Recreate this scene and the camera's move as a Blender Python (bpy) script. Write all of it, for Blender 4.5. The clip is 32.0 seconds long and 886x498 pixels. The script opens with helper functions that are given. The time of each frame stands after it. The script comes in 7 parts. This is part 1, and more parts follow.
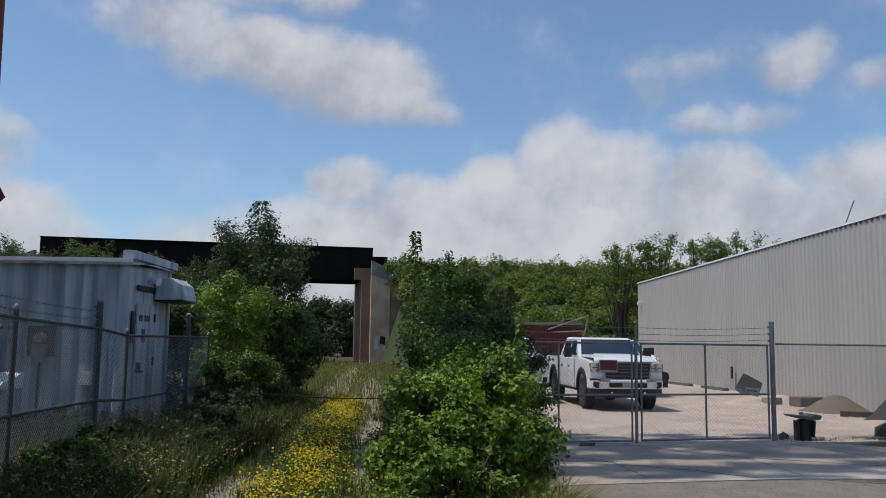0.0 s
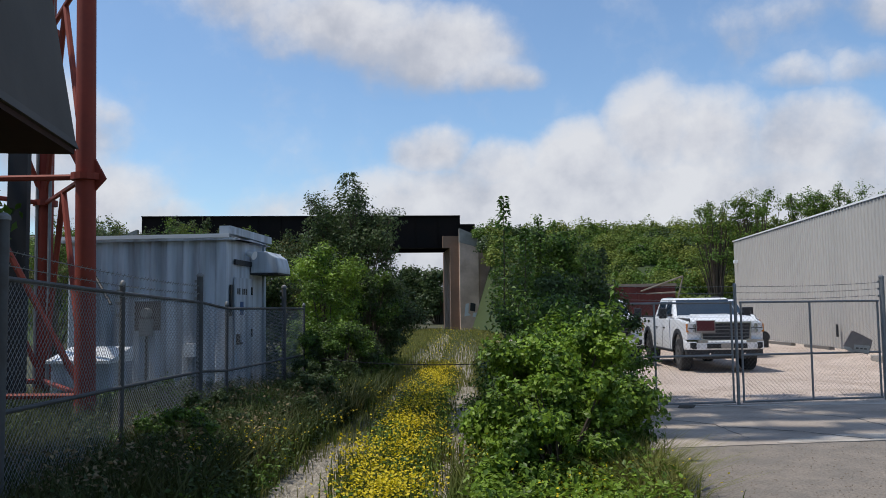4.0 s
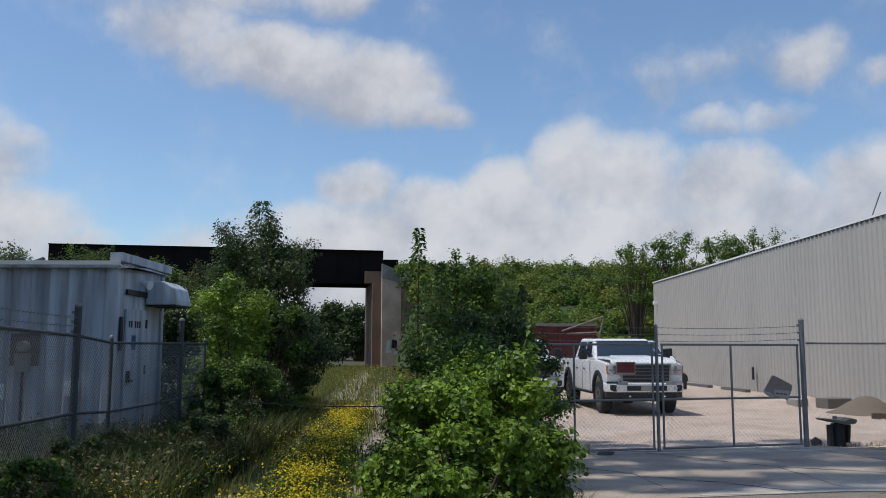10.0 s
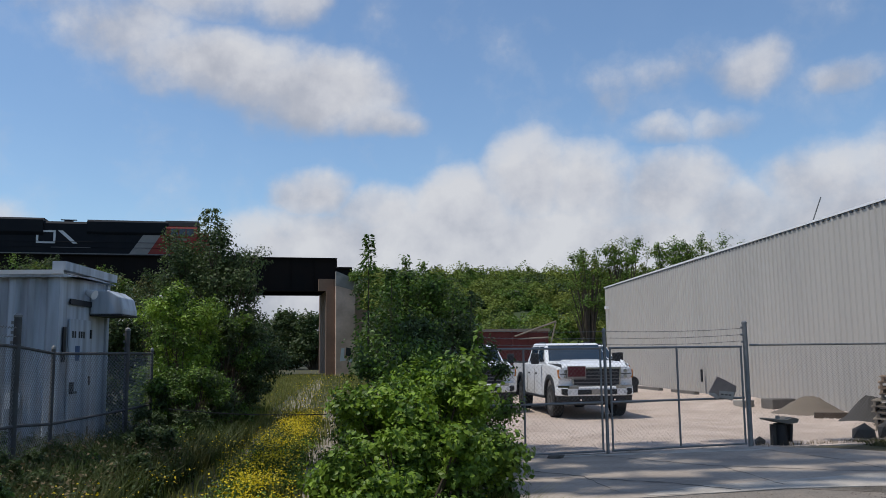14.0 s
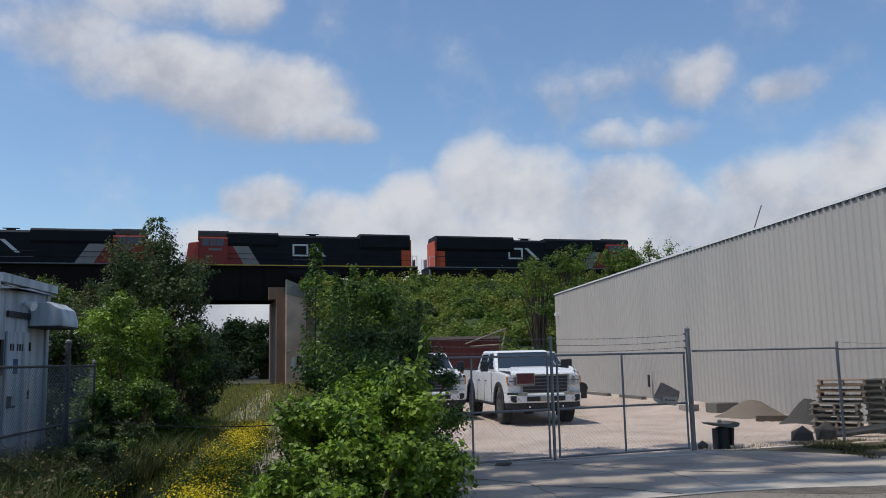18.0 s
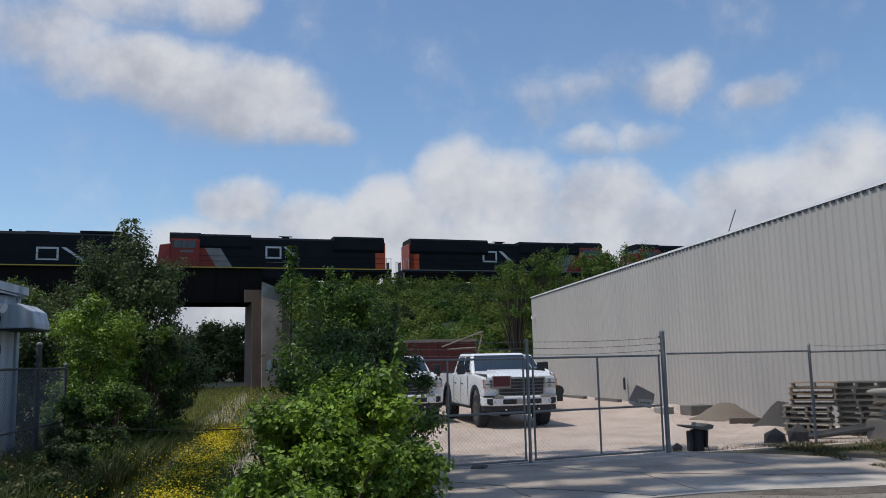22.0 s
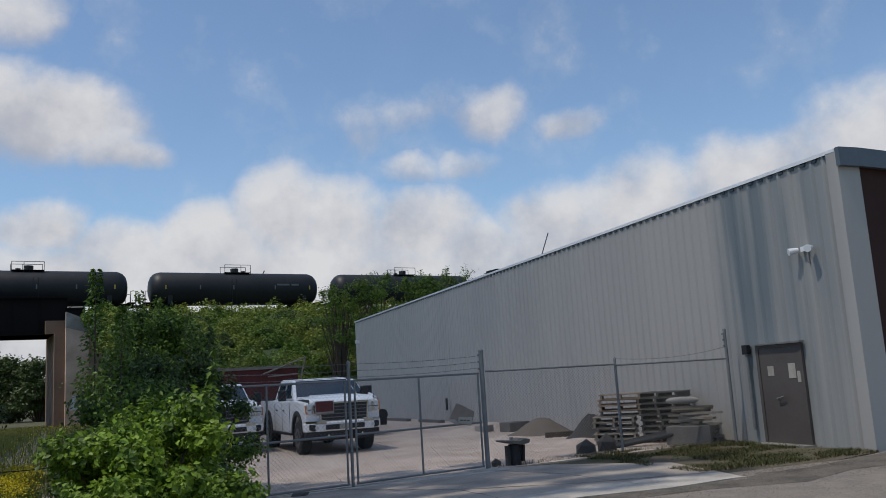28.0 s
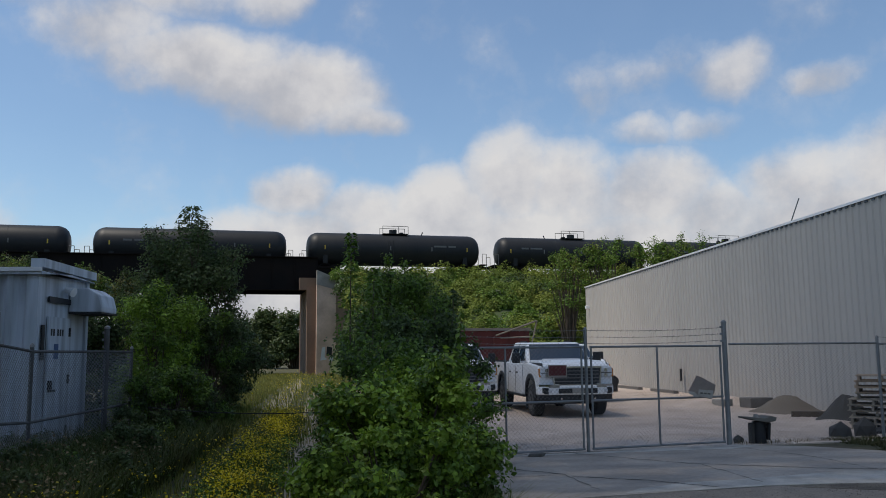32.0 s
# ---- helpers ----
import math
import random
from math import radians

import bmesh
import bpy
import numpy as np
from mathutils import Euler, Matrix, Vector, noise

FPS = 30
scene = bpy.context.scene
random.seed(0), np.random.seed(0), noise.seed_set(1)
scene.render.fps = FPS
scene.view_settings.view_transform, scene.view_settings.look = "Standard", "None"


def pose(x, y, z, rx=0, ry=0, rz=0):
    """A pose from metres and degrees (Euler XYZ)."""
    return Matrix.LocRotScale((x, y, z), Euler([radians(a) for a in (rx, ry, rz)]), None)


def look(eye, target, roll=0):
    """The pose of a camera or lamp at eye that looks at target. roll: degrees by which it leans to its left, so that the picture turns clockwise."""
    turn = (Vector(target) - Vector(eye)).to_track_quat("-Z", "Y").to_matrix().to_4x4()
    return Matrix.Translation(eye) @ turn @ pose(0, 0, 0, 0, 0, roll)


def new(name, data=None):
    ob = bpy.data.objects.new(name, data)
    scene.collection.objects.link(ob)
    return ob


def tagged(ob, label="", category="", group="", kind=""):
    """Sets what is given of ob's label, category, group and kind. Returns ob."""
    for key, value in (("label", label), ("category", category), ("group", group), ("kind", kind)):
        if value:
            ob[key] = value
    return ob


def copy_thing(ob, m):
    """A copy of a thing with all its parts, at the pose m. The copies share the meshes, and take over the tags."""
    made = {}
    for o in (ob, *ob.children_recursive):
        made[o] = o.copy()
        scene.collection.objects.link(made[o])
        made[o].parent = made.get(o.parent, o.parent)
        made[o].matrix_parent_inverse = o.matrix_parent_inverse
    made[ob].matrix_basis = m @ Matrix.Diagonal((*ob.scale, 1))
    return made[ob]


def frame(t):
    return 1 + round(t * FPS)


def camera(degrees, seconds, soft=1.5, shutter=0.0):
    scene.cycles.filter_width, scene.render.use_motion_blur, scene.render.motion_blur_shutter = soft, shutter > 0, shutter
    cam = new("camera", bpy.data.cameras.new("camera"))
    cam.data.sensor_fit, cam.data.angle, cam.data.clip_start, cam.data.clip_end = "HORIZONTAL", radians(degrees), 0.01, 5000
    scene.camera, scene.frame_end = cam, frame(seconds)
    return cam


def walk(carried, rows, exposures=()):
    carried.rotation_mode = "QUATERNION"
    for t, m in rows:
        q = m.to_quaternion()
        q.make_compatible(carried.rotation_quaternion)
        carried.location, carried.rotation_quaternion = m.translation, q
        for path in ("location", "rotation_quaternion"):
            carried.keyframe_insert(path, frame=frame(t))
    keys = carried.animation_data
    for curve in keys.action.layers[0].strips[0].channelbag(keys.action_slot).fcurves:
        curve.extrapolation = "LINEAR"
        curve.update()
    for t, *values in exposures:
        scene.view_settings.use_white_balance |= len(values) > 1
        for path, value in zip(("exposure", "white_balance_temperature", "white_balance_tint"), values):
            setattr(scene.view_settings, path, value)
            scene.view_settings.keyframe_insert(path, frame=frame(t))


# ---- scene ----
cam = camera(56.0, 32.0, 0.9)
PATH = [
    (0, (-0.235, -2.175, 1.775), (-0.198, -0.188, 2.001), 0.8),
    (0.5, (-0.243, -2.163, 1.772), (-0.225, -0.168, 1.92), -1.7),
    (1, (-0.258, -2.169, 1.761), (-0.206, -0.172, 1.844), -1.5),
    (1.5, (-0.287, -2.155, 1.779), (-0.294, -0.158, 1.872), 0.0),
    (2, (-0.28, -2.164, 1.786), (-0.366, -0.168, 1.896), 0.6),
    (2.5, (-0.29, -2.11, 1.769), (-0.351, -0.113, 1.857), 0.7),
    (4.5, (-0.239, -2.073, 1.755), (-0.431, -0.088, 1.915), -1.0),
    (5, (-0.206, -2.027, 1.749), (-0.195, -0.033, 1.908), 0.2),
    (5.5, (-0.186, -2.029, 1.752), (-0.1, -0.038, 1.926), 0.4),
    (6, (-0.142, -2.025, 1.729), (-0.058, -0.03, 1.839), 3.6),
    (6.5, (-0.137, -1.907, 1.736), (-0.165, 0.088, 1.872), 3.0),
    (7, (-0.176, -1.636, 1.746), (-0.185, 0.352, 1.957), 0.2),
    (7.5, (-0.112, -1.394, 1.76), (-0.211, 0.597, 1.92), -0.1),
    (8, (-0.068, -1.262, 1.746), (-0.13, 0.723, 1.98), 1.1),
    (8.5, (-0.081, -1.283, 1.728), (-0.101, 0.699, 1.992), -1.3),
    (9, (-0.119, -1.208, 1.762), (-0.156, 0.778, 1.992), -1.1),
    (9.5, (-0.125, -1.216, 1.777), (-0.168, 0.772, 1.991), 0.2),
    (10, (-0.1, -1.235, 1.787), (-0.093, 0.752, 2.02), 0.1),
    (10.5, (-0.074, -1.274, 1.768), (-0.029, 0.717, 1.952), -1.4),
    (11, (-0.081, -1.256, 1.764), (-0.06, 0.733, 1.968), -0.8),
    (11.5, (-0.047, -1.299, 1.733), (-0.017, 0.691, 1.929), -1.6),
    (12, (-0.052, -1.281, 1.768), (0.029, 0.708, 1.969), -1.2),
    (12.5, (-0.042, -1.292, 1.768), (0.054, 0.694, 1.987), -1.4),
    (13, (-0.03, -1.307, 1.778), (0.063, 0.676, 2.02), -1.3),
    (13.5, (-0.027, -1.291, 1.774), (0.091, 0.69, 2.024), -0.7),
    (15.5, (0.04, -1.221, 1.76), (0.138, 0.762, 2.004), -0.6),
    (16, (-0.008, -1.258, 1.764), (0.111, 0.721, 2.023), -0.6),
    (16.5, (0.028, -1.26, 1.777), (0.185, 0.719, 2.027), -0.6),
    (17, (0.009, -1.278, 1.767), (0.184, 0.698, 2.024), -0.8),
    (17.5, (0.065, -1.276, 1.787), (0.246, 0.699, 2.042), -1.0),
    (18, (0.062, -1.318, 1.796), (0.291, 0.651, 2.06), -1.3),
    (18.5, (0.066, -1.342, 1.764), (0.335, 0.623, 2.021), -1.2),
    (19, (0.099, -1.298, 1.77), (0.379, 0.665, 2.032), -1.3),
    (19.5, (0.092, -1.285, 1.786), (0.378, 0.676, 2.054), -1.6),
    (20, (0.08, -1.303, 1.751), (0.363, 0.66, 2.014), -1.7),
    (20.5, (0.093, -1.328, 1.799), (0.361, 0.637, 2.062), -1.5),
    (21, (0.085, -1.327, 1.805), (0.347, 0.638, 2.07), -1.3),
    (21.5, (0.092, -1.34, 1.792), (0.364, 0.625, 2.052), -1.0),
    (22, (0.076, -1.303, 1.789), (0.359, 0.658, 2.059), -1.3),
    (22.5, (0.08, -1.335, 1.763), (0.384, 0.625, 2.023), -1.2),
    (23, (0.093, -1.336, 1.771), (0.438, 0.619, 2.016), -1.3),
    (23.5, (0.091, -1.351, 1.793), (0.456, 0.596, 2.069), -1.2),
    (24, (0.124, -1.331, 1.789), (0.53, 0.607, 2.071), -1.5),
    (24.5, (0.123, -1.396, 1.786), (0.611, 0.525, 2.056), -1.8),
    (25, (0.13, -1.458, 1.774), (0.693, 0.443, 2.032), -2.4),
    (25.5, (0.144, -1.469, 1.781), (0.811, 0.397, 2.05), -2.8),
    (27.5, (0.179, -1.374, 1.746), (1.012, 0.42, 2.046), -3.7),
    (28, (0.146, -1.255, 1.722), (0.836, 0.596, 2.035), -3.5),
    (28.5, (0.116, -1.236, 1.72), (0.667, 0.661, 2.033), -3.6),
    (29, (0.077, -1.258, 1.726), (0.525, 0.668, 2.032), -3.0),
    (29.5, (0.036, -1.259, 1.76), (0.394, 0.681, 2.092), -2.0),
    (30, (-0.015, -1.286, 1.772), (0.221, 0.673, 2.098), -1.9),
    (30.5, (0.0, -1.287, 1.777), (0.186, 0.681, 2.079), -1.0),
    (31, (0.024, -1.301, 1.781), (0.213, 0.67, 2.067), -0.5),
    (31.5, (-0.006, -1.28, 1.742), (0.195, 0.691, 2.008), -0.4),
    (32, (-0.035, -1.284, 1.756), (0.125, 0.694, 2.003), -0.6),
]
walk(cam, [(t, look(eye, target, roll)) for t, eye, target, roll in PATH],
     exposures=[(0, -0.42, 6500, 10), (0.7, -0.22, 6500, 10), (2, -0.12, 6500, 10), (4.5, -0.18, 6500, 10), (5.5, -0.22, 6500, 10), (7, -0.24, 6500, 10), (8, -0.4, 6500, 10), (9, -0.34, 6500, 10), (13, -0.32, 6500, 10), (24, -0.32, 6500, 10), (28, -0.27, 6750, 10), (29.5, -0.26, 6950, 10), (32, -0.26, 6950, 10)])

# ---- world, sun, exposure ----
def ramp_node(nt, fac, stops):
    r = nt.nodes.new("ShaderNodeValToRGB")
    e = r.color_ramp.elements
    while len(e) < len(stops):
        e.new(0.5)
    for k, (p, c) in enumerate(stops):
        e[k].position, e[k].color = p, (c if len(c) == 4 else (*c, 1))
    nt.links.new(fac, r.inputs[0])
    return r.outputs[0]


def math_node(nt, op, a, b=None, clamp=False):
    n = nt.nodes.new("ShaderNodeMath")
    n.operation, n.use_clamp = op, clamp
    if op == "MULTIPLY_ADD":
        n.inputs[2].default_value = 0.5
    for k, v in enumerate((a, b)):
        if v is None:
            continue
        if isinstance(v, (int, float)):
            n.inputs[k].default_value = v
        else:
            nt.links.new(v, n.inputs[k])
    return n.outputs[0]


SUN_AZ, SUN_EL = -97.5, 66.0          # degrees from +y towards +x; elevation
CLOUDS = [  # azimuth and elevation of a cloud's middle, its half sizes, its weight
    (-6.8, 17.7, 9.0, 3.5, 1.1), (-12.0, 19.2, 8.0, 3.7, 1.1), (-1.2, 15.9, 4.2, 1.6, 0.85), (-17.5, 21.0, 6.0, 3.2, 0.75), (-14.5, 24.5, 7.0, 3.2, 0.8), (-7.6, 24.2, 4.6, 2.6, 0.8), (-22.5, 22.8, 3.5, 2.0, 0.45),
    (-31.5, 11.6, 7.0, 4.2, 1.0), (-28.5, 7.6, 6.4, 3.4, 1.0), (-24.6, 5.2, 5.4, 2.8, 0.9), (-27.8, 13.0, 2.6, 1.5, 0.7), (-20.0, 3.6, 6.0, 2.2, 0.7),
    (-5.5, 10.7, 3.6, 2.5, 1.0), (-1.4, 9.2, 5.2, 2.5, 0.95), (5.0, 9.6, 4.8, 3.4, 1.0), (9.4, 11.2, 4.4, 4.4, 1.05), (14.0, 10.4, 5.0, 4.2, 1.0), (18.4, 10.3, 5.6, 3.9, 1.0), (23.0, 8.4, 5.0, 3.0, 0.95),
    (28.6, 9.6, 5.4, 4.2, 1.0), (34.5, 10.4, 6.0, 4.3, 1.0), (41.5, 11.0, 6.5, 4.4, 1.0), (50.0, 12.4, 8.0, 5.4, 1.0), (5.0, 4.4, 30.0, 6.6, 1.6), (36.0, 5.0, 22.0, 7.4, 1.6),
    (24.2, 18.3, 3.4, 2.5, 0.72), (21.4, 19.0, 3.4, 1.8, 0.42), (18.6, 18.4, 4.0, 1.6, 0.36), (15.2, 17.6, 2.2, 2.4, 0.34), (30.2, 16.8, 2.9, 1.2, 0.50), (18.6, 14.8, 2.4, 1.1, 0.5), (22.9, 14.8, 2.5, 1.2, 0.52),
]
world = bpy.data.worlds.new("sky")
scene.world = world
world.use_nodes = True
wt = world.node_tree
wt.nodes.clear()
sky = wt.nodes.new("ShaderNodeTexSky")
sky.sky_type, sky.sun_disc = "NISHITA", False
sky.sun_elevation, sky.sun_rotation = radians(SUN_EL), radians(SUN_AZ)
sky.air_density, sky.dust_density, sky.ozone_density = 1.0, 0.6, 2.0
coord = wt.nodes.new("ShaderNodeTexCoord")
gen = coord.outputs["Generated"]
big = wt.nodes.new("ShaderNodeTexNoise")
big.inputs["Scale"].default_value, big.inputs["Detail"].default_value, big.inputs["Roughness"].default_value = 7.0, 8.0, 0.55
wt.links.new(gen, big.inputs["Vector"])
warp = wt.nodes.new("ShaderNodeVectorMath")
warp.operation = "MULTIPLY_ADD"
wt.links.new(big.outputs["Color"], warp.inputs[0])
warp.inputs[1].default_value = (0.075, 0.075, 0.06)
wt.links.new(gen, warp.inputs[2])
bent = wt.nodes.new("ShaderNodeVectorMath")
bent.operation = "SUBTRACT"
wt.links.new(warp.outputs[0], bent.inputs[0])
bent.inputs[1].default_value = (0.0375, 0.0375, 0.030)
sep = wt.nodes.new("ShaderNodeSeparateXYZ")
wt.links.new(bent.outputs[0], sep.inputs[0])
azim = math_node(wt, "MULTIPLY", math_node(wt, "ARCTAN2", sep.outputs[0], sep.outputs[1]), 57.2958)
elev = math_node(wt, "MULTIPLY", math_node(wt, "ARCSINE", sep.outputs[2]), 57.2958)
total = weight_sum = height_sum = None
for az, el, wa, we, weight in CLOUDS:
    dx = math_node(wt, "MULTIPLY", math_node(wt, "SUBTRACT", azim, az), 1 / wa)
    dy = math_node(wt, "MULTIPLY", math_node(wt, "SUBTRACT", elev, el), 1 / we)
    rr = math_node(wt, "ADD", math_node(wt, "MULTIPLY", dx, dx), math_node(wt, "MULTIPLY", dy, dy))
    f = math_node(wt, "MULTIPLY", math_node(wt, "SUBTRACT", 1.0, rr, True), weight)
    lift = math_node(wt, "MULTIPLY", f, dy)
    total = f if total is None else math_node(wt, "MAXIMUM", total, f)
    weight_sum = f if weight_sum is None else math_node(wt, "ADD", weight_sum, f)
    height_sum = lift if height_sum is None else math_node(wt, "ADD", height_sum, lift)
# how high a place lies in its cloud, from the flat grey base to the white top
height_in = math_node(wt, "DIVIDE", height_sum, math_node(wt, "ADD", weight_sum, 0.08))
fine = wt.nodes.new("ShaderNodeTexNoise")
fine.inputs["Scale"].default_value, fine.inputs["Detail"].default_value, fine.inputs["Roughness"].default_value = 13.0, 9.0, 0.58
wt.links.new(gen, fine.inputs["Vector"])
field = wt.nodes.new("ShaderNodeTexNoise")
field.inputs["Scale"].default_value, field.inputs["Detail"].default_value = 2.6, 8.0
wt.links.new(gen, field.inputs["Vector"])
# clouds all round, thinner than those ahead
around = ramp_node(wt, field.outputs[0], [(0.50, (0, 0, 0)), (0.72, (0.45, 0.45, 0.45))])
seen_side = ramp_node(wt, math_node(wt, "MULTIPLY", math_node(wt, "ABSOLUTE", azim), 1 / 180), [(0.30, (0, 0, 0)), (0.40, (1, 1, 1))])
around = math_node(wt, "MULTIPLY", around, seen_side)
dens = math_node(wt, "MAXIMUM", total, around)
puff = math_node(wt, "MULTIPLY", math_node(wt, "SUBTRACT", fine.outputs[0], 0.5), 1.4)
# the side of each billow that faces the sun is white, the other grey
above = wt.nodes.new("ShaderNodeVectorMath")
above.operation = "ADD"
wt.links.new(gen, above.inputs[0])
above.inputs[1].default_value = (-0.018, 0.0, 0.030)
upper = wt.nodes.new("ShaderNodeTexNoise")
upper.inputs["Scale"].default_value, upper.inputs["Detail"].default_value, upper.inputs["Roughness"].default_value = 15.0, 5.0, 0.55
wt.links.new(above.outputs[0], upper.inputs["Vector"])
shade = math_node(wt, "MULTIPLY", math_node(wt, "SUBTRACT", upper.outputs[0], fine.outputs[0]), 1.1)
roll_n = math_node(wt, "MULTIPLY", math_node(wt, "SUBTRACT", big.outputs[0], 0.5), 0.5)
dens = math_node(wt, "ADD", dens, math_node(wt, "ADD", puff, roll_n))
mask = ramp_node(wt, dens, [(0.0, (0.04, 0.04, 0.04)), (0.18, (0.15, 0.15, 0.15)), (0.40, (0.47, 0.47, 0.47)), (0.64, (0.80, 0.80, 0.80)), (0.95, (0.95, 0.95, 0.95))])
light = math_node(wt, "ADD", math_node(wt, "MULTIPLY_ADD", height_in, 0.55), math_node(wt, "MULTIPLY", shade, -1.2))
tone = ramp_node(wt, math_node(wt, "ADD", light, 0.1), [(0.1, (5.7, 6.1, 7.1)), (0.4, (6.7, 7.0, 7.9)), (0.68, (8.3, 8.5, 9.2)), (1.0, (9.6, 9.75, 10.2))])
tint = wt.nodes.new("ShaderNodeMix")
tint.data_type, tint.blend_type = "RGBA", "MULTIPLY"
tint.inputs["Factor"].default_value = 1.0
wt.links.new(sky.outputs[0], tint.inputs["A"])
tint.inputs["B"].default_value = (1.63, 1.87, 2.02, 1)
mix = wt.nodes.new("ShaderNodeMix")
mix.data_type = "RGBA"
wt.links.new(mask, mix.inputs["Factor"])
wt.links.new(tint.outputs["Result"], mix.inputs["A"])
wt.links.new(tone, mix.inputs["B"])
back = wt.nodes.new("ShaderNodeBackground")
back.inputs["Strength"].default_value = 0.085
wt.links.new(mix.outputs["Result"], back.inputs["Color"])
out = wt.nodes.new("ShaderNodeOutputWorld")
wt.links.new(back.outputs[0], out.inputs[0])

sun = new("sun", bpy.data.lights.new("sun", "SUN"))
sun.data.energy, sun.data.angle, sun.data.color = 3.75, radians(0.6), (1.0, 0.955, 0.88)
sa, se = radians(SUN_AZ), radians(SUN_EL)
sun.matrix_world = look((0, 0, 40), (-math.sin(sa) * math.cos(se), -math.cos(sa) * math.cos(se), 40 - math.sin(se)))


# ---- materials ----
def material(name, color, rough=0.8, metal=0.0, second=None, scale=3.0, fine_scale=40.0, bump=0.2, amount=0.5, spec=0.4, grain=0.25, stretch=(1, 1, 1),
             objects=0.0, islands=0.0, transmit=0.0):
    """A surface with two scales of variation; second: the colour of its stains."""
    m = bpy.data.materials.new(name)
    m.use_nodes = True
    nt = m.node_tree
    p = nt.nodes["Principled BSDF"]
    tc = nt.nodes.new("ShaderNodeTexCoord")
    mp = nt.nodes.new("ShaderNodeMapping")
    mp.inputs["Scale"].default_value = stretch
    nt.links.new(tc.outputs["Object"], mp.inputs[0])
    a, b = nt.nodes.new("ShaderNodeTexNoise"), nt.nodes.new("ShaderNodeTexNoise")
    for n, s, d in ((a, scale, 5), (b, fine_scale, 4)):
        n.inputs["Scale"].default_value, n.inputs["Detail"].default_value = s, d
        nt.links.new(mp.outputs[0], n.inputs["Vector"])
    second = second or tuple(c * 0.6 for c in color)
    f = ramp_node(nt, a.outputs[0], [(0.38, (0, 0, 0)), (0.66, (1, 1, 1))])
    mixed = nt.nodes.new("ShaderNodeMix")
    mixed.data_type = "RGBA"
    nt.links.new(math_node(nt, "MULTIPLY", f, amount), mixed.inputs["Factor"])
    mixed.inputs["A"].default_value, mixed.inputs["B"].default_value = (*color, 1), (*second, 1)
    value = math_node(nt, "ADD", 1 - grain / 2, math_node(nt, "MULTIPLY", b.outputs[0], grain))
    if objects or islands:
        src = nt.nodes.new("ShaderNodeObjectInfo").outputs["Random"] if objects else nt.nodes.new("ShaderNodeNewGeometry").outputs["Random Per Island"]
        w = objects or islands
        value = math_node(nt, "MULTIPLY", value, math_node(nt, "ADD", 1 - w / 2, math_node(nt, "MULTIPLY", src, w)))
    hsv = nt.nodes.new("ShaderNodeHueSaturation")
    nt.links.new(mixed.outputs["Result"], hsv.inputs["Color"])
    nt.links.new(value, hsv.inputs["Value"])
    nt.links.new(hsv.outputs[0], p.inputs["Base Color"])
    p.inputs["Roughness"].default_value, p.inputs["Metallic"].default_value = rough, metal
    p.inputs["Specular IOR Level"].default_value = spec
    if bump:
        bn = nt.nodes.new("ShaderNodeBump")
        bn.inputs["Strength"].default_value, bn.inputs["Distance"].default_value = bump, 0.02
        nt.links.new(b.outputs[0], bn.inputs["Height"])
        nt.links.new(bn.outputs[0], p.inputs["Normal"])
    if transmit:
        tr = nt.nodes.new("ShaderNodeBsdfTranslucent")
        nt.links.new(hsv.outputs[0], tr.inputs[0])
        ms = nt.nodes.new("ShaderNodeMixShader")
        ms.inputs[0].default_value = transmit
        nt.links.new(p.outputs[0], ms.inputs[1])
        nt.links.new(tr.outputs[0], ms.inputs[2])
        nt.links.new(ms.outputs[0], nt.nodes["Material Output"].inputs[0])
    return m


M = {}
M["soil"] = material("soil_grass", (0.055, 0.058, 0.024), 0.95, second=(0.10, 0.085, 0.05), scale=0.5, fine_scale=9, amount=0.7, bump=0.6)
M["far_grass"] = material("far_grass", (0.06, 0.085, 0.028), 0.95, second=(0.035, 0.055, 0.02), scale=0.08, fine_scale=2, amount=0.8)
M["asphalt"] = material("asphalt", (0.245, 0.21, 0.175), 0.95, second=(0.15, 0.138, 0.122), scale=2.4, fine_scale=38, grain=1.0, bump=0.9, spec=0.2)
M["concrete"] = material("concrete", (0.34, 0.317, 0.285), 0.9, second=(0.18, 0.168, 0.15), scale=0.9, fine_scale=30, grain=0.5, bump=0.35, amount=0.8, spec=0.2)
M["apron"] = material("worn_apron", (0.41, 0.345, 0.285), 0.9, second=(0.25, 0.212, 0.178), scale=1.3, fine_scale=26, grain=0.6, bump=0.4, amount=0.8, spec=0.2, stretch=(0.5, 1.1, 1))
M["apron_edge"] = material("pale_concrete", (0.49, 0.44, 0.38), 0.9, second=(0.24, 0.22, 0.19), scale=2.2, fine_scale=30, grain=0.4, bump=0.3, amount=0.6, spec=0.2)
M["gravel"] = material("gravel", (0.55, 0.45, 0.38), 0.95, second=(0.34, 0.265, 0.21), scale=0.8, fine_scale=16, grain=0.9, bump=0.9, spec=0.15)
M["siding"] = material("siding", (0.415, 0.392, 0.36), 0.6, second=(0.365, 0.347, 0.322), scale=0.35, fine_scale=3, grain=0.08, bump=0.0, amount=0.6, stretch=(1, 1, 0.12))
M["brown"] = material("brown_siding", (0.062, 0.036, 0.031), 0.9, scale=0.5, fine_scale=8, grain=0.2, bump=0.05, spec=0.1)
M["fascia"] = material("fascia_metal", (0.10, 0.125, 0.15), 0.5, metal=0.0, scale=1, fine_scale=12, bump=0.05)
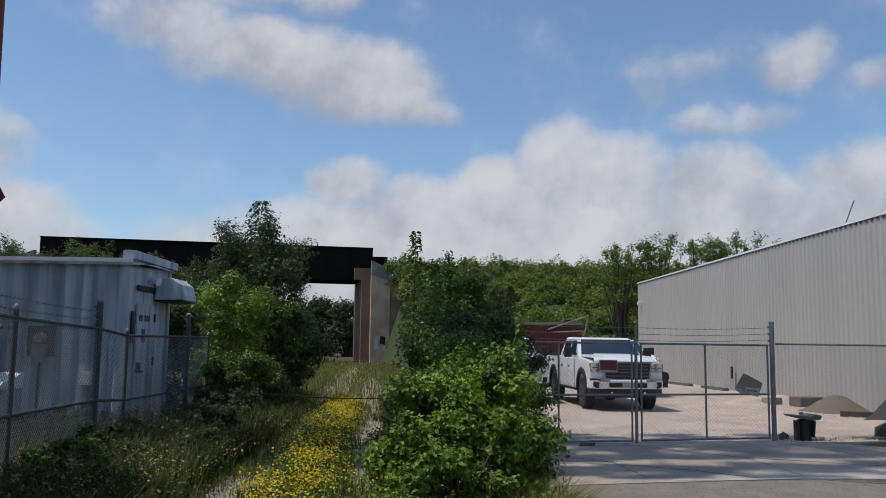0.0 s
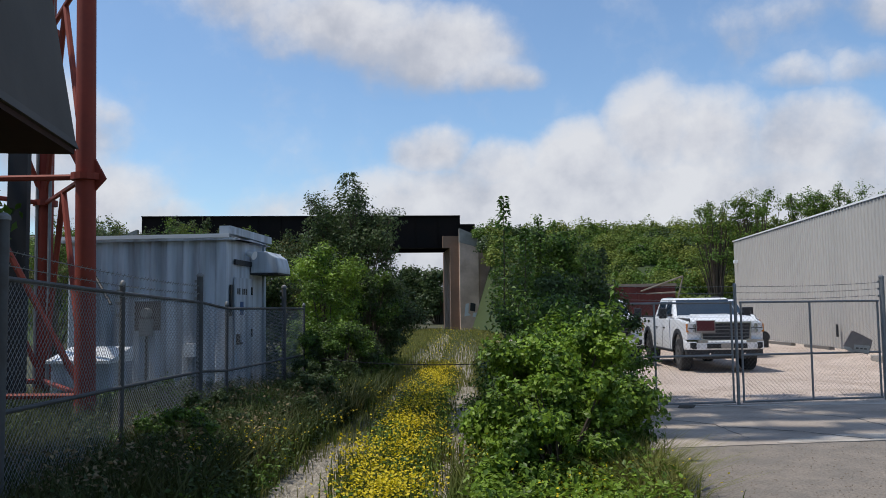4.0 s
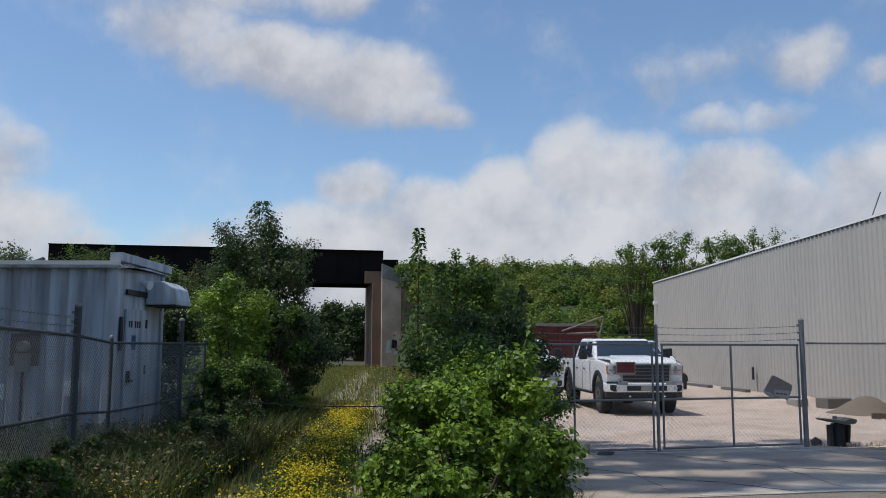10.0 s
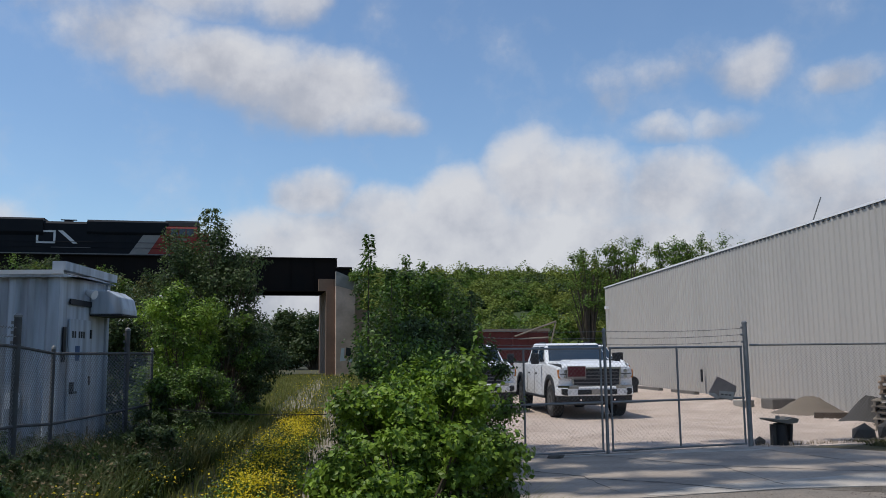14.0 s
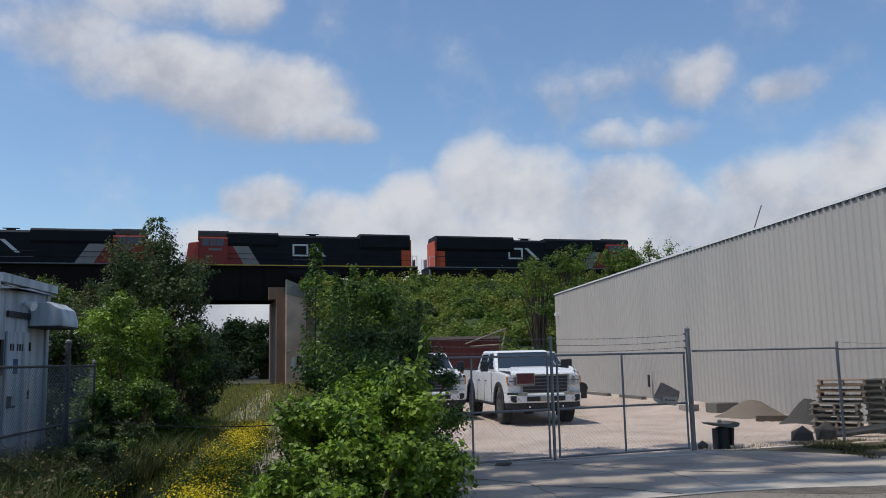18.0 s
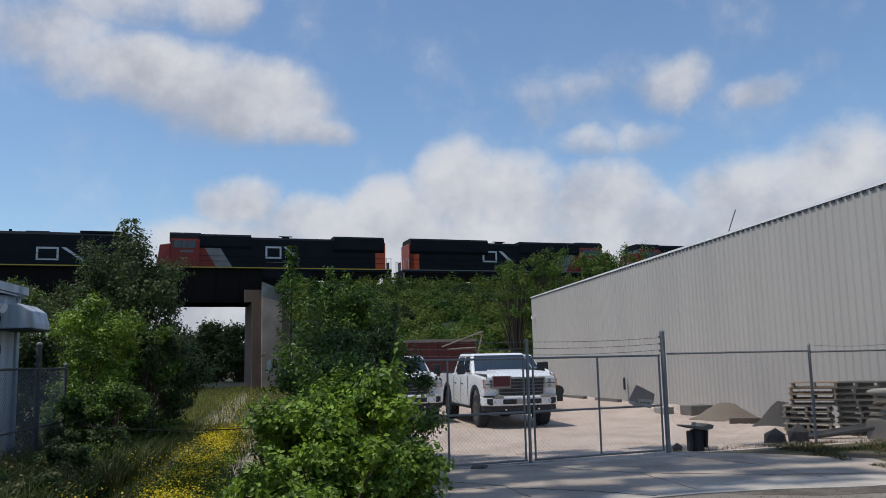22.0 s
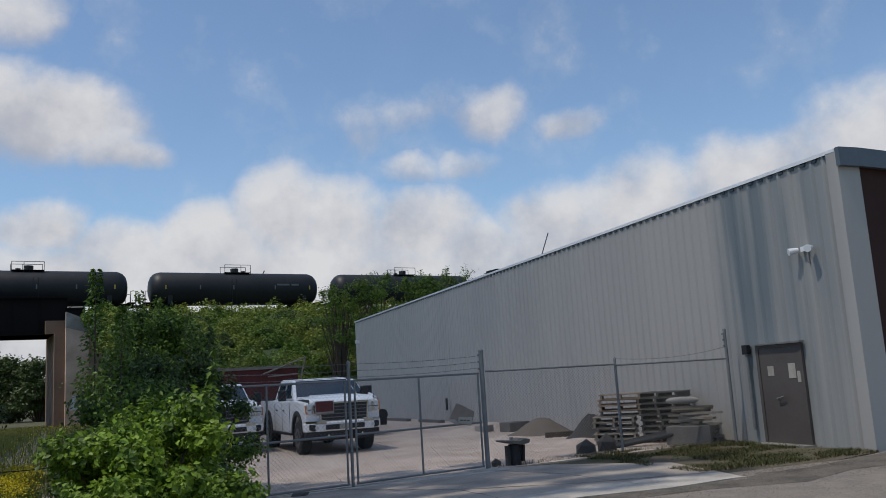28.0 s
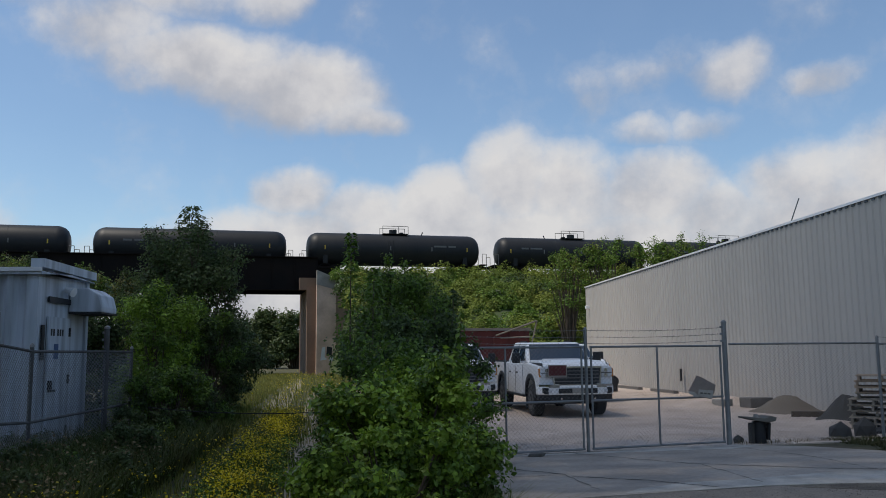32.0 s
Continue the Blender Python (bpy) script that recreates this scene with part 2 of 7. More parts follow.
# stained siding: bluish weathering on the panels by the corner
nt = M["siding"].node_tree
pb = nt.nodes["Principled BSDF"]
old = pb.inputs["Base Color"].links[0].from_socket
tc = nt.nodes.new("ShaderNodeTexCoord")
sp = nt.nodes.new("ShaderNodeSeparateXYZ")
nt.links.new(tc.outputs["Object"], sp.inputs[0])
st_mp = nt.nodes.new("ShaderNodeMapping")
st_mp.inputs["Scale"].default_value = (1, 1.6, 0.10)
nt.links.new(tc.outputs["Object"], st_mp.inputs[0])
st_n = nt.nodes.new("ShaderNodeTexNoise")
st_n.inputs["Scale"].default_value, st_n.inputs["Detail"].default_value = 1.3, 3.0
nt.links.new(st_mp.outputs[0], st_n.inputs["Vector"])
zone = ramp_node(nt, math_node(nt, "DIVIDE", sp.outputs[1], 10.0), [(0.0, (0.2, 0.2, 0.2)), (0.05, (0.6, 0.6, 0.6)), (0.15, (0.9, 0.9, 0.9)), (0.34, (1, 1, 1)), (0.40, (0, 0, 0))])
high = ramp_node(nt, math_node(nt, "DIVIDE", sp.outputs[2], 6.0), [(0.05, (0.55, 0.55, 0.55)), (0.5, (1, 1, 1))])
stain = math_node(nt, "MULTIPLY", math_node(nt, "MULTIPLY", zone, high), ramp_node(nt, st_n.outputs[0], [(0.34, (0.35, 0.35, 0.35)), (0.58, (1, 1, 1))]))
smix = nt.nodes.new("ShaderNodeMix")
smix.data_type = "RGBA"
nt.links.new(stain, smix.inputs["Factor"])
nt.links.new(old, smix.inputs["A"])
smix.inputs["B"].default_value = (0.155, 0.185, 0.20, 1)
nt.links.new(smix.outputs["Result"], pb.inputs["Base Color"])
M["galv"] = material("galvanised", (0.24, 0.24, 0.235), 0.6, metal=0.3, scale=6, fine_scale=60, bump=0.05)
M["wire"] = material("fence_wire", (0.19, 0.19, 0.185), 0.65, metal=0.2, scale=6, fine_scale=60, bump=0.0)
# upright streaks: stains, with the ribs' light and dark painted in as well
M["shelter"] = material("shelter_paint", (0.52, 0.57, 0.63), 0.55, second=(0.25, 0.27, 0.295), scale=4.2, fine_scale=14, bump=0.05, amount=0.85, stretch=(1, 1, 0.10))
M["girder"] = material("girder_steel", (0.010, 0.009, 0.009), 0.85, second=(0.018, 0.012, 0.010), scale=0.7, fine_scale=8, bump=0.1, spec=0.1)
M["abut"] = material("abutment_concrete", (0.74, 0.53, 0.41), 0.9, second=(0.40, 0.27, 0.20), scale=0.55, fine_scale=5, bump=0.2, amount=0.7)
# the set-back wing: shadow beside the pilaster, painted as darker brown concrete
M["abut_shaded"] = material("wing_wall_shaded", (0.46, 0.31, 0.23), 0.9, second=(0.24, 0.16, 0.12), scale=0.5, fine_scale=5, bump=0.2, amount=0.8)
# darker brown for the breast wall and bearing block
M["abut_side"] = material("abutment_brown", (0.24, 0.15, 0.10), 0.9, second=(0.15, 0.10, 0.07), scale=0.5, fine_scale=5, bump=0.2)
M["white_car"] = material("car_white", (0.78, 0.79, 0.80), 0.25, second=(0.70, 0.70, 0.69), scale=1, fine_scale=20, grain=0.04, bump=0.0, spec=0.6)
M["dark"] = material("dark_plastic", (0.018, 0.018, 0.02), 0.6, scale=5, fine_scale=40, bump=0.05)
M["tyre"] = material("tyre_rubber", (0.022, 0.021, 0.02), 0.85, scale=6, fine_scale=60, bump=0.2)
M["loco_black"] = material("loco_black", (0.009, 0.011, 0.015), 0.6, second=(0.018, 0.018, 0.02), scale=0.6, fine_scale=6, grain=0.3, bump=0.02, spec=0.12)
M["loco_red"] = material("loco_red", (0.235, 0.022, 0.014), 0.55, second=(0.16, 0.024, 0.016), scale=0.8, fine_scale=6, grain=0.2, bump=0.02)
M["loco_grey"] = material("loco_grey", (0.25, 0.235, 0.22), 0.55, scale=0.8, fine_scale=6, grain=0.2, bump=0.02)
M["loco_white"] = material("loco_white", (0.62, 0.62, 0.62), 0.5, scale=1, fine_scale=6, grain=0.15, bump=0.0)
M["tank"] = material("tank_black", (0.014, 0.016, 0.019), 0.5, second=(0.026, 0.026, 0.026), scale=0.5, fine_scale=5, grain=0.3, bump=0.02, spec=0.25, stretch=(1, 1, 0.4))
M["yellow"] = material("stripe_yellow", (0.62, 0.42, 0.05), 0.55, scale=2, fine_scale=10, bump=0.0)
M["red_paint"] = material("red_box_paint", (0.115, 0.024, 0.019), 0.75, second=(0.07, 0.022, 0.017), scale=1.5, fine_scale=12, bump=0.05)
M["tower_red"] = material("tower_red", (0.25, 0.038, 0.018), 0.7, second=(0.16, 0.03, 0.018), scale=1.5, fine_scale=15, bump=0.05)
M["bark"] = material("bark", (0.10, 0.075, 0.055), 0.95, scale=8, fine_scale=50, bump=0.6, stretch=(1, 1, 0.3))
M["leaf"] = material("leaf_mid", (0.095, 0.17, 0.026), 0.45, second=(0.15, 0.215, 0.03), scale=0.9, fine_scale=5, spec=0.26, bump=0, islands=0.8, transmit=0.3)
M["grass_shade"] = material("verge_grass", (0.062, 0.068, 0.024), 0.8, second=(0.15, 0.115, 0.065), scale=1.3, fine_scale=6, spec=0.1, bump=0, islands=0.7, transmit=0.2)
M["verge"] = material("verge_soil", (0.13, 0.105, 0.075), 0.95, second=(0.075, 0.075, 0.035), scale=1.1, fine_scale=14, grain=0.8, bump=0.9, amount=0.9, spec=0.1)
M["crumbled"] = material("crumbled_asphalt", (0.15, 0.13, 0.108), 0.95, second=(0.085, 0.075, 0.064), scale=1.6, fine_scale=22, grain=1.0, bump=1.0, amount=0.9, spec=0.15)
M["leaf_dark"] = material("leaf_dark", (0.062, 0.095, 0.034), 0.5, second=(0.092, 0.125, 0.038), scale=0.9, fine_scale=5, spec=0.26, bump=0, islands=0.9, transmit=0.35)
M["leaf_olive"] = material("leaf_olive", (0.115, 0.115, 0.034), 0.5, second=(0.16, 0.125, 0.045), scale=0.9, fine_scale=5, spec=0.2, bump=0, islands=0.8, transmit=0.3)
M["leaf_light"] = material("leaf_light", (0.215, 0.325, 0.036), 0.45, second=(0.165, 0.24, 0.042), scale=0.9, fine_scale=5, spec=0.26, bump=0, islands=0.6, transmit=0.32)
M["leaf_hill"] = material("leaf_hill", (0.14, 0.195, 0.04), 0.6, second=(0.28, 0.29, 0.055), scale=0.35, fine_scale=1.6, spec=0.18, bump=0, islands=0.5, transmit=0.3, grain=0.8)
M["grass"] = material("grass_blades", (0.085, 0.125, 0.022), 0.6, second=(0.16, 0.155, 0.045), scale=1.1, fine_scale=5, spec=0.18, bump=0, islands=0.6, transmit=0.3)
M["petal"] = material("yellow_petal", (0.72, 0.56, 0.012), 0.6, second=(0.56, 0.45, 0.016), scale=2, fine_scale=9, bump=0, islands=0.4, transmit=0.3)
M["wood"] = material("weathered_wood", (0.27, 0.23, 0.18), 0.9, second=(0.12, 0.10, 0.08), scale=3, fine_scale=30, bump=0.3, objects=0.6)
M["old_wood"] = material("grey_old_wood", (0.13, 0.118, 0.10), 0.95, second=(0.06, 0.053, 0.045), scale=3, fine_scale=30, bump=0.3, objects=0.7)
M["orange_wood"] = material("fresh_wood", (0.35, 0.255, 0.175), 0.85, scale=3, fine_scale=30, bump=0.3, objects=0.4)
M["stone"] = material("stone", (0.16, 0.145, 0.13), 0.9, second=(0.09, 0.085, 0.08), scale=3, fine_scale=20, bump=0.7)
M["door"] = material("door_paint", (0.105, 0.088, 0.078), 0.55, scale=1, fine_scale=14, grain=0.15, bump=0.03)

M["grass_dry"] = material("dry_grass", (0.17, 0.185, 0.045), 0.7, second=(0.29, 0.25, 0.09), scale=1.1, fine_scale=5, spec=0.15, bump=0, islands=0.6, transmit=0.3)
M["grass_dark"] = material("weed_blades", (0.05, 0.072, 0.016), 0.6, second=(0.12, 0.10, 0.04), scale=1.1, fine_scale=5, spec=0.18, bump=0, islands=0.6, transmit=0.25)
M["rut_stone"] = material("rut_gravel", (0.36, 0.32, 0.26), 0.95, second=(0.22, 0.19, 0.15), scale=2, fine_scale=30, islands=0.6, bump=0.2)
M["crack"] = material("crack_dirt", (0.05, 0.046, 0.04), 0.95, scale=3, fine_scale=40, bump=0.3)
M["sign_brown"] = material("sign_plate", (0.30, 0.235, 0.20), 0.7, second=(0.19, 0.15, 0.13), scale=4, fine_scale=30, bump=0.05)
M["rut_soil"] = material("rut_soil", (0.30, 0.26, 0.20), 0.95, second=(0.16, 0.14, 0.09), scale=2.2, fine_scale=26, grain=0.8, bump=0.8, amount=0.8)
M["slag"] = material("dark_gravel", (0.062, 0.056, 0.05), 0.95, second=(0.04, 0.037, 0.033), scale=2, fine_scale=30, grain=0.7, bump=0.9)
M["old_galv"] = material("old_galvanised", (0.10, 0.10, 0.10), 0.75, second=(0.07, 0.055, 0.045), metal=0.2, scale=6, fine_scale=40, bump=0.1)
M["dry"] = material("dry_stalk", (0.22, 0.17, 0.09), 0.9, second=(0.13, 0.10, 0.06), scale=2, fine_scale=12, bump=0, islands=0.6, transmit=0.2)
M["gravel_dark"] = material("brown_gravel", (0.18, 0.145, 0.11), 0.95, second=(0.125, 0.10, 0.078), scale=1, fine_scale=30, grain=0.7, bump=0.9)
M["sign_blue"] = material("blue_notice", (0.05, 0.10, 0.22), 0.6, scale=5, fine_scale=30, bump=0)
M["tan_wall"] = material("tan_wall", (0.30, 0.21, 0.09), 0.85, scale=1.2, fine_scale=20, bump=0.1)
M["mansard"] = material("mansard_metal", (0.10, 0.085, 0.072), 0.85, scale=0.8, fine_scale=10, grain=0.15, bump=0.03)
M["chrome"] = material("chrome", (0.72, 0.73, 0.75), 0.12, metal=1.0, scale=3, fine_scale=20, grain=0.05, bump=0.0)
M["lamp"] = material("headlamp", (0.62, 0.64, 0.66), 0.12, scale=8, fine_scale=30, bump=0.0)
M["amber"] = material("amber_lens", (0.55, 0.20, 0.03), 0.25, scale=5, fine_scale=20, bump=0)
M["red_sign"] = material("red_board", (0.095, 0.006, 0.010), 0.45, scale=3, fine_scale=20, bump=0)
M["loco_dull"] = material("loco_dull_grey", (0.16, 0.155, 0.15), 0.6, scale=2, fine_scale=10, bump=0)
M["loco_orange"] = material("loco_orange", (0.62, 0.085, 0.02), 0.5, second=(0.45, 0.06, 0.02), scale=0.8, fine_scale=6, grain=0.2, bump=0.0)


def glass_material(name, color, rough=0.05):
    m = bpy.data.materials.new(name)
    m.use_nodes = True
    p = m.node_tree.nodes["Principled BSDF"]
    p.inputs["Base Color"].default_value, p.inputs["Roughness"].default_value = (*color, 1), rough
    p.inputs["Specular IOR Level"].default_value = 0.6
    return m


M["glass"] = glass_material("tinted_glass", (0.02, 0.035, 0.055), 0.03)


# ---- mesh building ----
class Mesh:
    """Vertices and faces gathered for one mesh."""

    def __init__(self):
        self.v, self.f = [], []

    def add(self, verts, faces):
        n = len(self.v)
        self.v += [tuple(p) for p in verts]
        self.f += [tuple(n + i for i in f) for f in faces]
        return self

    def box(self, lo, hi, m=None, taper=None):
        x0, y0, z0 = lo
        x1, y1, z1 = hi
        vs = [Vector(p) for p in ((x0, y0, z0), (x1, y0, z0), (x1, y1, z0), (x0, y1, z0), (x0, y0, z1), (x1, y0, z1), (x1, y1, z1), (x0, y1, z1))]
        if taper:
            cx, cy = (x0 + x1) / 2, (y0 + y1) / 2
            for p in vs[4:]:
                p.x, p.y = cx + (p.x - cx) * taper[0], cy + (p.y - cy) * taper[1]
        if m:
            vs = [m @ p for p in vs]
        return self.add(vs, [(0, 3, 2, 1), (4, 5, 6, 7), (0, 1, 5, 4), (1, 2, 6, 5), (2, 3, 7, 6), (3, 0, 4, 7)])

    def tube(self, a, b, ra, rb=None, n=8, caps=True):
        a, b = Vector(a), Vector(b)
        rb = ra if rb is None else rb
        d = (b - a).normalized()
        u = d.orthogonal().normalized()
        w = d.cross(u)
        vs = [c + (u * math.cos(2 * math.pi * k / n) + w * math.sin(2 * math.pi * k / n)) * r for c, r in ((a, ra), (b, rb)) for k in range(n)]
        fs = [(k, (k + 1) % n, n + (k + 1) % n, n + k) for k in range(n)]
        if caps:
            fs += [tuple(range(n - 1, -1, -1)), tuple(range(n, 2 * n))]
        return self.add(vs, fs)

    def lathe(self, axis_a, axis_b, profile, n=24):
        """profile: (share of the way from a to b, radius)."""
        a, b = Vector(axis_a), Vector(axis_b)
        d = (b - a).normalized()
        u = d.orthogonal().normalized()
        w = d.cross(u)
        vs, fs = [], []
        for s, r in profile:
            c = a + (b - a) * s
            vs += [c + (u * math.cos(2 * math.pi * k / n) + w * math.sin(2 * math.pi * k / n)) * r for k in range(n)]
        for i in range(len(profile) - 1):
            fs += [(i * n + k, i * n + (k + 1) % n, (i + 1) * n + (k + 1) % n, (i + 1) * n + k) for k in range(n)]
        fs += [tuple(range(n - 1, -1, -1)), tuple(range((len(profile) - 1) * n, len(profile) * n))]
        return self.add(vs, fs)

    def prism(self, outline, axis, lo, hi, m=None):
        """An outline in the plane across an axis ("x": pairs are y, z; "y": x, z; "z": x, y), drawn from lo to hi."""
        def place(p, d):
            q = {"x": (d, p[0], p[1]), "y": (p[0], d, p[1]), "z": (p[0], p[1], d)}[axis]
            return m @ Vector(q) if m else Vector(q)
        n = len(outline)
        vs = [place(p, lo) for p in outline] + [place(p, hi) for p in outline]
        fs = [tuple(range(n)), tuple(range(2 * n - 1, n - 1, -1))] + [(k, n + k, n + (k + 1) % n, (k + 1) % n) for k in range(n)]
        return self.add(vs, fs)

    def data(self, name, mat, smooth=False, bevel=0.0):
        me = bpy.data.meshes.new(name)
        me.from_pydata(self.v, [], self.f)
        bm = bmesh.new()
        bm.from_mesh(me)
        bmesh.ops.recalc_face_normals(bm, faces=bm.faces)
        if bevel:
            bmesh.ops.bevel(bm, geom=[e for e in bm.edges if e.calc_face_angle(0) > 0.6], offset=bevel, segments=2, affect="EDGES", profile=0.5)
        bm.to_mesh(me)
        bm.free()
        me.materials.append(mat)
        if smooth:
            for p in me.polygons:
                p.use_smooth = True
            me.set_sharp_from_angle(angle=radians(35))
        return me


def part(name, mesh, mat, parent, label="", smooth=False, bevel=0.0):
    """One mesh object under a thing or a part."""
    ob = new(name, mesh.data(name, mat, smooth, bevel))
    ob.parent = parent
    return tagged(ob, label)


def solo(name, mesh, mat, label, category, m=None, smooth=False, bevel=0.0, kind="", group=""):
    ob = tagged(new(name, mesh.data(name, mat, smooth, bevel)), label, category, group, kind)
    if m:
        ob.matrix_world = m
    return ob


def empty(name, m, label, category, group="", kind=""):
    ob = tagged(new(name), label, category, group, kind)
    ob.matrix_world = m
    return ob


def array_mesh(name, verts, faces, mat):
    """A mesh of many equal polygons from arrays."""
    me = bpy.data.meshes.new(name)
    verts, faces = np.asarray(verts, np.float32), np.asarray(faces, np.int32)
    me.vertices.add(len(verts))
    me.vertices.foreach_set("co", verts.ravel())
    k = faces.shape[1]
    me.loops.add(faces.size)
    me.loops.foreach_set("vertex_index", faces.ravel())
    me.polygons.add(len(faces))
    me.polygons.foreach_set("loop_start", np.arange(0, faces.size, k, dtype=np.int32))
    me.update(calc_edges=True)
    me.materials.append(mat)
    return me


def leaf_mesh(name, centres, size, mat, seed, droop=0.35, wide=0.55, up=None):
    """Folded leaves about the given centres, turned at random."""
    rng = np.random.default_rng(seed)
    c = np.asarray(centres, float)
    n = len(c)
    s = size * rng.uniform(0.6, 1.35, n)[:, None]
    a = rng.uniform(0, 2 * np.pi, n)
    if up is not None:
        nor = np.asarray(up, float) * 0.85 + rng.normal(0, 0.5, (n, 3))
        nor /= np.linalg.norm(nor, axis=1)[:, None] + 1e-9
        d = np.cross(nor, rng.normal(0, 1, (n, 3)))
        d /= np.linalg.norm(d, axis=1)[:, None] + 1e-9
        side = np.cross(d, nor)
        return folded(name, c, d, side, nor, s, wide, mat)
    tilt = rng.normal(-droop, 0.45, n)
    d = np.stack([np.cos(a) * np.cos(tilt), np.sin(a) * np.cos(tilt), np.sin(tilt)], 1)
    side = np.cross(d, [0, 0, 1.0])
    side /= np.linalg.norm(side, axis=1)[:, None] + 1e-9
    roll = rng.normal(0, 0.6, n)[:, None]
    nor = np.cross(side, d)
    side, nor = side * np.cos(roll) + nor * np.sin(roll), nor * np.cos(roll) - side * np.sin(roll)
    return folded(name, c, d, side, nor, s, wide, mat)


def folded(name, c, d, side, nor, s, wide, mat):
    """Leaves of two triangles each, from their middles, directions, sides and normals."""
    n = len(c)
    base, tip = c - d * s * 0.5, c + d * s * 0.5
    l, r = c + side * s * wide * 0.5 + nor * s * 0.12 - d * s * 0.06, c - side * s * wide * 0.5 + nor * s * 0.12 - d * s * 0.06
    verts = np.stack([base, r, tip, l], 1).reshape(-1, 3)
    i = np.arange(n)[:, None] * 4
    faces = np.concatenate([i + [0, 1, 2], i + [0, 2, 3]], 1).reshape(-1, 3)
    return array_mesh(name, verts, faces, mat)


def blade_mesh(name, bases, height, mat, seed, width=0.012, lean=0.35):
    rng = np.random.default_rng(seed)
    b = np.asarray(bases, float)
    n = len(b)
    h = (height * rng.uniform(0.45, 1.25, n))[:, None]
    a = rng.uniform(0, 2 * np.pi, n)
    d = np.stack([np.cos(a), np.sin(a), np.zeros(n)], 1)
    side = np.stack([-np.sin(a), np.cos(a), np.zeros(n)], 1) * width
    k = (lean * rng.uniform(0.2, 1.4, n))[:, None]
    up = np.array([0, 0, 1.0])
    mid, tip = b + up * h * 0.6 + d * h * k * 0.4, b + up * h * 0.95 + d * h * k * 1.3
    verts = np.stack([b - side, b + side, mid + side * 0.8, mid - side * 0.8, tip], 1).reshape(-1, 3)
    i = np.arange(n)[:, None] * 5
    faces = np.concatenate([i + [0, 1, 2], i + [0, 2, 3], i + [3, 2, 4]], 1).reshape(-1, 3)
    return array_mesh(name, verts, faces, mat)


# ---- the plan ----
WALL_X, WALL_NEAR, WALL_FAR, WALL_H = 12.62, 10.57, 48.45, 5.6
TRACK, TURNED = Vector((-6.0, 75.0, 0.0)), radians(10.0)
ALONG, ACROSS = Vector((math.cos(TURNED), math.sin(TURNED), 0)), Vector((-math.sin(TURNED), math.cos(TURNED), 0))
RAIL_Z = 8.88


def on_track(s, off=0.0, z=RAIL_Z):
    return TRACK + ALONG * s + ACROSS * off + Vector((0, 0, z))


def track_pose(s, off=0.0, z=RAIL_Z):
    p = on_track(s, off, z)
    return pose(p.x, p.y, p.z, 0, 0, math.degrees(TURNED))


def sheet(name, outline, z, mat, label, category, thick=0.05):
    return solo(name, Mesh().prism(outline, "z", z - thick, z), mat, label, category, kind="structure")


solo("ground", Mesh().add([(-2500, -2500, 0), (2500, -2500, 0), (2500, 2500, 0), (-2500, 2500, 0)], [(0, 1, 2, 3)]), M["soil"],
     "rough weedy soil with patches of dry grass", "ground", kind="structure")
sheet("road", [(1.1, -14), (30, -14), (30, 10.2), (12.6, 10.4), (11.5, 10.0), (8.9, 10.0), (6.9, 10.2), (1.45, 9.0), (1.22, 8.0), (1.05, 7.0), (1.14, 6.2), (1.0, 5.4), (1.06, 4.4), (0.98, 3.0)], 0.02, M["asphalt"], "worn grey asphalt drive with fine cracks", "road")
sheet("yard", [(0.4, 12.75), (3.6, 13.3), (12.6, 14.6), (12.6, 49), (3, 52), (-1.5, 45), (-0.5, 28)], 0.024, M["gravel"], "pale tan crushed gravel of a storage yard", "gravel yard")
sheet("pavement", [(1.35, 8.5), (6.85, 9.75), (8.75, 9.35), (9.2, 11.9), (7.6, 13.45), (6.4, 13.75), (3.6, 13.1), (1.2, 12.6)], 0.030, M["apron"], "cracked, dark-stained concrete apron in front of the gate", "pavement")
sheet("verge", [(8.75, 10.0), (10.2, 9.75), (12.6, 10.5), (12.6, 14.75), (9.4, 14.1), (7.5, 13.6)], 0.016, M["verge"], "bare brown soil between the drive and the building", "verge", 0.03)
sheet("broken_asphalt", [(5.2, 9.2), (6.9, 9.62), (8.6, 9.22), (9.2, 9.6), (10.1, 9.6), (12.5, 10.25), (14.0, 9.6), (12.2, 8.9), (10.4, 8.95), (9.0, 8.4), (7.6, 8.75), (6.3, 8.75)], 0.024, M["crumbled"], "crumbled dark asphalt at the edge of the drive", "asphalt", 0.01)
sheet("pavement_edge", [(3.0, 8.96), (4.0, 9.08), (4.9, 9.28), (6.0, 9.32), (7.3, 9.2), (8.72, 9.42), (8.84, 10.1), (6.6, 10.36), (5.25, 9.94), (4.0, 9.64), (3.25, 9.26)], 0.034, M["apron_edge"], "pale concrete strip along the apron", "pavement", 0.01)

sheet("gate_sill", [(1.3, 12.62), (3.58, 12.93), (6.16, 13.2), (6.9, 13.55), (6.5, 13.84), (3.62, 13.12), (1.2, 12.75)], 0.034, M["apron_edge"], "pale concrete strip under the gate", "pavement", 0.01)

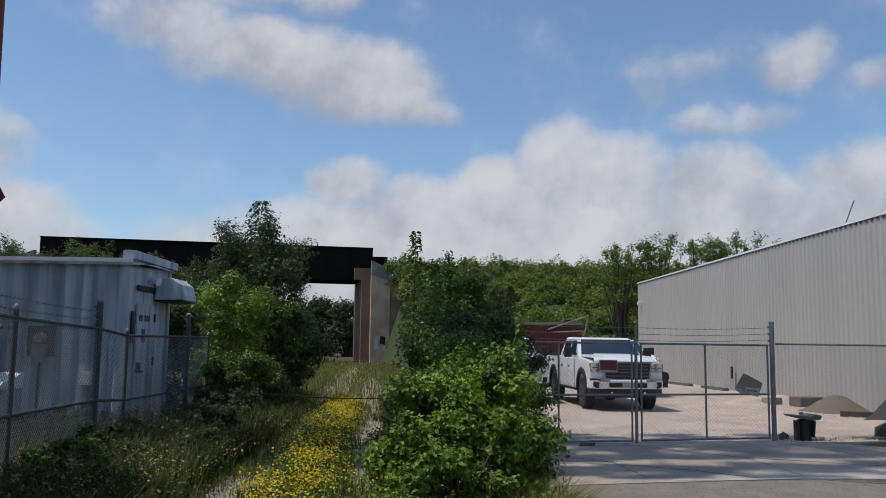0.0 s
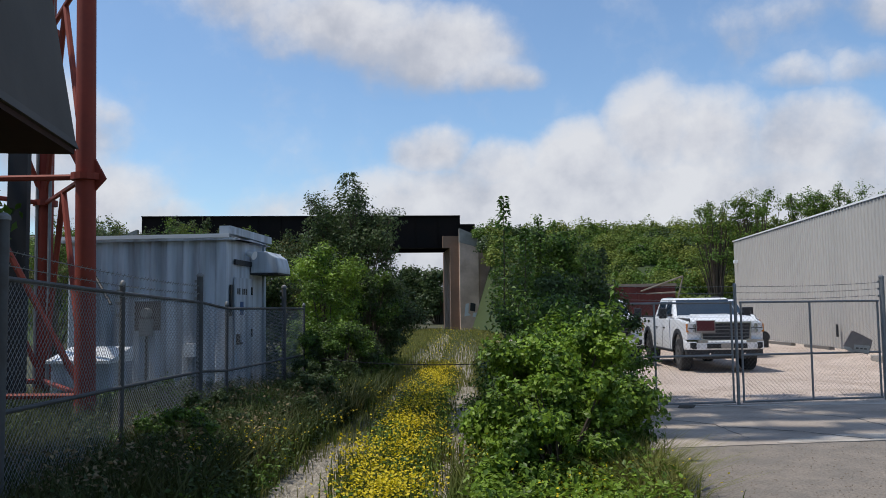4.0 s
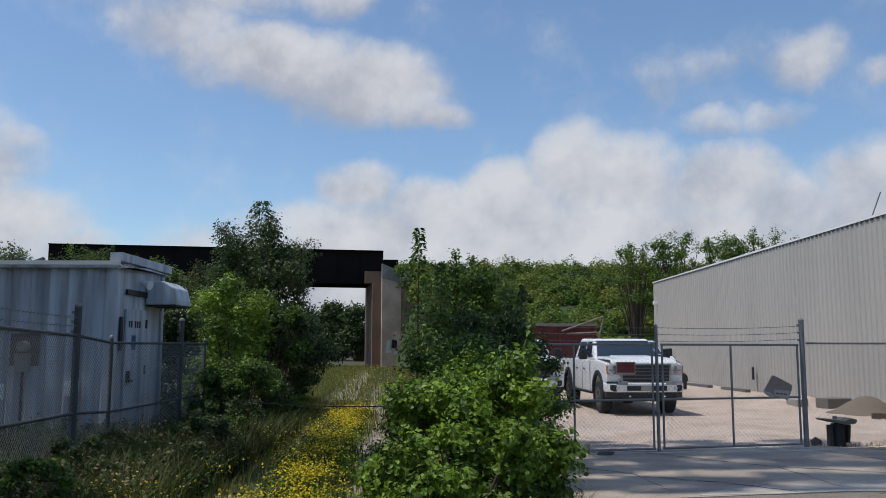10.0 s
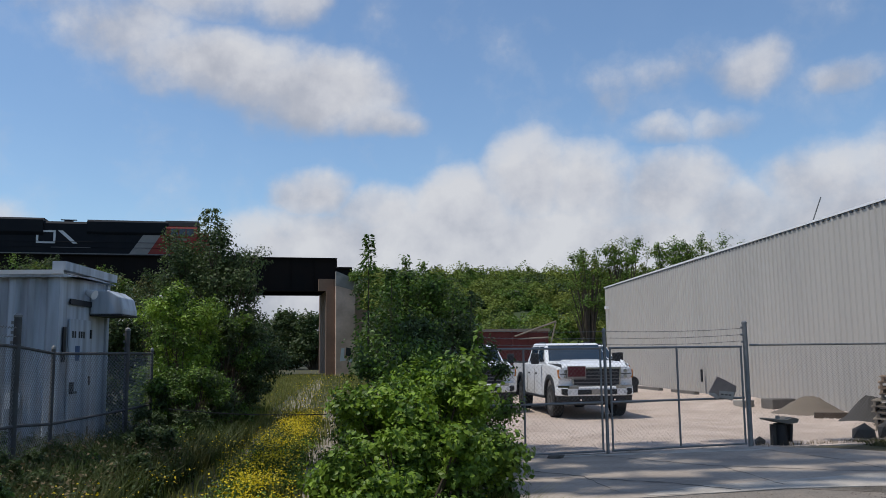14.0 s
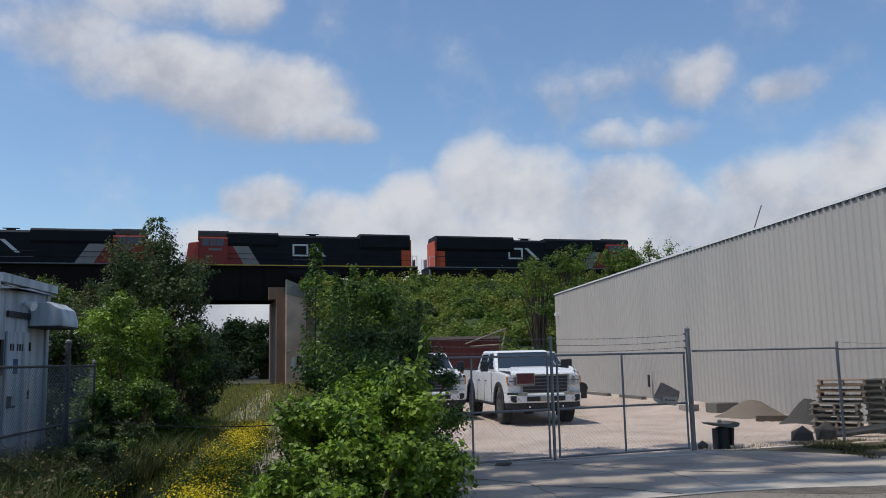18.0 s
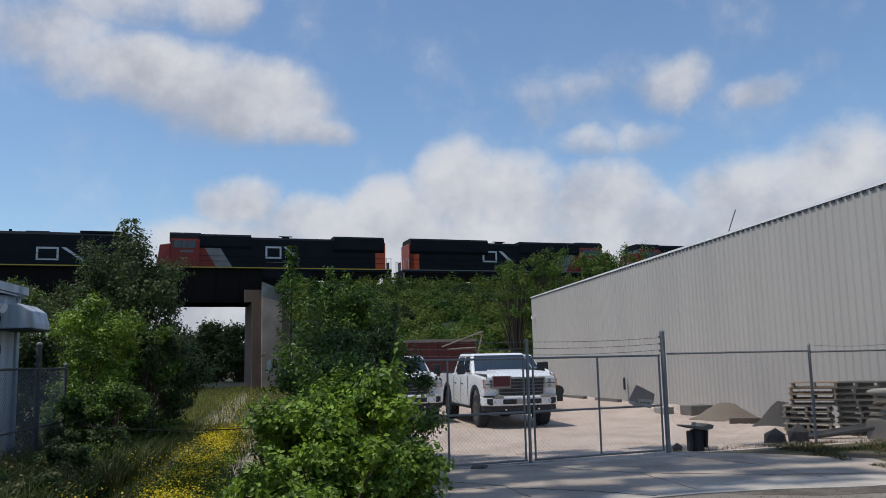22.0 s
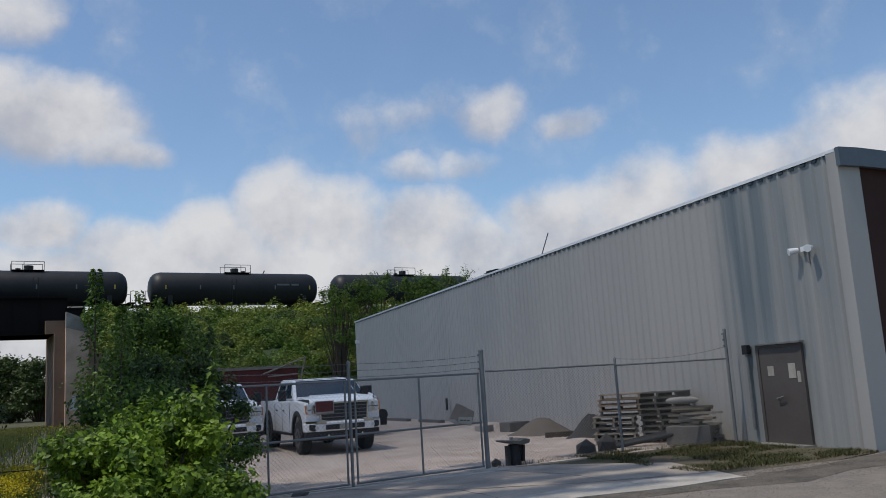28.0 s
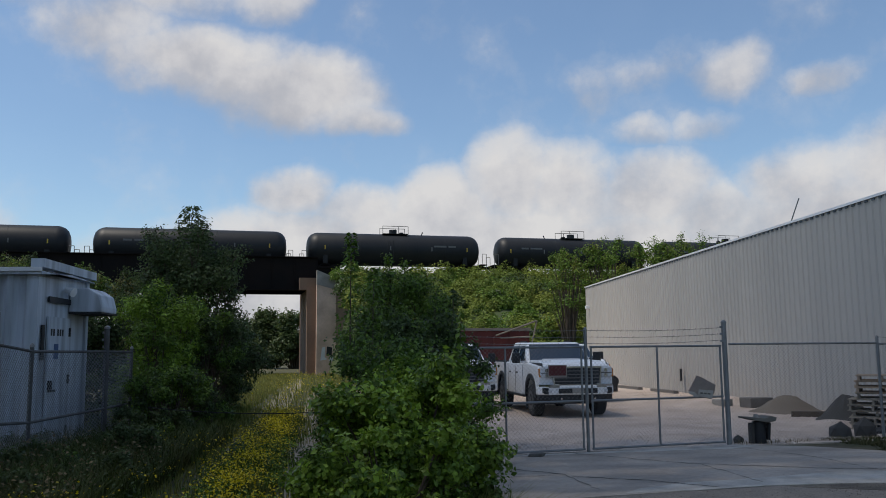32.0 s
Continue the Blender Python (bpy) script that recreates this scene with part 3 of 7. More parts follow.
# ---- embankment and bridge ----
def embankment(name, s0, s1, seed, steep0, steep1):
    """A long bank under the track, from s0 to s1; steep0, steep1: run of the end slopes."""
    ss, ds = np.linspace(s0, s1, 60), np.linspace(-26, 26, 40)
    verts, faces = [], []
    for s in ss:
        for d in ds:
            h = min(1.0, max(0.0, (26 - abs(d)) / 21.5))
            e = min(1.0, (s - s0) / steep0 + 0.02, (s1 - s) / steep1 + 0.02)
            z = 8.35 * min(h, 1.0) * e
            p = on_track(s, d, z + 0.35 * noise.noise(Vector((s * 0.2, d * 0.2, seed))) * (h < 1))
            verts.append(p)
    n = len(ds)
    for a in range(len(ss) - 1):
        faces += [(a * n + b, (a + 1) * n + b, (a + 1) * n + b + 1, a * n + b + 1) for b in range(n - 1)]
    return solo(name, Mesh().add(verts, faces), M["far_grass"], "high railway embankment overgrown with green shrubs", "embankment", kind="structure", smooth=True)


embankment("embankment_right", 1.2, 150, 1.0, 0.6, 20)
embankment("embankment_left", -150, -27, 2.0, 20, 4)

bridge = empty("railway_bridge", track_pose(-13, 0, 0), "black steel plate girder railway bridge on concrete abutments", "bridge")
for name, off in (("near_girder", -2.6), ("far_girder", 2.6)):
    g = Mesh().box((-14.5, off - 0.03, 7.36), (13.4, off + 0.03, 10.20)).box((-14.5, off - 0.28, 10.18), (13.4, off + 0.28, 10.25)).box((-14.5, off - 0.28, 7.30), (13.4, off + 0.28, 7.37))
    for k in range(15):
        g.box((-14.4 + k * 1.98, off - 0.09, 7.36), (-14.36 + k * 1.98, off + 0.09, 10.19))
    part(name, g, M["girder"], bridge)
part("bridge_deck", Mesh().box((-14.5, -2.5, 7.8), (13.4, 2.5, 8.5)), M["girder"], bridge)
part("bearing_end", Mesh().box((13.4, -2.85, 9.3), (14.72, -2.3, 9.46)).box((13.4, -2.7, 8.7), (14.72, -2.4, 9.3)), M["girder"], bridge)
for s in (0.0, -27.3):
    a = empty("bridge_abutment", track_pose(s, 0, 0), "weathered pale concrete bridge abutment with rust stains", "abutment", "bridge abutments")
    flip = 1 if s == 0 else -1
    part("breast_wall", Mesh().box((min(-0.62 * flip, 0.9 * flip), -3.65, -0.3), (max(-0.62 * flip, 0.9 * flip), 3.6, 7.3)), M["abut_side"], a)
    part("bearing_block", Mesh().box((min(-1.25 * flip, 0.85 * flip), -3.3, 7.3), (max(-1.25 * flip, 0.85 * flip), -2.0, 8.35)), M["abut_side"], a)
    part("pilaster", Mesh().prism([(0.15 * flip, -0.3), (0.15 * flip, 7.7), (1.82 * flip, 7.25), (1.82 * flip, -0.3)], "y", -4.25, -3.66), M["abut"], a)
    part("wing_wall", Mesh().prism([(1.82 * flip, -0.3), (1.82 * flip, 7.3), (3.4 * flip, 6.3), (9.0 * flip, 2.7), (9.0 * flip, -0.3)], "y", -4.12, -3.66), M["abut_shaded"], a, "brown sloping wing wall with its shade put into the colour")
    if flip == 1:
        for pts, paint in (([(0.5, 1.2), (0.62, 2.3), (0.9, 2.35), (0.85, 1.5), (1.1, 1.3)], "loco_white"), ([(1.0, 1.7), (1.05, 2.4), (1.5, 2.3), (1.45, 1.6)], "dark"), ([(1.2, 1.15), (1.3, 1.5), (1.75, 1.55), (1.7, 1.1)], "loco_white")):
            part("paint_mark", Mesh().prism(pts, "y", -4.258, -4.252), M[paint], a, "sprayed paint mark")
    part("end_block", Mesh().prism([(0.15 * flip, 7.7), (0.15 * flip, 8.95), (1.78 * flip, 8.28), (1.82 * flip, 7.25)], "y", -4.29, -3.62), M["concrete"], a, "pale concrete end block")
for off in (-0.72, 0.72):
    r = Mesh()
    r.box((-160, off - 0.035, -0.16), (160, off + 0.035, 0.0))
    solo("rail", r, M["girder"], "brown steel rail on the embankment", "rail", track_pose(0), kind="structure")
solo("ballast", Mesh().prism([(-2.4, -0.55), (-1.6, -0.15), (1.6, -0.15), (2.4, -0.55)], "x", -160, 160), M["stone"], "grey stone ballast under the rails", "ballast", track_pose(0), kind="structure")

# ---- metal building ----
def building():
    b = empty("metal_building", pose(WALL_X, WALL_NEAR, 0), "long grey ribbed-metal warehouse with a brown front", "building")
    ln = WALL_FAR - WALL_NEAR
    for node in M["siding"].node_tree.nodes:      # weathering runs on from sheet to rib
        if node.type == "TEX_COORD":
            node.object = b
    part("side_wall", Mesh().box((0.03, 0.0, -0.2), (0.2, ln, WALL_H)), M["siding"], b)
    part("front_wall", Mesh().prism([(0.5, 0.02), (24, 3.3), (24, 3.5), (0.5, 0.2)], "z", -0.2, WALL_H - 0.3), M["brown"], b, "dark brown front siding")
    part("back_wall", Mesh().box((0.2, ln - 0.2, -0.2), (24, ln, WALL_H)), M["siding"], b)
    part("far_wall", Mesh().box((23.8, 3.5, -0.2), (24, ln - 0.2, WALL_H)), M["siding"], b)
    part("roof", Mesh().prism([(-0.02, -0.04), (0.4, -0.04), (24.1, 3.24), (24.1, ln + 0.1), (-0.02, ln + 0.1)], "z", WALL_H - 0.03, WALL_H + 0.02), M["galv"], b)
    rib = Mesh().prism([(-0.006, -0.022), (-0.006, 0.022), (0.03, 0.06), (0.03, -0.06)], "z", -0.05, WALL_H - 0.02).data("rib", M["siding"])
    y = 0.35
    while y < ln - 0.1:
        ob = new("rib", rib)
        ob.parent, ob.location = b, (0, y, 0)
        y += 0.305
    part("corner_trim", Mesh().box((-0.03, -0.04, -0.1), (0.5, 0.02, WALL_H - 0.02)).box((-0.03, 0.02, -0.1), (0.03, 0.22, WALL_H - 0.02)), M["siding"], b)
    part("fascia", Mesh().prism([(-0.06, -0.14), (0.42, -0.14), (24, 3.15), (24, 3.25), (0.42, -0.045), (-0.06, -0.045)], "z", WALL_H - 0.32, WALL_H + 0.04), M["fascia"], b, "blue-grey metal fascia")
    part("roof_edge", Mesh().box((-0.03, 0.0, WALL_H - 0.03), (0.0, ln, WALL_H + 0.04)), M["white_car"], b, "pale metal roof edge")
    gaps = Mesh()
    y = 0.2
    while y < ln - 0.3:
        gaps.box((0.0, y, WALL_H - 0.09), (0.026, y + 0.15, WALL_H - 0.04))
        y += 0.305
    tagged(part("eave_closure", gaps, M["fascia"], b, "dark gaps between the roof ribs"), kind="stuff")
    return b


building()

# ---- gate and fences ----
def mesh_wire(width, lo, hi, pitch=0.075, r=0.0017):
    """Chain link over a panel that starts at x = 0."""
    m = Mesh()
    h = hi - lo
    n = int((width + h) / pitch)
    for k in range(1, n):
        c = k * pitch
        for sign in (1, -1):
            x0, x1 = max(0, c - h), min(width, c)
            if x1 - x0 < 0.02:
                continue
            if sign == 1:
                a, b = (x0, lo + c - x0), (x1, lo + c - x1)
            else:
                a, b = (x0, hi - c + x0), (x1, hi - c + x1)
            m.tube((a[0], 0.004 * sign, a[1]), (b[0], 0.004 * sign, b[1]), r, n=3, caps=False)
    return m


def panel(name, a, b, label, lo=0.08, hi=1.83, rails=(0.08, 0.9, 1.83), bars=(), kind_of="gate", r=0.019, pitch=0.075, steel="galv", lift=(0.0, 0.0)):
    a, b = Vector((*a, 0)), Vector((*b, 0))
    w = (b - a).length
    g = empty(name, pose(a.x, a.y, lift[0], 0, math.degrees(math.atan2(lift[0] - lift[1], w)), math.degrees(math.atan2(b.y - a.y, b.x - a.x))), label, kind_of)
    for z in rails:
        part("rail", Mesh().tube((0, 0, z), (w, 0, z), r, n=8), M[steel], g, smooth=True)
    for x in bars:
        part("upright", Mesh().tube((x, 0, lo), (x, 0, hi), r, n=8), M["galv"], g, smooth=True)
    part("chain_link", mesh_wire(w, lo, hi, pitch, 0.0027 if steel == "old_galv" else 0.0017), M["galv" if steel == "old_galv" else "wire"], g, "galvanised chain-link mesh")
    return g, w


def post(name, x, y, h, r, label, wires=0, steel="galv"):
    p = empty(name, pose(x, y, 0), label, "fence post", "fence posts")
    part("tube", Mesh().tube((0, 0, -0.2), (0, 0, h), r, n=12), M[steel], p, smooth=True)
    part("cap", Mesh().lathe((0, 0, h), (0, 0, h + 0.06), [(0, r * 1.15), (0.5, r * 1.1), (0.9, r * 0.5), (1, 0.004)], 12), M["galv"], p, smooth=True)
    for k in range(wires):
        part("clip", Mesh().box((-r - 0.03, -0.02, h - 0.09 - 0.13 * k), (-r + 0.005, 0.02, h - 0.05 - 0.13 * k)), M["galv"], p)
    return p


HINGE_L, LATCH, HINGE_R, P2, END = (0.78, 12.46), (3.62, 13.17), (6.44, 13.89), (9.8, 14.5), (12.3, 13.95)
panel("gate_leaf", HINGE_L, (3.56, 13.155), "closed chain-link gate leaf with grey tube frame", bars=(0.02, 1.40, 2.84))
panel("gate_leaf", (3.70, 13.19), (6.36, 13.87), "closed chain-link gate leaf with grey tube frame", bars=(0.02, 1.36, 2.72))
panel("chain_link_fence", (6.52, 13.9), P2, "chain-link fence panel beside the gate", rails=(1.86,), lo=0.05, hi=1.86, kind_of="fence")
panel("chain_link_fence", P2, END, "chain-link fence panel running to the building", rails=(1.84,), lo=0.05, hi=1.84, kind_of="fence")
post("gate_post", *HINGE_R, 2.25, 0.046, "tall galvanised gate post with barbed-wire clips", 3)
post("gate_post", *HINGE_L, 2.25, 0.046, "tall galvanised gate post with barbed-wire clips", 3)
post("latch_post", *LATCH, 2.12, 0.028, "galvanised latch bar between the gate leaves")
post("fence_post", *P2, 1.95, 0.03, "slim galvanised line post")
post("fence_post", *END, 2.45, 0.035, "galvanised end post against the building", 3)

# ---- left fence, barbed wire, cable ----
LEFT = [(-4.2, 4.0), (-4.6, 6.8), (-4.98, 10.05), (-5.08, 11.5), (-4.98, 14.6), (-4.98, 16.2)]
TALL = [2.5, 2.08, 2.31, 1.9, 2.26, 1.9]
LIFT = [0.22, 0.16, 0.095, 0.005, 0.01, 0.01]      # the fence rises with the ground
for k in range(5):
    panel("chain_link_fence", LEFT[k], LEFT[k + 1], "chain-link fence panel round the shelter, overgrown at its foot", rails=(0.8, 1.83), lo=0.02, hi=1.83, kind_of="fence", r=0.021, pitch=0.07, steel="old_galv", lift=(LIFT[k], LIFT[k + 1]))
for (x, y), h in zip(LEFT, TALL):
    post("fence_post", x, y, h, 0.048 if h > 2.2 else 0.03, "weathered dark fence post" if h < 2 else "tall weathered fence post with barbed-wire clips", 3 if h > 2 else 0, "old_galv")


def strand(name, a, b, sag, label, r=0.005, barbs=0.12, mat="wire"):
    a, b = Vector(a), Vector(b)
    m, n = Mesh(), 10
    at = [a.lerp(b, k / n) - Vector((0, 0, sag * 4 * (k / n) * (1 - k / n))) for k in range(n + 1)]
    for p, q in zip(at, at[1:]):
        m.tube(p, q, r, n=4, caps=False)
    if barbs:
        k = 0.0
        while k < 1:
            p = a.lerp(b, k) - Vector((0, 0, sag * 4 * k * (1 - k)))
            m.tube(p - Vector((0.012, 0.01, 0.02)), p + Vector((0.012, -0.01, 0.02)), 0.003, n=3, caps=False)
            k += barbs / (b - a).length
    return solo(name, m, M[mat], label, "wire")


for k in range(3):
    z = 2.17 - 0.115 * k
    strand("barbed_wire", (LATCH[0], LATCH[1], z - 0.05), (HINGE_R[0], HINGE_R[1], z), 0.03, "barbed wire strand above the gate")
    strand("barbed_wire", (HINGE_L[0], HINGE_L[1], z), (LATCH[0], LATCH[1], z - 0.05), 0.03, "barbed wire strand above the gate")
    strand("barbed_wire", (LEFT[0][0], LEFT[0][1], z + 0.1), (LEFT[2][0], LEFT[2][1], z), 0.04, "barbed wire strand above the chain-link fence")
strand("barbed_wire", (P2[0], P2[1], 1.98), (END[0], END[1], 2.1), 0.10, "loose barbed wire strand above the fence")
strand("barrier_cable", (-4.2, 14.6, 0.82), (0.3, 13.2, 0.86), 0.12, "dark cable slung across the overgrown track", r=0.011, barbs=0, mat="dark")

# ---- sign on the gate, post with cap, rocks ----
gd = Vector((6.36 - 3.70, 13.87 - 13.19, 0)).normalized()
ga = math.degrees(math.atan2(gd.y, gd.x))
sg = empty("gate_sign", pose(5.80, 13.63, 0.99, 6, 0, ga), "bent weathered grey-brown sign plate hanging on the gate", "sign")
part("plate", Mesh().prism([(-0.22, 0.03), (-0.05, 0.31), (0.06, 0.27), (0.36, 0.13), (0.33, 0.0), (0.27, -0.13), (-0.02, -0.06), (-0.12, 0.02)], "y", -0.01, 0.01), M["sign_brown"], sg)
part("bent_corner", Mesh().prism([(-0.24, 0.0), (-0.22, 0.03), (-0.12, 0.02), (-0.02, -0.06), (-0.06, -0.09)], "y", -0.05, -0.03), M["apron_edge"], sg, "bent pale corner")
part("label", Mesh().prism([(-0.02, -0.055), (-0.01, 0.06), (0.31, 0.03), (0.28, -0.12)], "y", -0.0135, -0.0105), M["apron_edge"], sg, "pale worn lettering panel")
for k in range(3):
    part("lettering_bar", Mesh().box((0.03 + 0.08 * k, -0.0165, -0.045), (0.085 + 0.08 * k, -0.0136, -0.02), pose(0, 0, 0.03, 0, 6, 0)), M["door"], sg)
cp = empty("post_stump", pose(7.07, 14.05, 0, 0, 0, 10), "squat dark post stump with a warped flat board on top", "stump")
part("body", Mesh().tube((0.02, 0, -0.02), (0.0, 0, 0.42), 0.13, 0.11, 14), M["dark"], cp, smooth=True)
part("door_strip", Mesh().box((-0.17, -0.06, 0.0), (-0.12, 0.06, 0.4)), M["slag"], cp)
part("board", Mesh().prism([(-0.30, 0.49), (-0.30, 0.52), (0.05, 0.49), (0.17, 0.53), (0.30, 0.50), (0.27, 0.43), (0.10, 0.41), (-0.08, 0.44)], "y", -0.17, 0.17), M["old_wood"], cp, bevel=0.008)
part("lamp_base", Mesh().tube((-0.05, -0.02, 0.5), (-0.05, -0.02, 0.56), 0.05, 0.035, 10), M["concrete"], cp, "pale broken cap")
part("side_plate", Mesh().box((0.12, -0.1, 0.1), (0.17, 0.1, 0.42), pose(0, 0, 0, 0, 6, 0)), M["dark"], cp)


def rock(x, y, sx, sy, sz, seed, mat="stone", name="rock", label="rough dark grey boulder beside the fence", z=0.0):
    bm = bmesh.new()
    bmesh.ops.create_icosphere(bm, subdivisions=1, radius=1.05)
    for v in bm.verts:
        v.co *= 1 + 0.5 * noise.noise(v.co * 1.3 + Vector((seed, seed * 2, 0)))
        v.co = Vector((v.co.x * sx, v.co.y * sy, max(v.co.z, -0.6) * sz))
    me = bpy.data.meshes.new(name)
    bm.to_mesh(me)
    bm.free()
    me.materials.append(M[mat])
    ob = tagged(new(name, me), label, "rock", "rocks")
    ob.location = (x, y, z + sz * 0.5)
    return ob


rock(9.2, 14.95, 0.26, 0.2, 0.2, 3.1, "slag")
rock(9.7, 14.95, 0.22, 0.2, 0.23, 5.4, "slag")
rock(6.72, 14.15, 0.1, 0.1, 0.1, 8.4, "slag", label="small dark stone at the gate post")
rock(2.62, 12.72, 0.16, 0.09, 0.08, 1.4, label="small dark stone under the gate")


def pile(name, x, y, r, h, seed, mat, label):
    verts, faces, n, rings = [(0, 0, h)], [], 28, 9
    for k in range(1, rings + 1):
        for a in range(n):
            t = k / rings
            rr = r * t * (1 + 0.12 * noise.noise(Vector((math.cos(2 * math.pi * a / n) * 1.5, math.sin(2 * math.pi * a / n) * 1.5, seed))))
            z = h * (0.5 + 0.5 * math.cos(math.pi * t)) * (1 + 0.15 * noise.noise(Vector((a * 0.7, k * 0.9, seed)))) - (0.03 if k == rings else 0)
            verts.append((rr * math.cos(2 * math.pi * a / n), rr * math.sin(2 * math.pi * a / n), z))
    faces += [(0, 1 + a, 1 + (a + 1) % n) for a in range(n)]
    for k in range(rings - 1):
        faces += [(1 + k * n + a, 1 + (k + 1) * n + a, 1 + (k + 1) * n + (a + 1) % n, 1 + k * n + (a + 1) % n) for a in range(n)]
    return solo(name, Mesh().add(verts, faces), M[mat], label, "heap", pose(x, y, 0.02), smooth=True)


pile("mound", 11.35, 21.4, 1.15, 0.46, 1.0, "gravel_dark", "low heap of brown gravel beside the building")
pile("mound", 11.45, 18.6, 0.8, 0.6, 2.0, "slag", "small heap of dark grey gravel by the wall")
for k, (x, y, r, h) in enumerate(((9.6, 20.2, 1.3, 0.10), (10.4, 17.4, 1.0, 0.12), (8.9, 18.0, 1.1, 0.07), (10.2, 24.6, 1.4, 0.16), (8.2, 22.6, 1.5, 0.08), (11.6, 25.8, 0.9, 0.22), (9.2, 26.5, 1.2, 0.10))):
    pile("mound", x, y, r, h, 5.0 + k, "gravel", "low pale ridge of spread gravel in the yard")
solo("timber_beam", Mesh().box((-0.45, -0.1, 0), (0.45, 0.1, 0.15), taper=(0.98, 0.9)), M["bark"], "weathered brown timber beam lying by the gravel heaps", "beam", pose(11.05, 19.6, 0.02, 0, 0, -20))
solo("concrete_block", Mesh().box((-0.42, -0.26, 0), (0.42, 0.26, 0.3)), M["stone"], "weathered concrete block standing in the yard", "block", pose(11.4, 23.4, 0.02, 0, 0, 15), bevel=0.02)
solo("concrete_block", Mesh().box((-0.25, -0.2, 0), (0.25, 0.2, 0.24)), M["concrete"], "small concrete block by the gravel heap", "block", pose(10.55, 23.9, 0.02, 0, 0, 30), bevel=0.02)
for k, (x, y, ln) in enumerate(((11.6, 37.0, 3.0), (11.9, 33.0, 2.4))):
    solo("timber_beam", Mesh().box((-0.1, -ln / 2, 0), (0.1, ln / 2, 0.12)), M["stone"], "dark timber beam along the foot of the wall", "beam", pose(x, y, 0.02, 0, 0, 4))
en = empty("old_engine", pose(9.9, 34.5, 0.02), "rusty dark heap of machine parts by the wall", "machine parts")
part("block", Mesh().box((-0.5, -0.3, 0), (0.4, 0.3, 0.45)), M["dark"], en, bevel=0.03)
part("cylinder", Mesh().tube((-0.35, 0, 0.45), (-0.25, 0, 0.8), 0.14, 0.1), M["dark"], en)
part("pulley", Mesh().tube((0.2, -0.35, 0.45), (0.2, -0.28, 0.45), 0.24, n=16), M["dark"], en)


# ---- pallets and scrap ----
def pallet():
    p = empty("pallet", pose(0, 0, -50), "weathered wooden pallet in a tall stack", "pallet", "stacked pallets")
    for x in (-0.44, 0, 0.44):
        part("stringer", Mesh().box((x - 0.025, -0.5, 0.018), (x + 0.025, 0.5, 0.108)), M["wood"], p)
    for k in range(7):
        y = -0.46 + k * 0.153
        part("deck_board", Mesh().box((-0.5, y - 0.05, 0.108), (0.5, y + 0.05, 0.126)), M["wood"], p)
    for y in (-0.44, 0, 0.44):
        part("bottom_board", Mesh().box((-0.5, y - 0.05, 0.0), (0.5, y + 0.05, 0.018)), M["wood"], p)
    return p


rng = random.Random(4)
first = pallet()
stacks = [(11.0, 16.45, 9, -34), (11.85, 15.8, 9, -52), (12.05, 14.95, 3, -42)]
made = False
for x, y, n, a in stacks:
    for k in range(n):
        m = pose(x + rng.uniform(-0.05, 0.05) - (0.12 if k < 5 and x < 11.5 else 0), y + rng.uniform(-0.05, 0.05), 0.03 + k * 0.127, 0, 0, a + rng.uniform(-4, 4))
        if not made:
            first.matrix_world, made = m, True
            pal = first
        else:
            pal = copy_thing(first, m)
        if x > 11.5:
            tagged(pal, "dark weathered wooden pallet in a stack by the wall")
            for c in pal.children:
                c.data = c.data.copy()
                c.data.materials[0] = M["old_wood"]
        if x < 11.5 and k >= n - 3:
            tagged(pal, "orange-brown wooden pallet on top of a stack")
            for c in pal.children:
                c.data = c.data.copy()
                c.data.materials[0] = M["orange_wood"]
for k in range(9):
    a = rng.uniform(-35, 35)
    solo("scrap_board", Mesh().box((-0.45, -0.06, 0), (0.45, 0.06, 0.045)), M["wood"], "old board on a pile of scrap lumber", "board",
         pose(11.75 + rng.uniform(-0.1, 0.15), 14.75 + rng.uniform(-0.25, 0.25), 0.42 + k * 0.048, 0, 0, -48 + a), group="scrap boards")
solo("scrap_crate", Mesh().box((-0.48, -0.35, 0), (0.48, 0.35, 0.4)), M["stone"], "grey metal crate under scrap lumber", "crate", pose(11.75, 14.75, 0.02, 0, 0, -48), bevel=0.01)
solo("scrap_sack", Mesh().lathe((-0.35, 0, 0.0), (0.35, 0, 0.0), [(0, 0.03), (0.15, 0.07), (0.5, 0.085), (0.85, 0.07), (1, 0.03)], 14), M["concrete"], "pale rolled tarp on scrap lumber", "tarp", pose(11.55, 14.7, 0.98, 0, 0, -40), smooth=True)
for k in range(3):
    solo("scrap_pipe", Mesh().tube((-1.0, 0, 0), (1.0, 0, 0.0), 0.05, n=10), M["dark"], "dark pipe leaning at the pallets", "pipe", pose(10.75 + 0.12 * k, 15.05 + 0.1 * k, 0.16 + 0.03 * k, 0, -9, -25 + 8 * k), smooth=True, group="scrap pipes")

# ---- door, lamp, sensor, antenna on the building ----
dr = empty("side_door", pose(WALL_X, 12.7, 0.0), "worn grey-brown metal door with paper notices", "door", kind="structure")
part("frame", Mesh().box((-0.045, -0.66, 0.02), (0.02, -0.58, 2.06)).box((-0.045, 0.58, 0.02), (0.02, 0.66, 2.06)).box((-0.045, -0.58, 2.0), (0.02, 0.58, 2.06)), M["door"], dr)
leafd = part("leaf", Mesh().box((-0.03, -0.575, 0.03), (0.01, 0.575, 1.995)), M["door"], dr)
part("notice", Mesh().box((-0.036, 0.18, 1.42), (-0.032, 0.36, 1.62)), M["apron_edge"], leafd, "white paper notice")
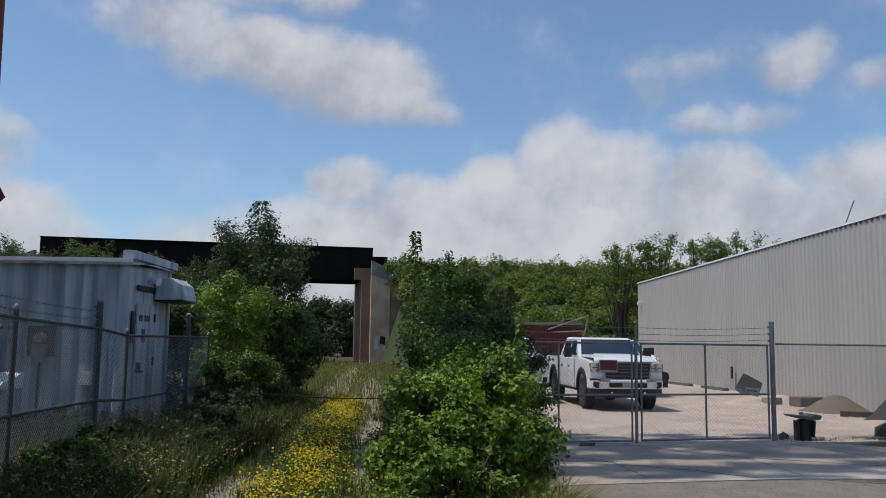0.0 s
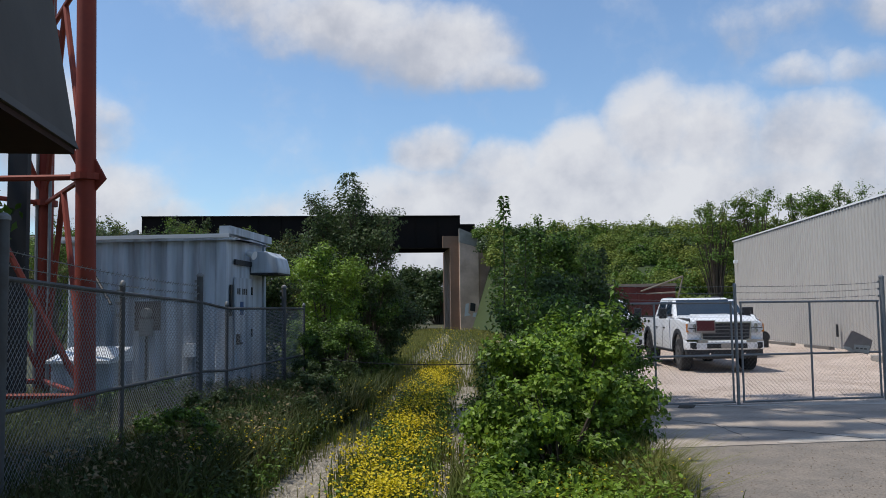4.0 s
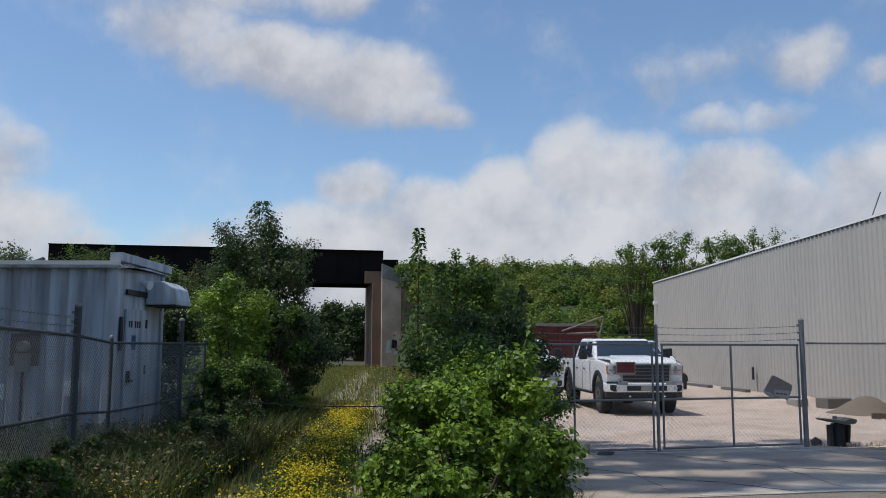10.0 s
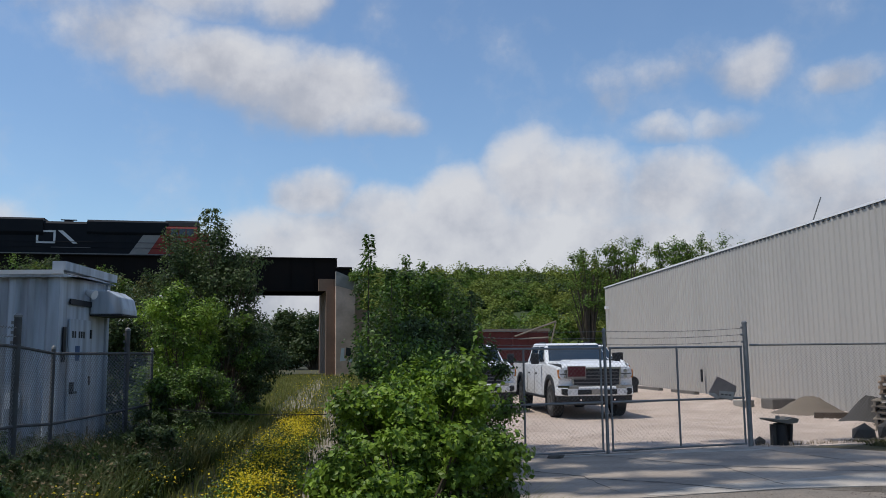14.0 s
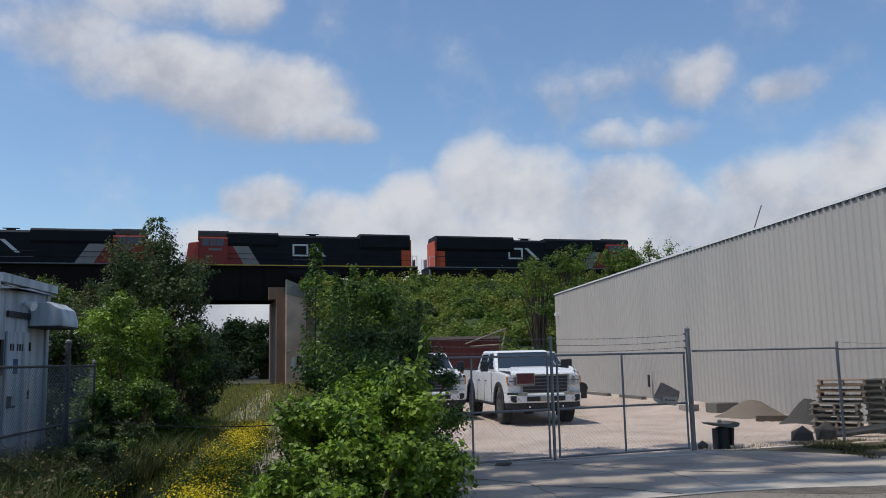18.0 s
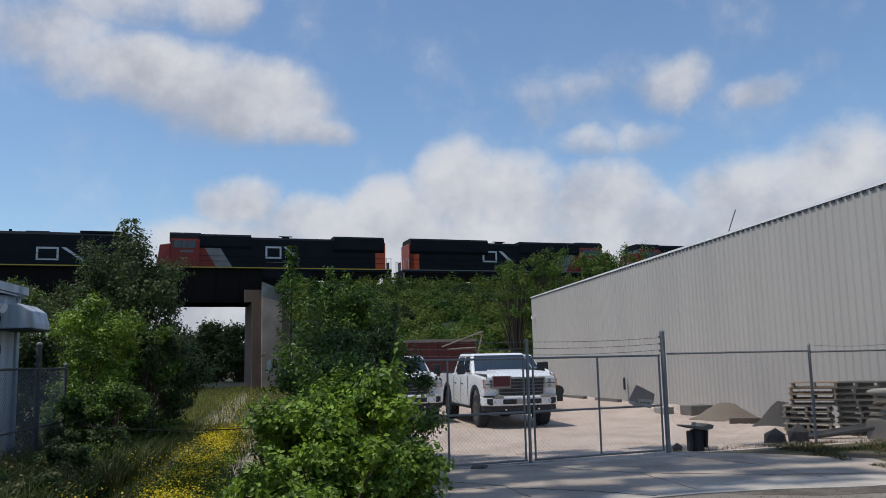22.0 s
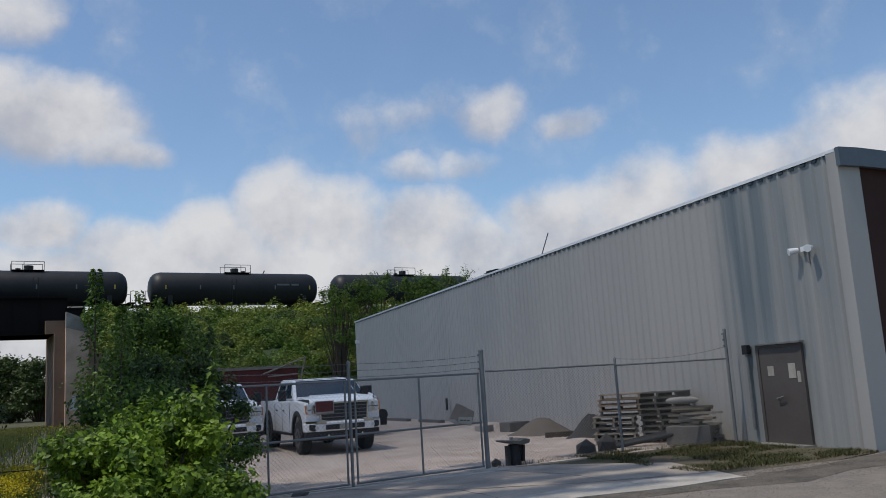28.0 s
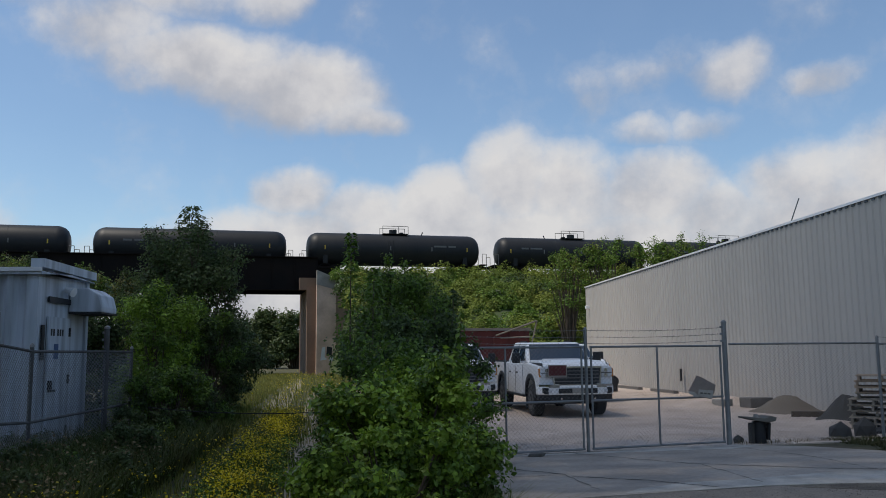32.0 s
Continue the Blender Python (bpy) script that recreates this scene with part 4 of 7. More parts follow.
part("notice", Mesh().box((-0.036, -0.44, 1.36), (-0.032, -0.24, 1.66)), M["apron_edge"], leafd, "white paper notice")
part("notice", Mesh().box((-0.036, -0.56, 1.28), (-0.032, -0.47, 1.5)), M["apron_edge"], leafd, "white paper notice")
part("handle", Mesh().tube((-0.09, -0.1, 1.0), (-0.09, 0.12, 0.95), 0.016).box((-0.09, 0.08, 0.93), (-0.03, 0.12, 0.98)), M["galv"], leafd, "metal handle")
part("drip_cap", Mesh().box((-0.12, -0.72, 2.07), (0.0, 0.72, 2.1)), M["galv"], dr)
part("threshold", Mesh().box((-0.3, -0.7, 0.0), (0.02, 0.7, 0.05)), M["concrete"], dr)
lm = empty("wall_lamp", pose(WALL_X, 11.6, 3.88), "twin white floodlights on the metal wall", "lamp")
part("bracket", Mesh().box((-0.06, -0.1, -0.05), (0.03, 0.1, 0.05)), M["white_car"], lm)
for y in (-0.17, 0.17):
    part("lamp_head", Mesh().tube((-0.05, y, 0.0), (-0.22, y * 1.5, -0.03), 0.05, 0.075, 14), M["white_car"], lm, smooth=True)
part("conduit", Mesh().tube((-0.03, -0.06, -0.05), (-0.03, -0.06, -0.3), 0.02), M["galv"], lm)
dp = empty("conduit_riser", pose(WALL_X - 0.06, 13.62, 0), "grey conduit pipe with a meter box on the wall", "conduit")
part("pipe", Mesh().tube((0, 0, 0.3), (0, 0, 2.1), 0.035), M["galv"], dp, smooth=True)
part("box", Mesh().box((-0.06, -0.08, 1.9), (0.06, 0.08, 2.1)), M["dark"], dp, bevel=0.01)
an = empty("roof_antenna", pose(12.75, 23.3, WALL_H), "thin leaning antenna mast on the roof edge", "antenna")
part("mast", Mesh().tube((0, 0, -0.02), (0.24, -0.18, 0.78), 0.02), M["galv"], an)
part("foot", Mesh().box((-0.08, -0.08, -0.03), (0.08, 0.08, 0.03)), M["galv"], an)
sn = empty("wall_sensor", pose(WALL_X - 0.02, 47.6, 4.35), "small pale light fixture high on the wall", "lamp")
part("housing", Mesh().box((-0.2, -0.12, -0.1), (0.06, 0.12, 0.1)), M["white_car"], sn, bevel=0.02)
solo("downpipe_stub", Mesh().tube((0, 0, 0), (0, 0, 0.5), 0.05), M["dark"], "short dark pipe at the foot of the wall", "pipe", pose(WALL_X - 0.15, 32.5, 0.5))


# ---- equipment shelter ----
def shelter():
    s = empty("equipment_shelter", pose(-5.7, 13.2, 0), "weathered pale blue-grey metal equipment shelter", "shelter")
    part("body", Mesh().box((-3.1, 0.03, -0.05), (-0.02, 2.4, 3.19)), M["shelter"], s)
    for k in range(10):
        x = -3.0 + k * 0.32
        part("wall_rib", Mesh().prism([(x - 0.115, 0.03), (x - 0.05, -0.04), (x + 0.05, -0.04), (x + 0.115, 0.03)], "z", 0.0, 3.17), M["shelter"], s)
    part("corner_post", Mesh().box((-0.1, -0.045, -0.05), (0.02, 0.05, 3.19)), M["shelter"], s)
    part("corner_post", Mesh().box((-0.1, 2.3, -0.05), (0.025, 2.44, 3.19)), M["shelter"], s)
    part("roof", Mesh().prism([(-0.12, 3.19), (-0.12, 3.13), (1.2, 3.24), (2.52, 3.2), (2.52, 3.19)], "x", -3.2, 0.1), M["shelter"], s)
    part("parapet", Mesh().box((-0.10, -0.1, 3.25), (0.12, 2.54, 3.40)), M["shelter"], s)
    part("roof_edge", Mesh().box((-3.2, -0.15, 3.18), (0.1, -0.125, 3.25)), M["white_car"], s, "bright metal drip edge")
    hood = part("hood", Mesh().prism([(0.0, 2.57), (0.0, 3.0), (0.33, 3.02), (0.52, 2.89), (0.58, 2.67), (0.58, 2.57)], "y", 1.45, 2.38), M["shelter"], s, "curved metal air hood", bevel=0.02)
    part("hood_lip", Mesh().box((0.0, 1.44, 2.54), (0.59, 2.39, 2.57)), M["dark"], hood)
    part("louvre", Mesh().box((0.0, 0.45, 2.70), (0.03, 1.45, 2.80)), M["dark"], s)
    part("floodlight", Mesh().tube((0.02, 1.2, 2.97), (0.18, 1.15, 2.91), 0.05, 0.09, 12), M["white_car"], s)
    d = part("door", Mesh().box((0.0, 0.45, 0.15), (0.03, 1.5, 2.45)), M["shelter"], s)
    for z in (0.45, 1.35, 2.2):
        part("hinge", Mesh().box((0.03, 1.4, z - 0.08), (0.05, 1.46, z + 0.08)), M["dark"], d)
    part("lever", Mesh().box((0.03, 0.5, 1.15), (0.1, 0.54, 1.35)).box((0.08, 0.5, 1.15), (0.1, 0.7, 1.19)), M["dark"], d, "dark door lever")
    part("door_sign", Mesh().box((0.031, 0.72, 1.72), (0.035, 0.92, 1.98)), M["sign_blue"], d, "small blue notice")
    for k in range(5):
        part("marking", Mesh().box((0.031, 0.55 + 0.11 * k + (0.08 if k > 1 else 0), 2.12), (0.034, 0.62 + 0.11 * k + (0.08 if k > 1 else 0), 2.24)), M["dark"], d, "dark stencilled bar")
    part("vent_grille", Mesh().box((0.0, 0.2, 1.7), (0.02, 0.32, 2.3)), M["dark"], s)
    part("meter_board", Mesh().box((-1.75, -0.06, 1.45), (-1.25, -0.035, 2.0)), M["door"], s)
    mt = part("meter", Mesh().tube((-1.5, -0.06, 1.78), (-1.5, -0.2, 1.78), 0.1, 0.085, 16), M["galv"], s)
    part("meter_box", Mesh().box((-1.62, -0.16, 1.35), (-1.38, -0.06, 1.66)), M["galv"], mt)
    part("conduit", Mesh().tube((-1.5, -0.09, 0.2), (-1.5, -0.09, 1.36), 0.025), M["dark"], s)
    part("outlet_box", Mesh().box((-0.75, -0.15, 0.95), (-0.55, -0.03, 1.2)), M["white_car"], s)
    part("stay_rod", Mesh().tube((-2.55, -0.06, 2.5), (-2.0, -0.5, 1.95), 0.03), M["dark"], s)
    return s


shelter()
wb = empty("white_cabinet", pose(-7.55, 11.7, 0), "low white metal cabinet behind the fence", "cabinet")
part("body", Mesh().box((-0.5, -0.35, 0), (0.5, 0.35, 0.95)), M["shelter"], wb, bevel=0.01)
part("lid", Mesh().prism([(-0.42, 0.95), (-0.42, 1.0), (0.42, 1.2), (0.42, 0.95)], "x", -0.56, 0.56), M["white_car"], wb, "sloping white lid")


# ---- lattice tower ----
def tower():
    t = empty("lattice_tower", pose(-8.0, 10.4, 0), "tall rust-red steel lattice tower beside the shelter", "tower")
    feet = [Vector((1.55, -0.9, 0)), Vector((-0.75, 1.9, 0)), Vector((-2.1, -1.1, 0))]
    H = 38.0
    def leg(k, z):
        f = feet[k]
        s = 1 - 0.5 * z / H
        return Vector((f.x * s, f.y * s, z))
    for k in range(3):
        part("leg", Mesh().tube(leg(k, -0.2), leg(k, H), 0.15, 0.08, 14), M["tower_red"], t, smooth=True)
    levels = [0.6, 3.78, 6.9, 9.8, 12.5, 15.1, 17.6, 20.0, 22.3, 24.5, 26.6, 28.6, 30.5, 32.3, 34.1, 35.8, 37.5]
    for i, z in enumerate(levels):
        for k in range(3):
            a, b = leg(k, z), leg((k + 1) % 3, z)
            part("strut", Mesh().tube(a, b, 0.045, n=6), M["tower_red"], t)
            if i + 1 < len(levels):
                up = levels[i + 1]
                mid = (leg(k, up) + leg((k + 1) % 3, up)) / 2
                part("brace", Mesh().tube(a, mid, 0.05, n=6), M["tower_red"], t)
                part("brace", Mesh().tube(b, mid, 0.05, n=6), M["tower_red"], t)
        if i:
            for k in range(3):
                p = leg(k, z)
                part("flange", Mesh().tube(p - Vector((0, 0, 0.05)), p + Vector((0, 0, 0.05)), 0.21, n=14), M["tower_red"], t)
    for dx in (-0.12, 0.12):
        part("ladder_rail", Mesh().tube((-0.7 + dx, 1.75, 0.5), (-0.3 + dx, 0.8, H), 0.03, n=6), M["galv"], t)
    # added to make the mast's shadow denser
    part("cable_run", Mesh().box((-0.16, -0.05, 0.5), (0.16, 0.05, 37.0), pose(0.1, -0.3, 0)), M["dark"], t, "bundle of black cables added to thicken the tower's shade")
    # unseen three-sided antenna mounts, added high on the mast to shade the apron
    for z, reach in ((17.5, 1.5), (21.5, 2.1), (26.0, 2.2), (30.5, 2.1), (35.0, 2.0)):
        for k in range(3):
            a, turn = math.radians(25 + 120 * k), pose(0, 0, z, 0, 0, 25 + 120 * k)
            part("mount_arm", Mesh().tube((0.3 * math.cos(a), 0.3 * math.sin(a), z), (reach * math.cos(a), reach * math.sin(a), z), 0.06, n=8), M["galv"], t)
            part("mount_frame", Mesh().box((reach, -1.7, -0.04), (reach + 0.07, 1.7, 0.04), turn).box((reach, -1.7, 0.9), (reach + 0.07, 1.7, 0.97), turn), M["galv"], t)
            part("walk_grating", Mesh().box((reach - 0.75, -1.0, -0.08), (reach, 1.0, -0.05), turn), M["galv"], t)
            for y in (-1.45, 0.1, 1.5):
                part("panel_antenna", Mesh().box((reach + 0.1, y - 0.24, -0.9), (reach + 0.3, y + 0.24, 1.6), turn), M["white_car"], t, "unseen pale panel antenna added for its shade")
    part("gusset", Mesh().prism([(1.5, 3.45), (1.5, 4.25), (1.78, 3.75)], "y", -0.86, -0.82), M["tower_red"], t)
    return t


tower()

# ---- low building with a steep metal eave ----
lb = empty("low_building", pose(-4.42, 4.0, 0, 0, 0, 13.0), "low building with a steep grey metal eave and tan wall", "building")
part("wall", Mesh().box((-7.5, -9, -0.1), (-1.05, 2.2, 3.5)), M["tan_wall"], lb, "tan painted wall")
part("soffit", Mesh().box((-7.8, -9.3, 3.5), (-0.02, 2.55, 3.58)), M["brown"], lb, "dark brown soffit")
part("mansard", Mesh().prism([(0.02, 3.56), (-0.02, 3.66), (-0.32, 5.4), (-7.3, 5.4), (-7.8, 3.56)], "y", -9.3, 2.58), M["mansard"], lb, "steep grey-brown metal roof face")


# ---- pickup trucks ----
def wheel(parent, x, y, r=0.43, w=0.30):
    wh = part("wheel", Mesh().lathe((x - w / 2, y, r), (x + w / 2, y, r), [(0, r * 0.62), (0.02, r * 0.93), (0.12, r), (0.88, r), (0.98, r * 0.93), (1, r * 0.62)], 28), M["tyre"], parent, "black tyre", smooth=True)
    sx = -1 if x < 0 else 1
    part("rim", Mesh().lathe((x + sx * w * 0.35, y, r), (x + sx * (w / 2 + 0.012), y, r), [(0, r * 0.6), (0.8, r * 0.6), (0.85, r * 0.5), (0.7, r * 0.2), (1, r * 0.16)], 20), M["old_galv"], wh, "dull dark steel rim", smooth=True)


def truck(m, label, red):
    t = empty("pickup_truck", m, label, "truck", "parked pickup trucks")
    W = 1.0
    # lower body with wheel arches, drawn from the side and given width
    def arch(c, r=0.52, n=9):
        return [(c - r * math.cos(math.pi * k / (n - 1)), 0.52 + max(0.0, r * math.sin(math.pi * k / (n - 1)))) for k in range(n)]
    side = [(0.10, 0.70)] + arch(0.98) + arch(4.85) + [(6.05, 0.6), (6.12, 1.43), (4.2, 1.43), (1.65, 1.40), (1.4, 1.42), (0.16, 1.34), (0.04, 1.0)]
    part("body", Mesh().prism(side, "x", -W, W), M["white_car"], t, bevel=0.035)
    part("bonnet", Mesh().prism([(0.02, 1.30), (0.05, 1.37), (0.20, 1.435), (0.6, 1.475), (1.58, 1.50), (1.7, 1.36), (1.5, 1.28)], "x", -0.88, 0.88), M["white_car"], t, bevel=0.04)
    part("power_dome", Mesh().prism([(0.25, 1.42), (0.6, 1.50), (1.56, 1.53), (1.62, 1.45)], "x", -0.52, 0.52), M["white_car"], t, bevel=0.02)
    cab = Mesh()
    cab.add([(-0.95, 1.55, 1.40), (0.95, 1.55, 1.40), (0.95, 4.15, 1.42), (-0.95, 4.15, 1.42), (-0.78, 2.32, 1.99), (0.78, 2.32, 1.99), (0.78, 3.9, 2.01), (-0.78, 3.9, 2.01)],
            [(0, 3, 2, 1), (4, 5, 6, 7), (0, 1, 5, 4), (1, 2, 6, 5), (2, 3, 7, 6), (3, 0, 4, 7)])
    part("cab", cab, M["white_car"], t, bevel=0.06)
    gl = Mesh()
    gl.add([(-0.86, 1.615, 1.47), (0.86, 1.615, 1.47), (0.74, 2.21, 1.925), (-0.74, 2.21, 1.925)], [(0, 1, 2, 3)])
    ws = new("windscreen", gl.data("windscreen", M["glass"]))
    ws.parent = t
    ws.location = (0, -0.028, 0.012)
    part("wipers", Mesh().tube((-0.5, 1.58, 1.44), (0.0, 1.72, 1.54), 0.012, n=5).tube((0.1, 1.58, 1.44), (0.6, 1.72, 1.54), 0.012, n=5), M["dark"], t)
    for s in (-1, 1):
        for y0, y1, z0 in ((1.98, 2.82, 1.47), (2.92, 3.78, 1.47)):
            k = 0.17 / 0.59
            zt = 1.90
            xb, xt = 0.95 - (z0 - 1.41) * k + 0.012, 0.95 - (zt - 1.41) * k + 0.012
            y0t = y0 + 0.32 if y0 < 2.5 else y0 + 0.03
            part("side_window", Mesh().add([(s * xb, y0, z0), (s * xb, y1, z0), (s * xt, y1 - 0.02, zt), (s * xt, y0t, zt)], [(0, 1, 2, 3)]), M["glass"], t, "dark side window")
        mir = part("mirror", Mesh().box((s * 1.19 - 0.11, 1.86, 1.41), (s * 1.19 + 0.11, 1.98, 1.71)), M["dark"], t, "black tow mirror", bevel=0.03)
        part("mirror_arm", Mesh().box((min(s * 0.9, s * 1.05), 1.9, 1.48), (max(s * 0.9, s * 1.12), 1.95, 1.54)), M["dark"], mir)
        lampm = part("headlight", Mesh().prism([(s * 0.66, 1.04), (s * 0.66, 1.30), (s * 0.97, 1.31), (s * 0.99, 1.12), (s * 0.93, 1.04)], "y", 0.0, 0.2), M["lamp"], t, "clear headlight", bevel=0.02)
        for z in (1.10, 1.23):
            part("reflector", Mesh().tube((s * 0.80, -0.012, z), (s * 0.80, 0.01, z), 0.05, n=14), M["chrome"], lampm, "chrome lamp reflector")
        part("lamp_trim", Mesh().box((s * 0.81 - 0.15, -0.008, 1.155), (s * 0.81 + 0.15, 0.01, 1.175)).box((s * 0.665 - 0.012, -0.008, 1.04), (s * 0.665 + 0.012, 0.01, 1.3)), M["dark"], lampm)
        part("marker_lamp", Mesh().box((s * 0.965 - 0.03, 0.01, 1.06), (s * 0.965 + 0.045, 0.16, 1.28)), M["amber"], t, "amber side marker")
        fog = part("fog_recess", Mesh().prism([(s * 0.60, 0.62), (s * 0.66, 0.79), (s * 0.93, 0.79), (s * 0.93, 0.66), (s * 0.86, 0.62)], "y", -0.11, 0.1), M["dark"], t, bevel=0.01)
        part("fog_lamp", Mesh().tube((s * 0.75, -0.13, 0.70), (s * 0.75, -0.1, 0.70), 0.05, n=14), M["lamp"], fog, "round fog lamp")
        part("tow_hook", Mesh().tube((s * 0.45, -0.14, 0.50), (s * 0.45, 0.0, 0.52), 0.025, n=8), M["chrome"], t)
        part("mud_flap", Mesh().box((s * 0.88 - 0.13, 1.52, 0.16), (s * 0.88 + 0.13, 1.54, 0.55)), M["dark"], t)
        for y in (2.0, 2.95):
            part("door_handle", Mesh().box((s * 1.0 - 0.015, y + 0.55, 1.12), (s * 1.0 + 0.02, y + 0.75, 1.16)), M["dark"], t)
        for y in (1.9, 2.87, 3.88):
            part("door_gap", Mesh().box((s * 1.002 - 0.004, y, 0.55), (s * 1.002 + 0.002, y + 0.012, 1.33)), M["dark"], t)
        part("running_board", Mesh().box((s * 0.98 - 0.08, 1.6, 0.48), (s * 0.98 + 0.08, 4.2, 0.54)), M["dark"], t, bevel=0.01)
        for y in (0.98, 4.85):
            turn = [(math.cos(math.pi * k / 12), math.sin(math.pi * k / 12)) for k in range(13)]
            outline = [(y - 0.62 * c, 0.53 + 0.61 * n) for c, n in turn] + [(y - 0.50 * c, 0.53 + 0.50 * n) for c, n in turn[::-1]]
            part("wheel_arch", Mesh().prism(outline, "x", min(s * 0.96, s * 1.035), max(s * 0.96, s * 1.06)), M["dark"], t, "black wheel-arch flare")
            wheel(t, s * 0.86, y)
    part("grille", Mesh().prism([(-0.62, 0.88), (-0.65, 1.30), (0.65, 1.30), (0.62, 0.88), (0.45, 0.85), (-0.45, 0.85)], "y", -0.03, 0.12), M["dark"], t, "black grille", bevel=0.015)
    for z in (0.945, 1.035, 1.125, 1.215):
        part("grille_bar", Mesh().box((-0.60, -0.045, z - 0.011), (0.60, -0.028, z + 0.011)), M["loco_dull"], t, "grey grille bar")
    part("grille_frame", Mesh().box((-0.67, -0.06, 1.29), (0.67, 0.06, 1.335)).prism([(-0.67, 1.30), (-0.64, 0.87), (-0.60, 0.87), (-0.63, 1.30)], "y", -0.06, 0.05).prism([(0.67, 1.30), (0.64, 0.87), (0.60, 0.87), (0.63, 1.30)], "y", -0.06, 0.05).prism([(-0.64, 0.87), (-0.45, 0.83), (0.45, 0.83), (0.64, 0.87), (0.60, 0.89), (0.44, 0.865), (-0.44, 0.865), (-0.60, 0.89)], "y", -0.06, 0.05), M["chrome"], t, "chrome grille surround")
    part("bumper", Mesh().prism([(-1.03, 0.34), (-1.03, 0.08), (-0.78, -0.12), (0.78, -0.12), (1.03, 0.08), (1.03, 0.34)], "z", 0.60, 0.84), M["white_car"], t, "white front bumper", bevel=0.035)
    for s in (-1, 1):
        part("bumper_chrome", Mesh().prism([(s * 1.0, 0.3), (s * 1.0, 0.06), (s * 0.76, -0.13), (s * 0.5, -0.13), (s * 0.5, 0.3)], "z", 0.79, 0.87), M["chrome"], t, "chrome bumper top strip")
    part("bumper_lip", Mesh().prism([(-1.0, 0.3), (-1.0, 0.1), (-0.76, -0.08), (0.76, -0.08), (1.0, 0.1), (1.0, 0.3)], "z", 0.46, 0.60), M["dark"], t, "black bumper lip", bevel=0.02)
    part("air_dam", Mesh().box((-0.8, 0.02, 0.36), (0.8, 0.4, 0.47)), M["dark"], t, bevel=0.03)
    part("bumper_slot", Mesh().box((-0.52, -0.14, 0.64), (0.52, -0.05, 0.765)), M["dark"], t)
    part("number_plate", Mesh().box((-0.16, -0.155, 0.64), (0.16, -0.141, 0.77)), M["concrete"], t, "plain pale number plate")
    part("cowl", Mesh().box((-0.84, 1.52, 1.40), (0.84, 1.64, 1.455)), M["dark"], t)
    for s in (-1, 1):
        part("hood_seam", Mesh().box((s * 0.885 - 0.006, 0.12, 1.30), (s * 0.885 + 0.006, 1.6, 1.425)), M["dark"], t)
    part("chassis", Mesh().box((-0.5, 0.6, 0.36), (0.5, 5.9, 0.66)), M["dark"], t)
    for x in (-1.0, 0.9):
        part("bed_rail", Mesh().box((x, 4.2, 1.42), (x + 0.1, 6.1, 1.47)), M["dark"], t)
    part("roof_rack", Mesh().box((-0.7, 2.7, 1.98), (-0.66, 3.5, 2.04)), M["dark"], t)
    part("roof_rack", Mesh().box((0.66, 2.7, 1.98), (0.7, 3.5, 2.04)), M["dark"], t)
    if red:
        sgn = part("front_sign", Mesh().box((-0.76, -0.09, 1.10), (-0.30, -0.072, 1.36)), M["red_sign"], t, "dark red sign board on the grille")
        part("sign_edge", Mesh().box((-0.78, -0.085, 1.05), (-0.28, -0.068, 1.10)).box((-0.78, -0.085, 1.36), (-0.28, -0.068, 1.375)).box((-0.78, -0.085, 1.1), (-0.76, -0.068, 1.36)).box((-0.30, -0.085, 1.1), (-0.28, -0.068, 1.36)), M["concrete"], sgn, "pale edge of the red board")
    return t


truck(pose(5.22, 20.55, 0.03, 0, 0, 3.0), "white crew-cab pickup truck with a red board on its grille", True)
truck(pose(2.5, 23.2, 0.03, 0, 0, 2.0), "white pickup truck half hidden behind the bush", False)
truck(pose(6.95, 27.0, 0.03, 0, 0, 0.0), "white pickup truck parked behind another truck", False)

# ---- red roll-off container ----
rb = empty("roll_off_container", pose(3.9, 33.2, 0.03, 0, 0, -4), "dark red steel roll-off container behind the trucks", "container")
for y in (0.0, 2.3):
    part("side", Mesh().box((-2.6, y, 0.2), (2.4, y + 0.06, 2.6)), M["red_paint"], rb)
for x in (2.34, -2.6):
    part("end_wall", Mesh().box((x, 0.06, 0.2), (x + 0.06, 2.3, 2.6)), M["red_paint"], rb)
part("floor_pan", Mesh().box((-2.54, 0.06, 0.2), (2.34, 2.3, 0.3)), M["red_paint"], rb)
for k in range(8):
    part("side_rib", Mesh().box((-2.5 + k * 0.68, -0.06, 0.2), (-2.42 + k * 0.68, -0.001, 2.55)), M["red_paint"], rb)
part("top_rail", Mesh().box((-2.65, -0.08, 2.6), (2.45, 0.08, 2.72)), M["wood"], rb, "pale worn top rail")
for y in (0.5, 1.7):
    part("skid", Mesh().box((-2.6, y, 0.0), (2.4, y + 0.12, 0.2)), M["dark"], rb)
part("loose_frame", Mesh().tube((1.0, -0.1, 2.4), (2.7, -0.2, 3.0), 0.035).tube((2.45, -0.2, 2.0), (2.7, -0.2, 3.0), 0.03).tube((1.2, -0.1, 2.3), (2.4, -0.2, 2.35), 0.03), M["wood"], rb, "bent pale frame leaning on the container")

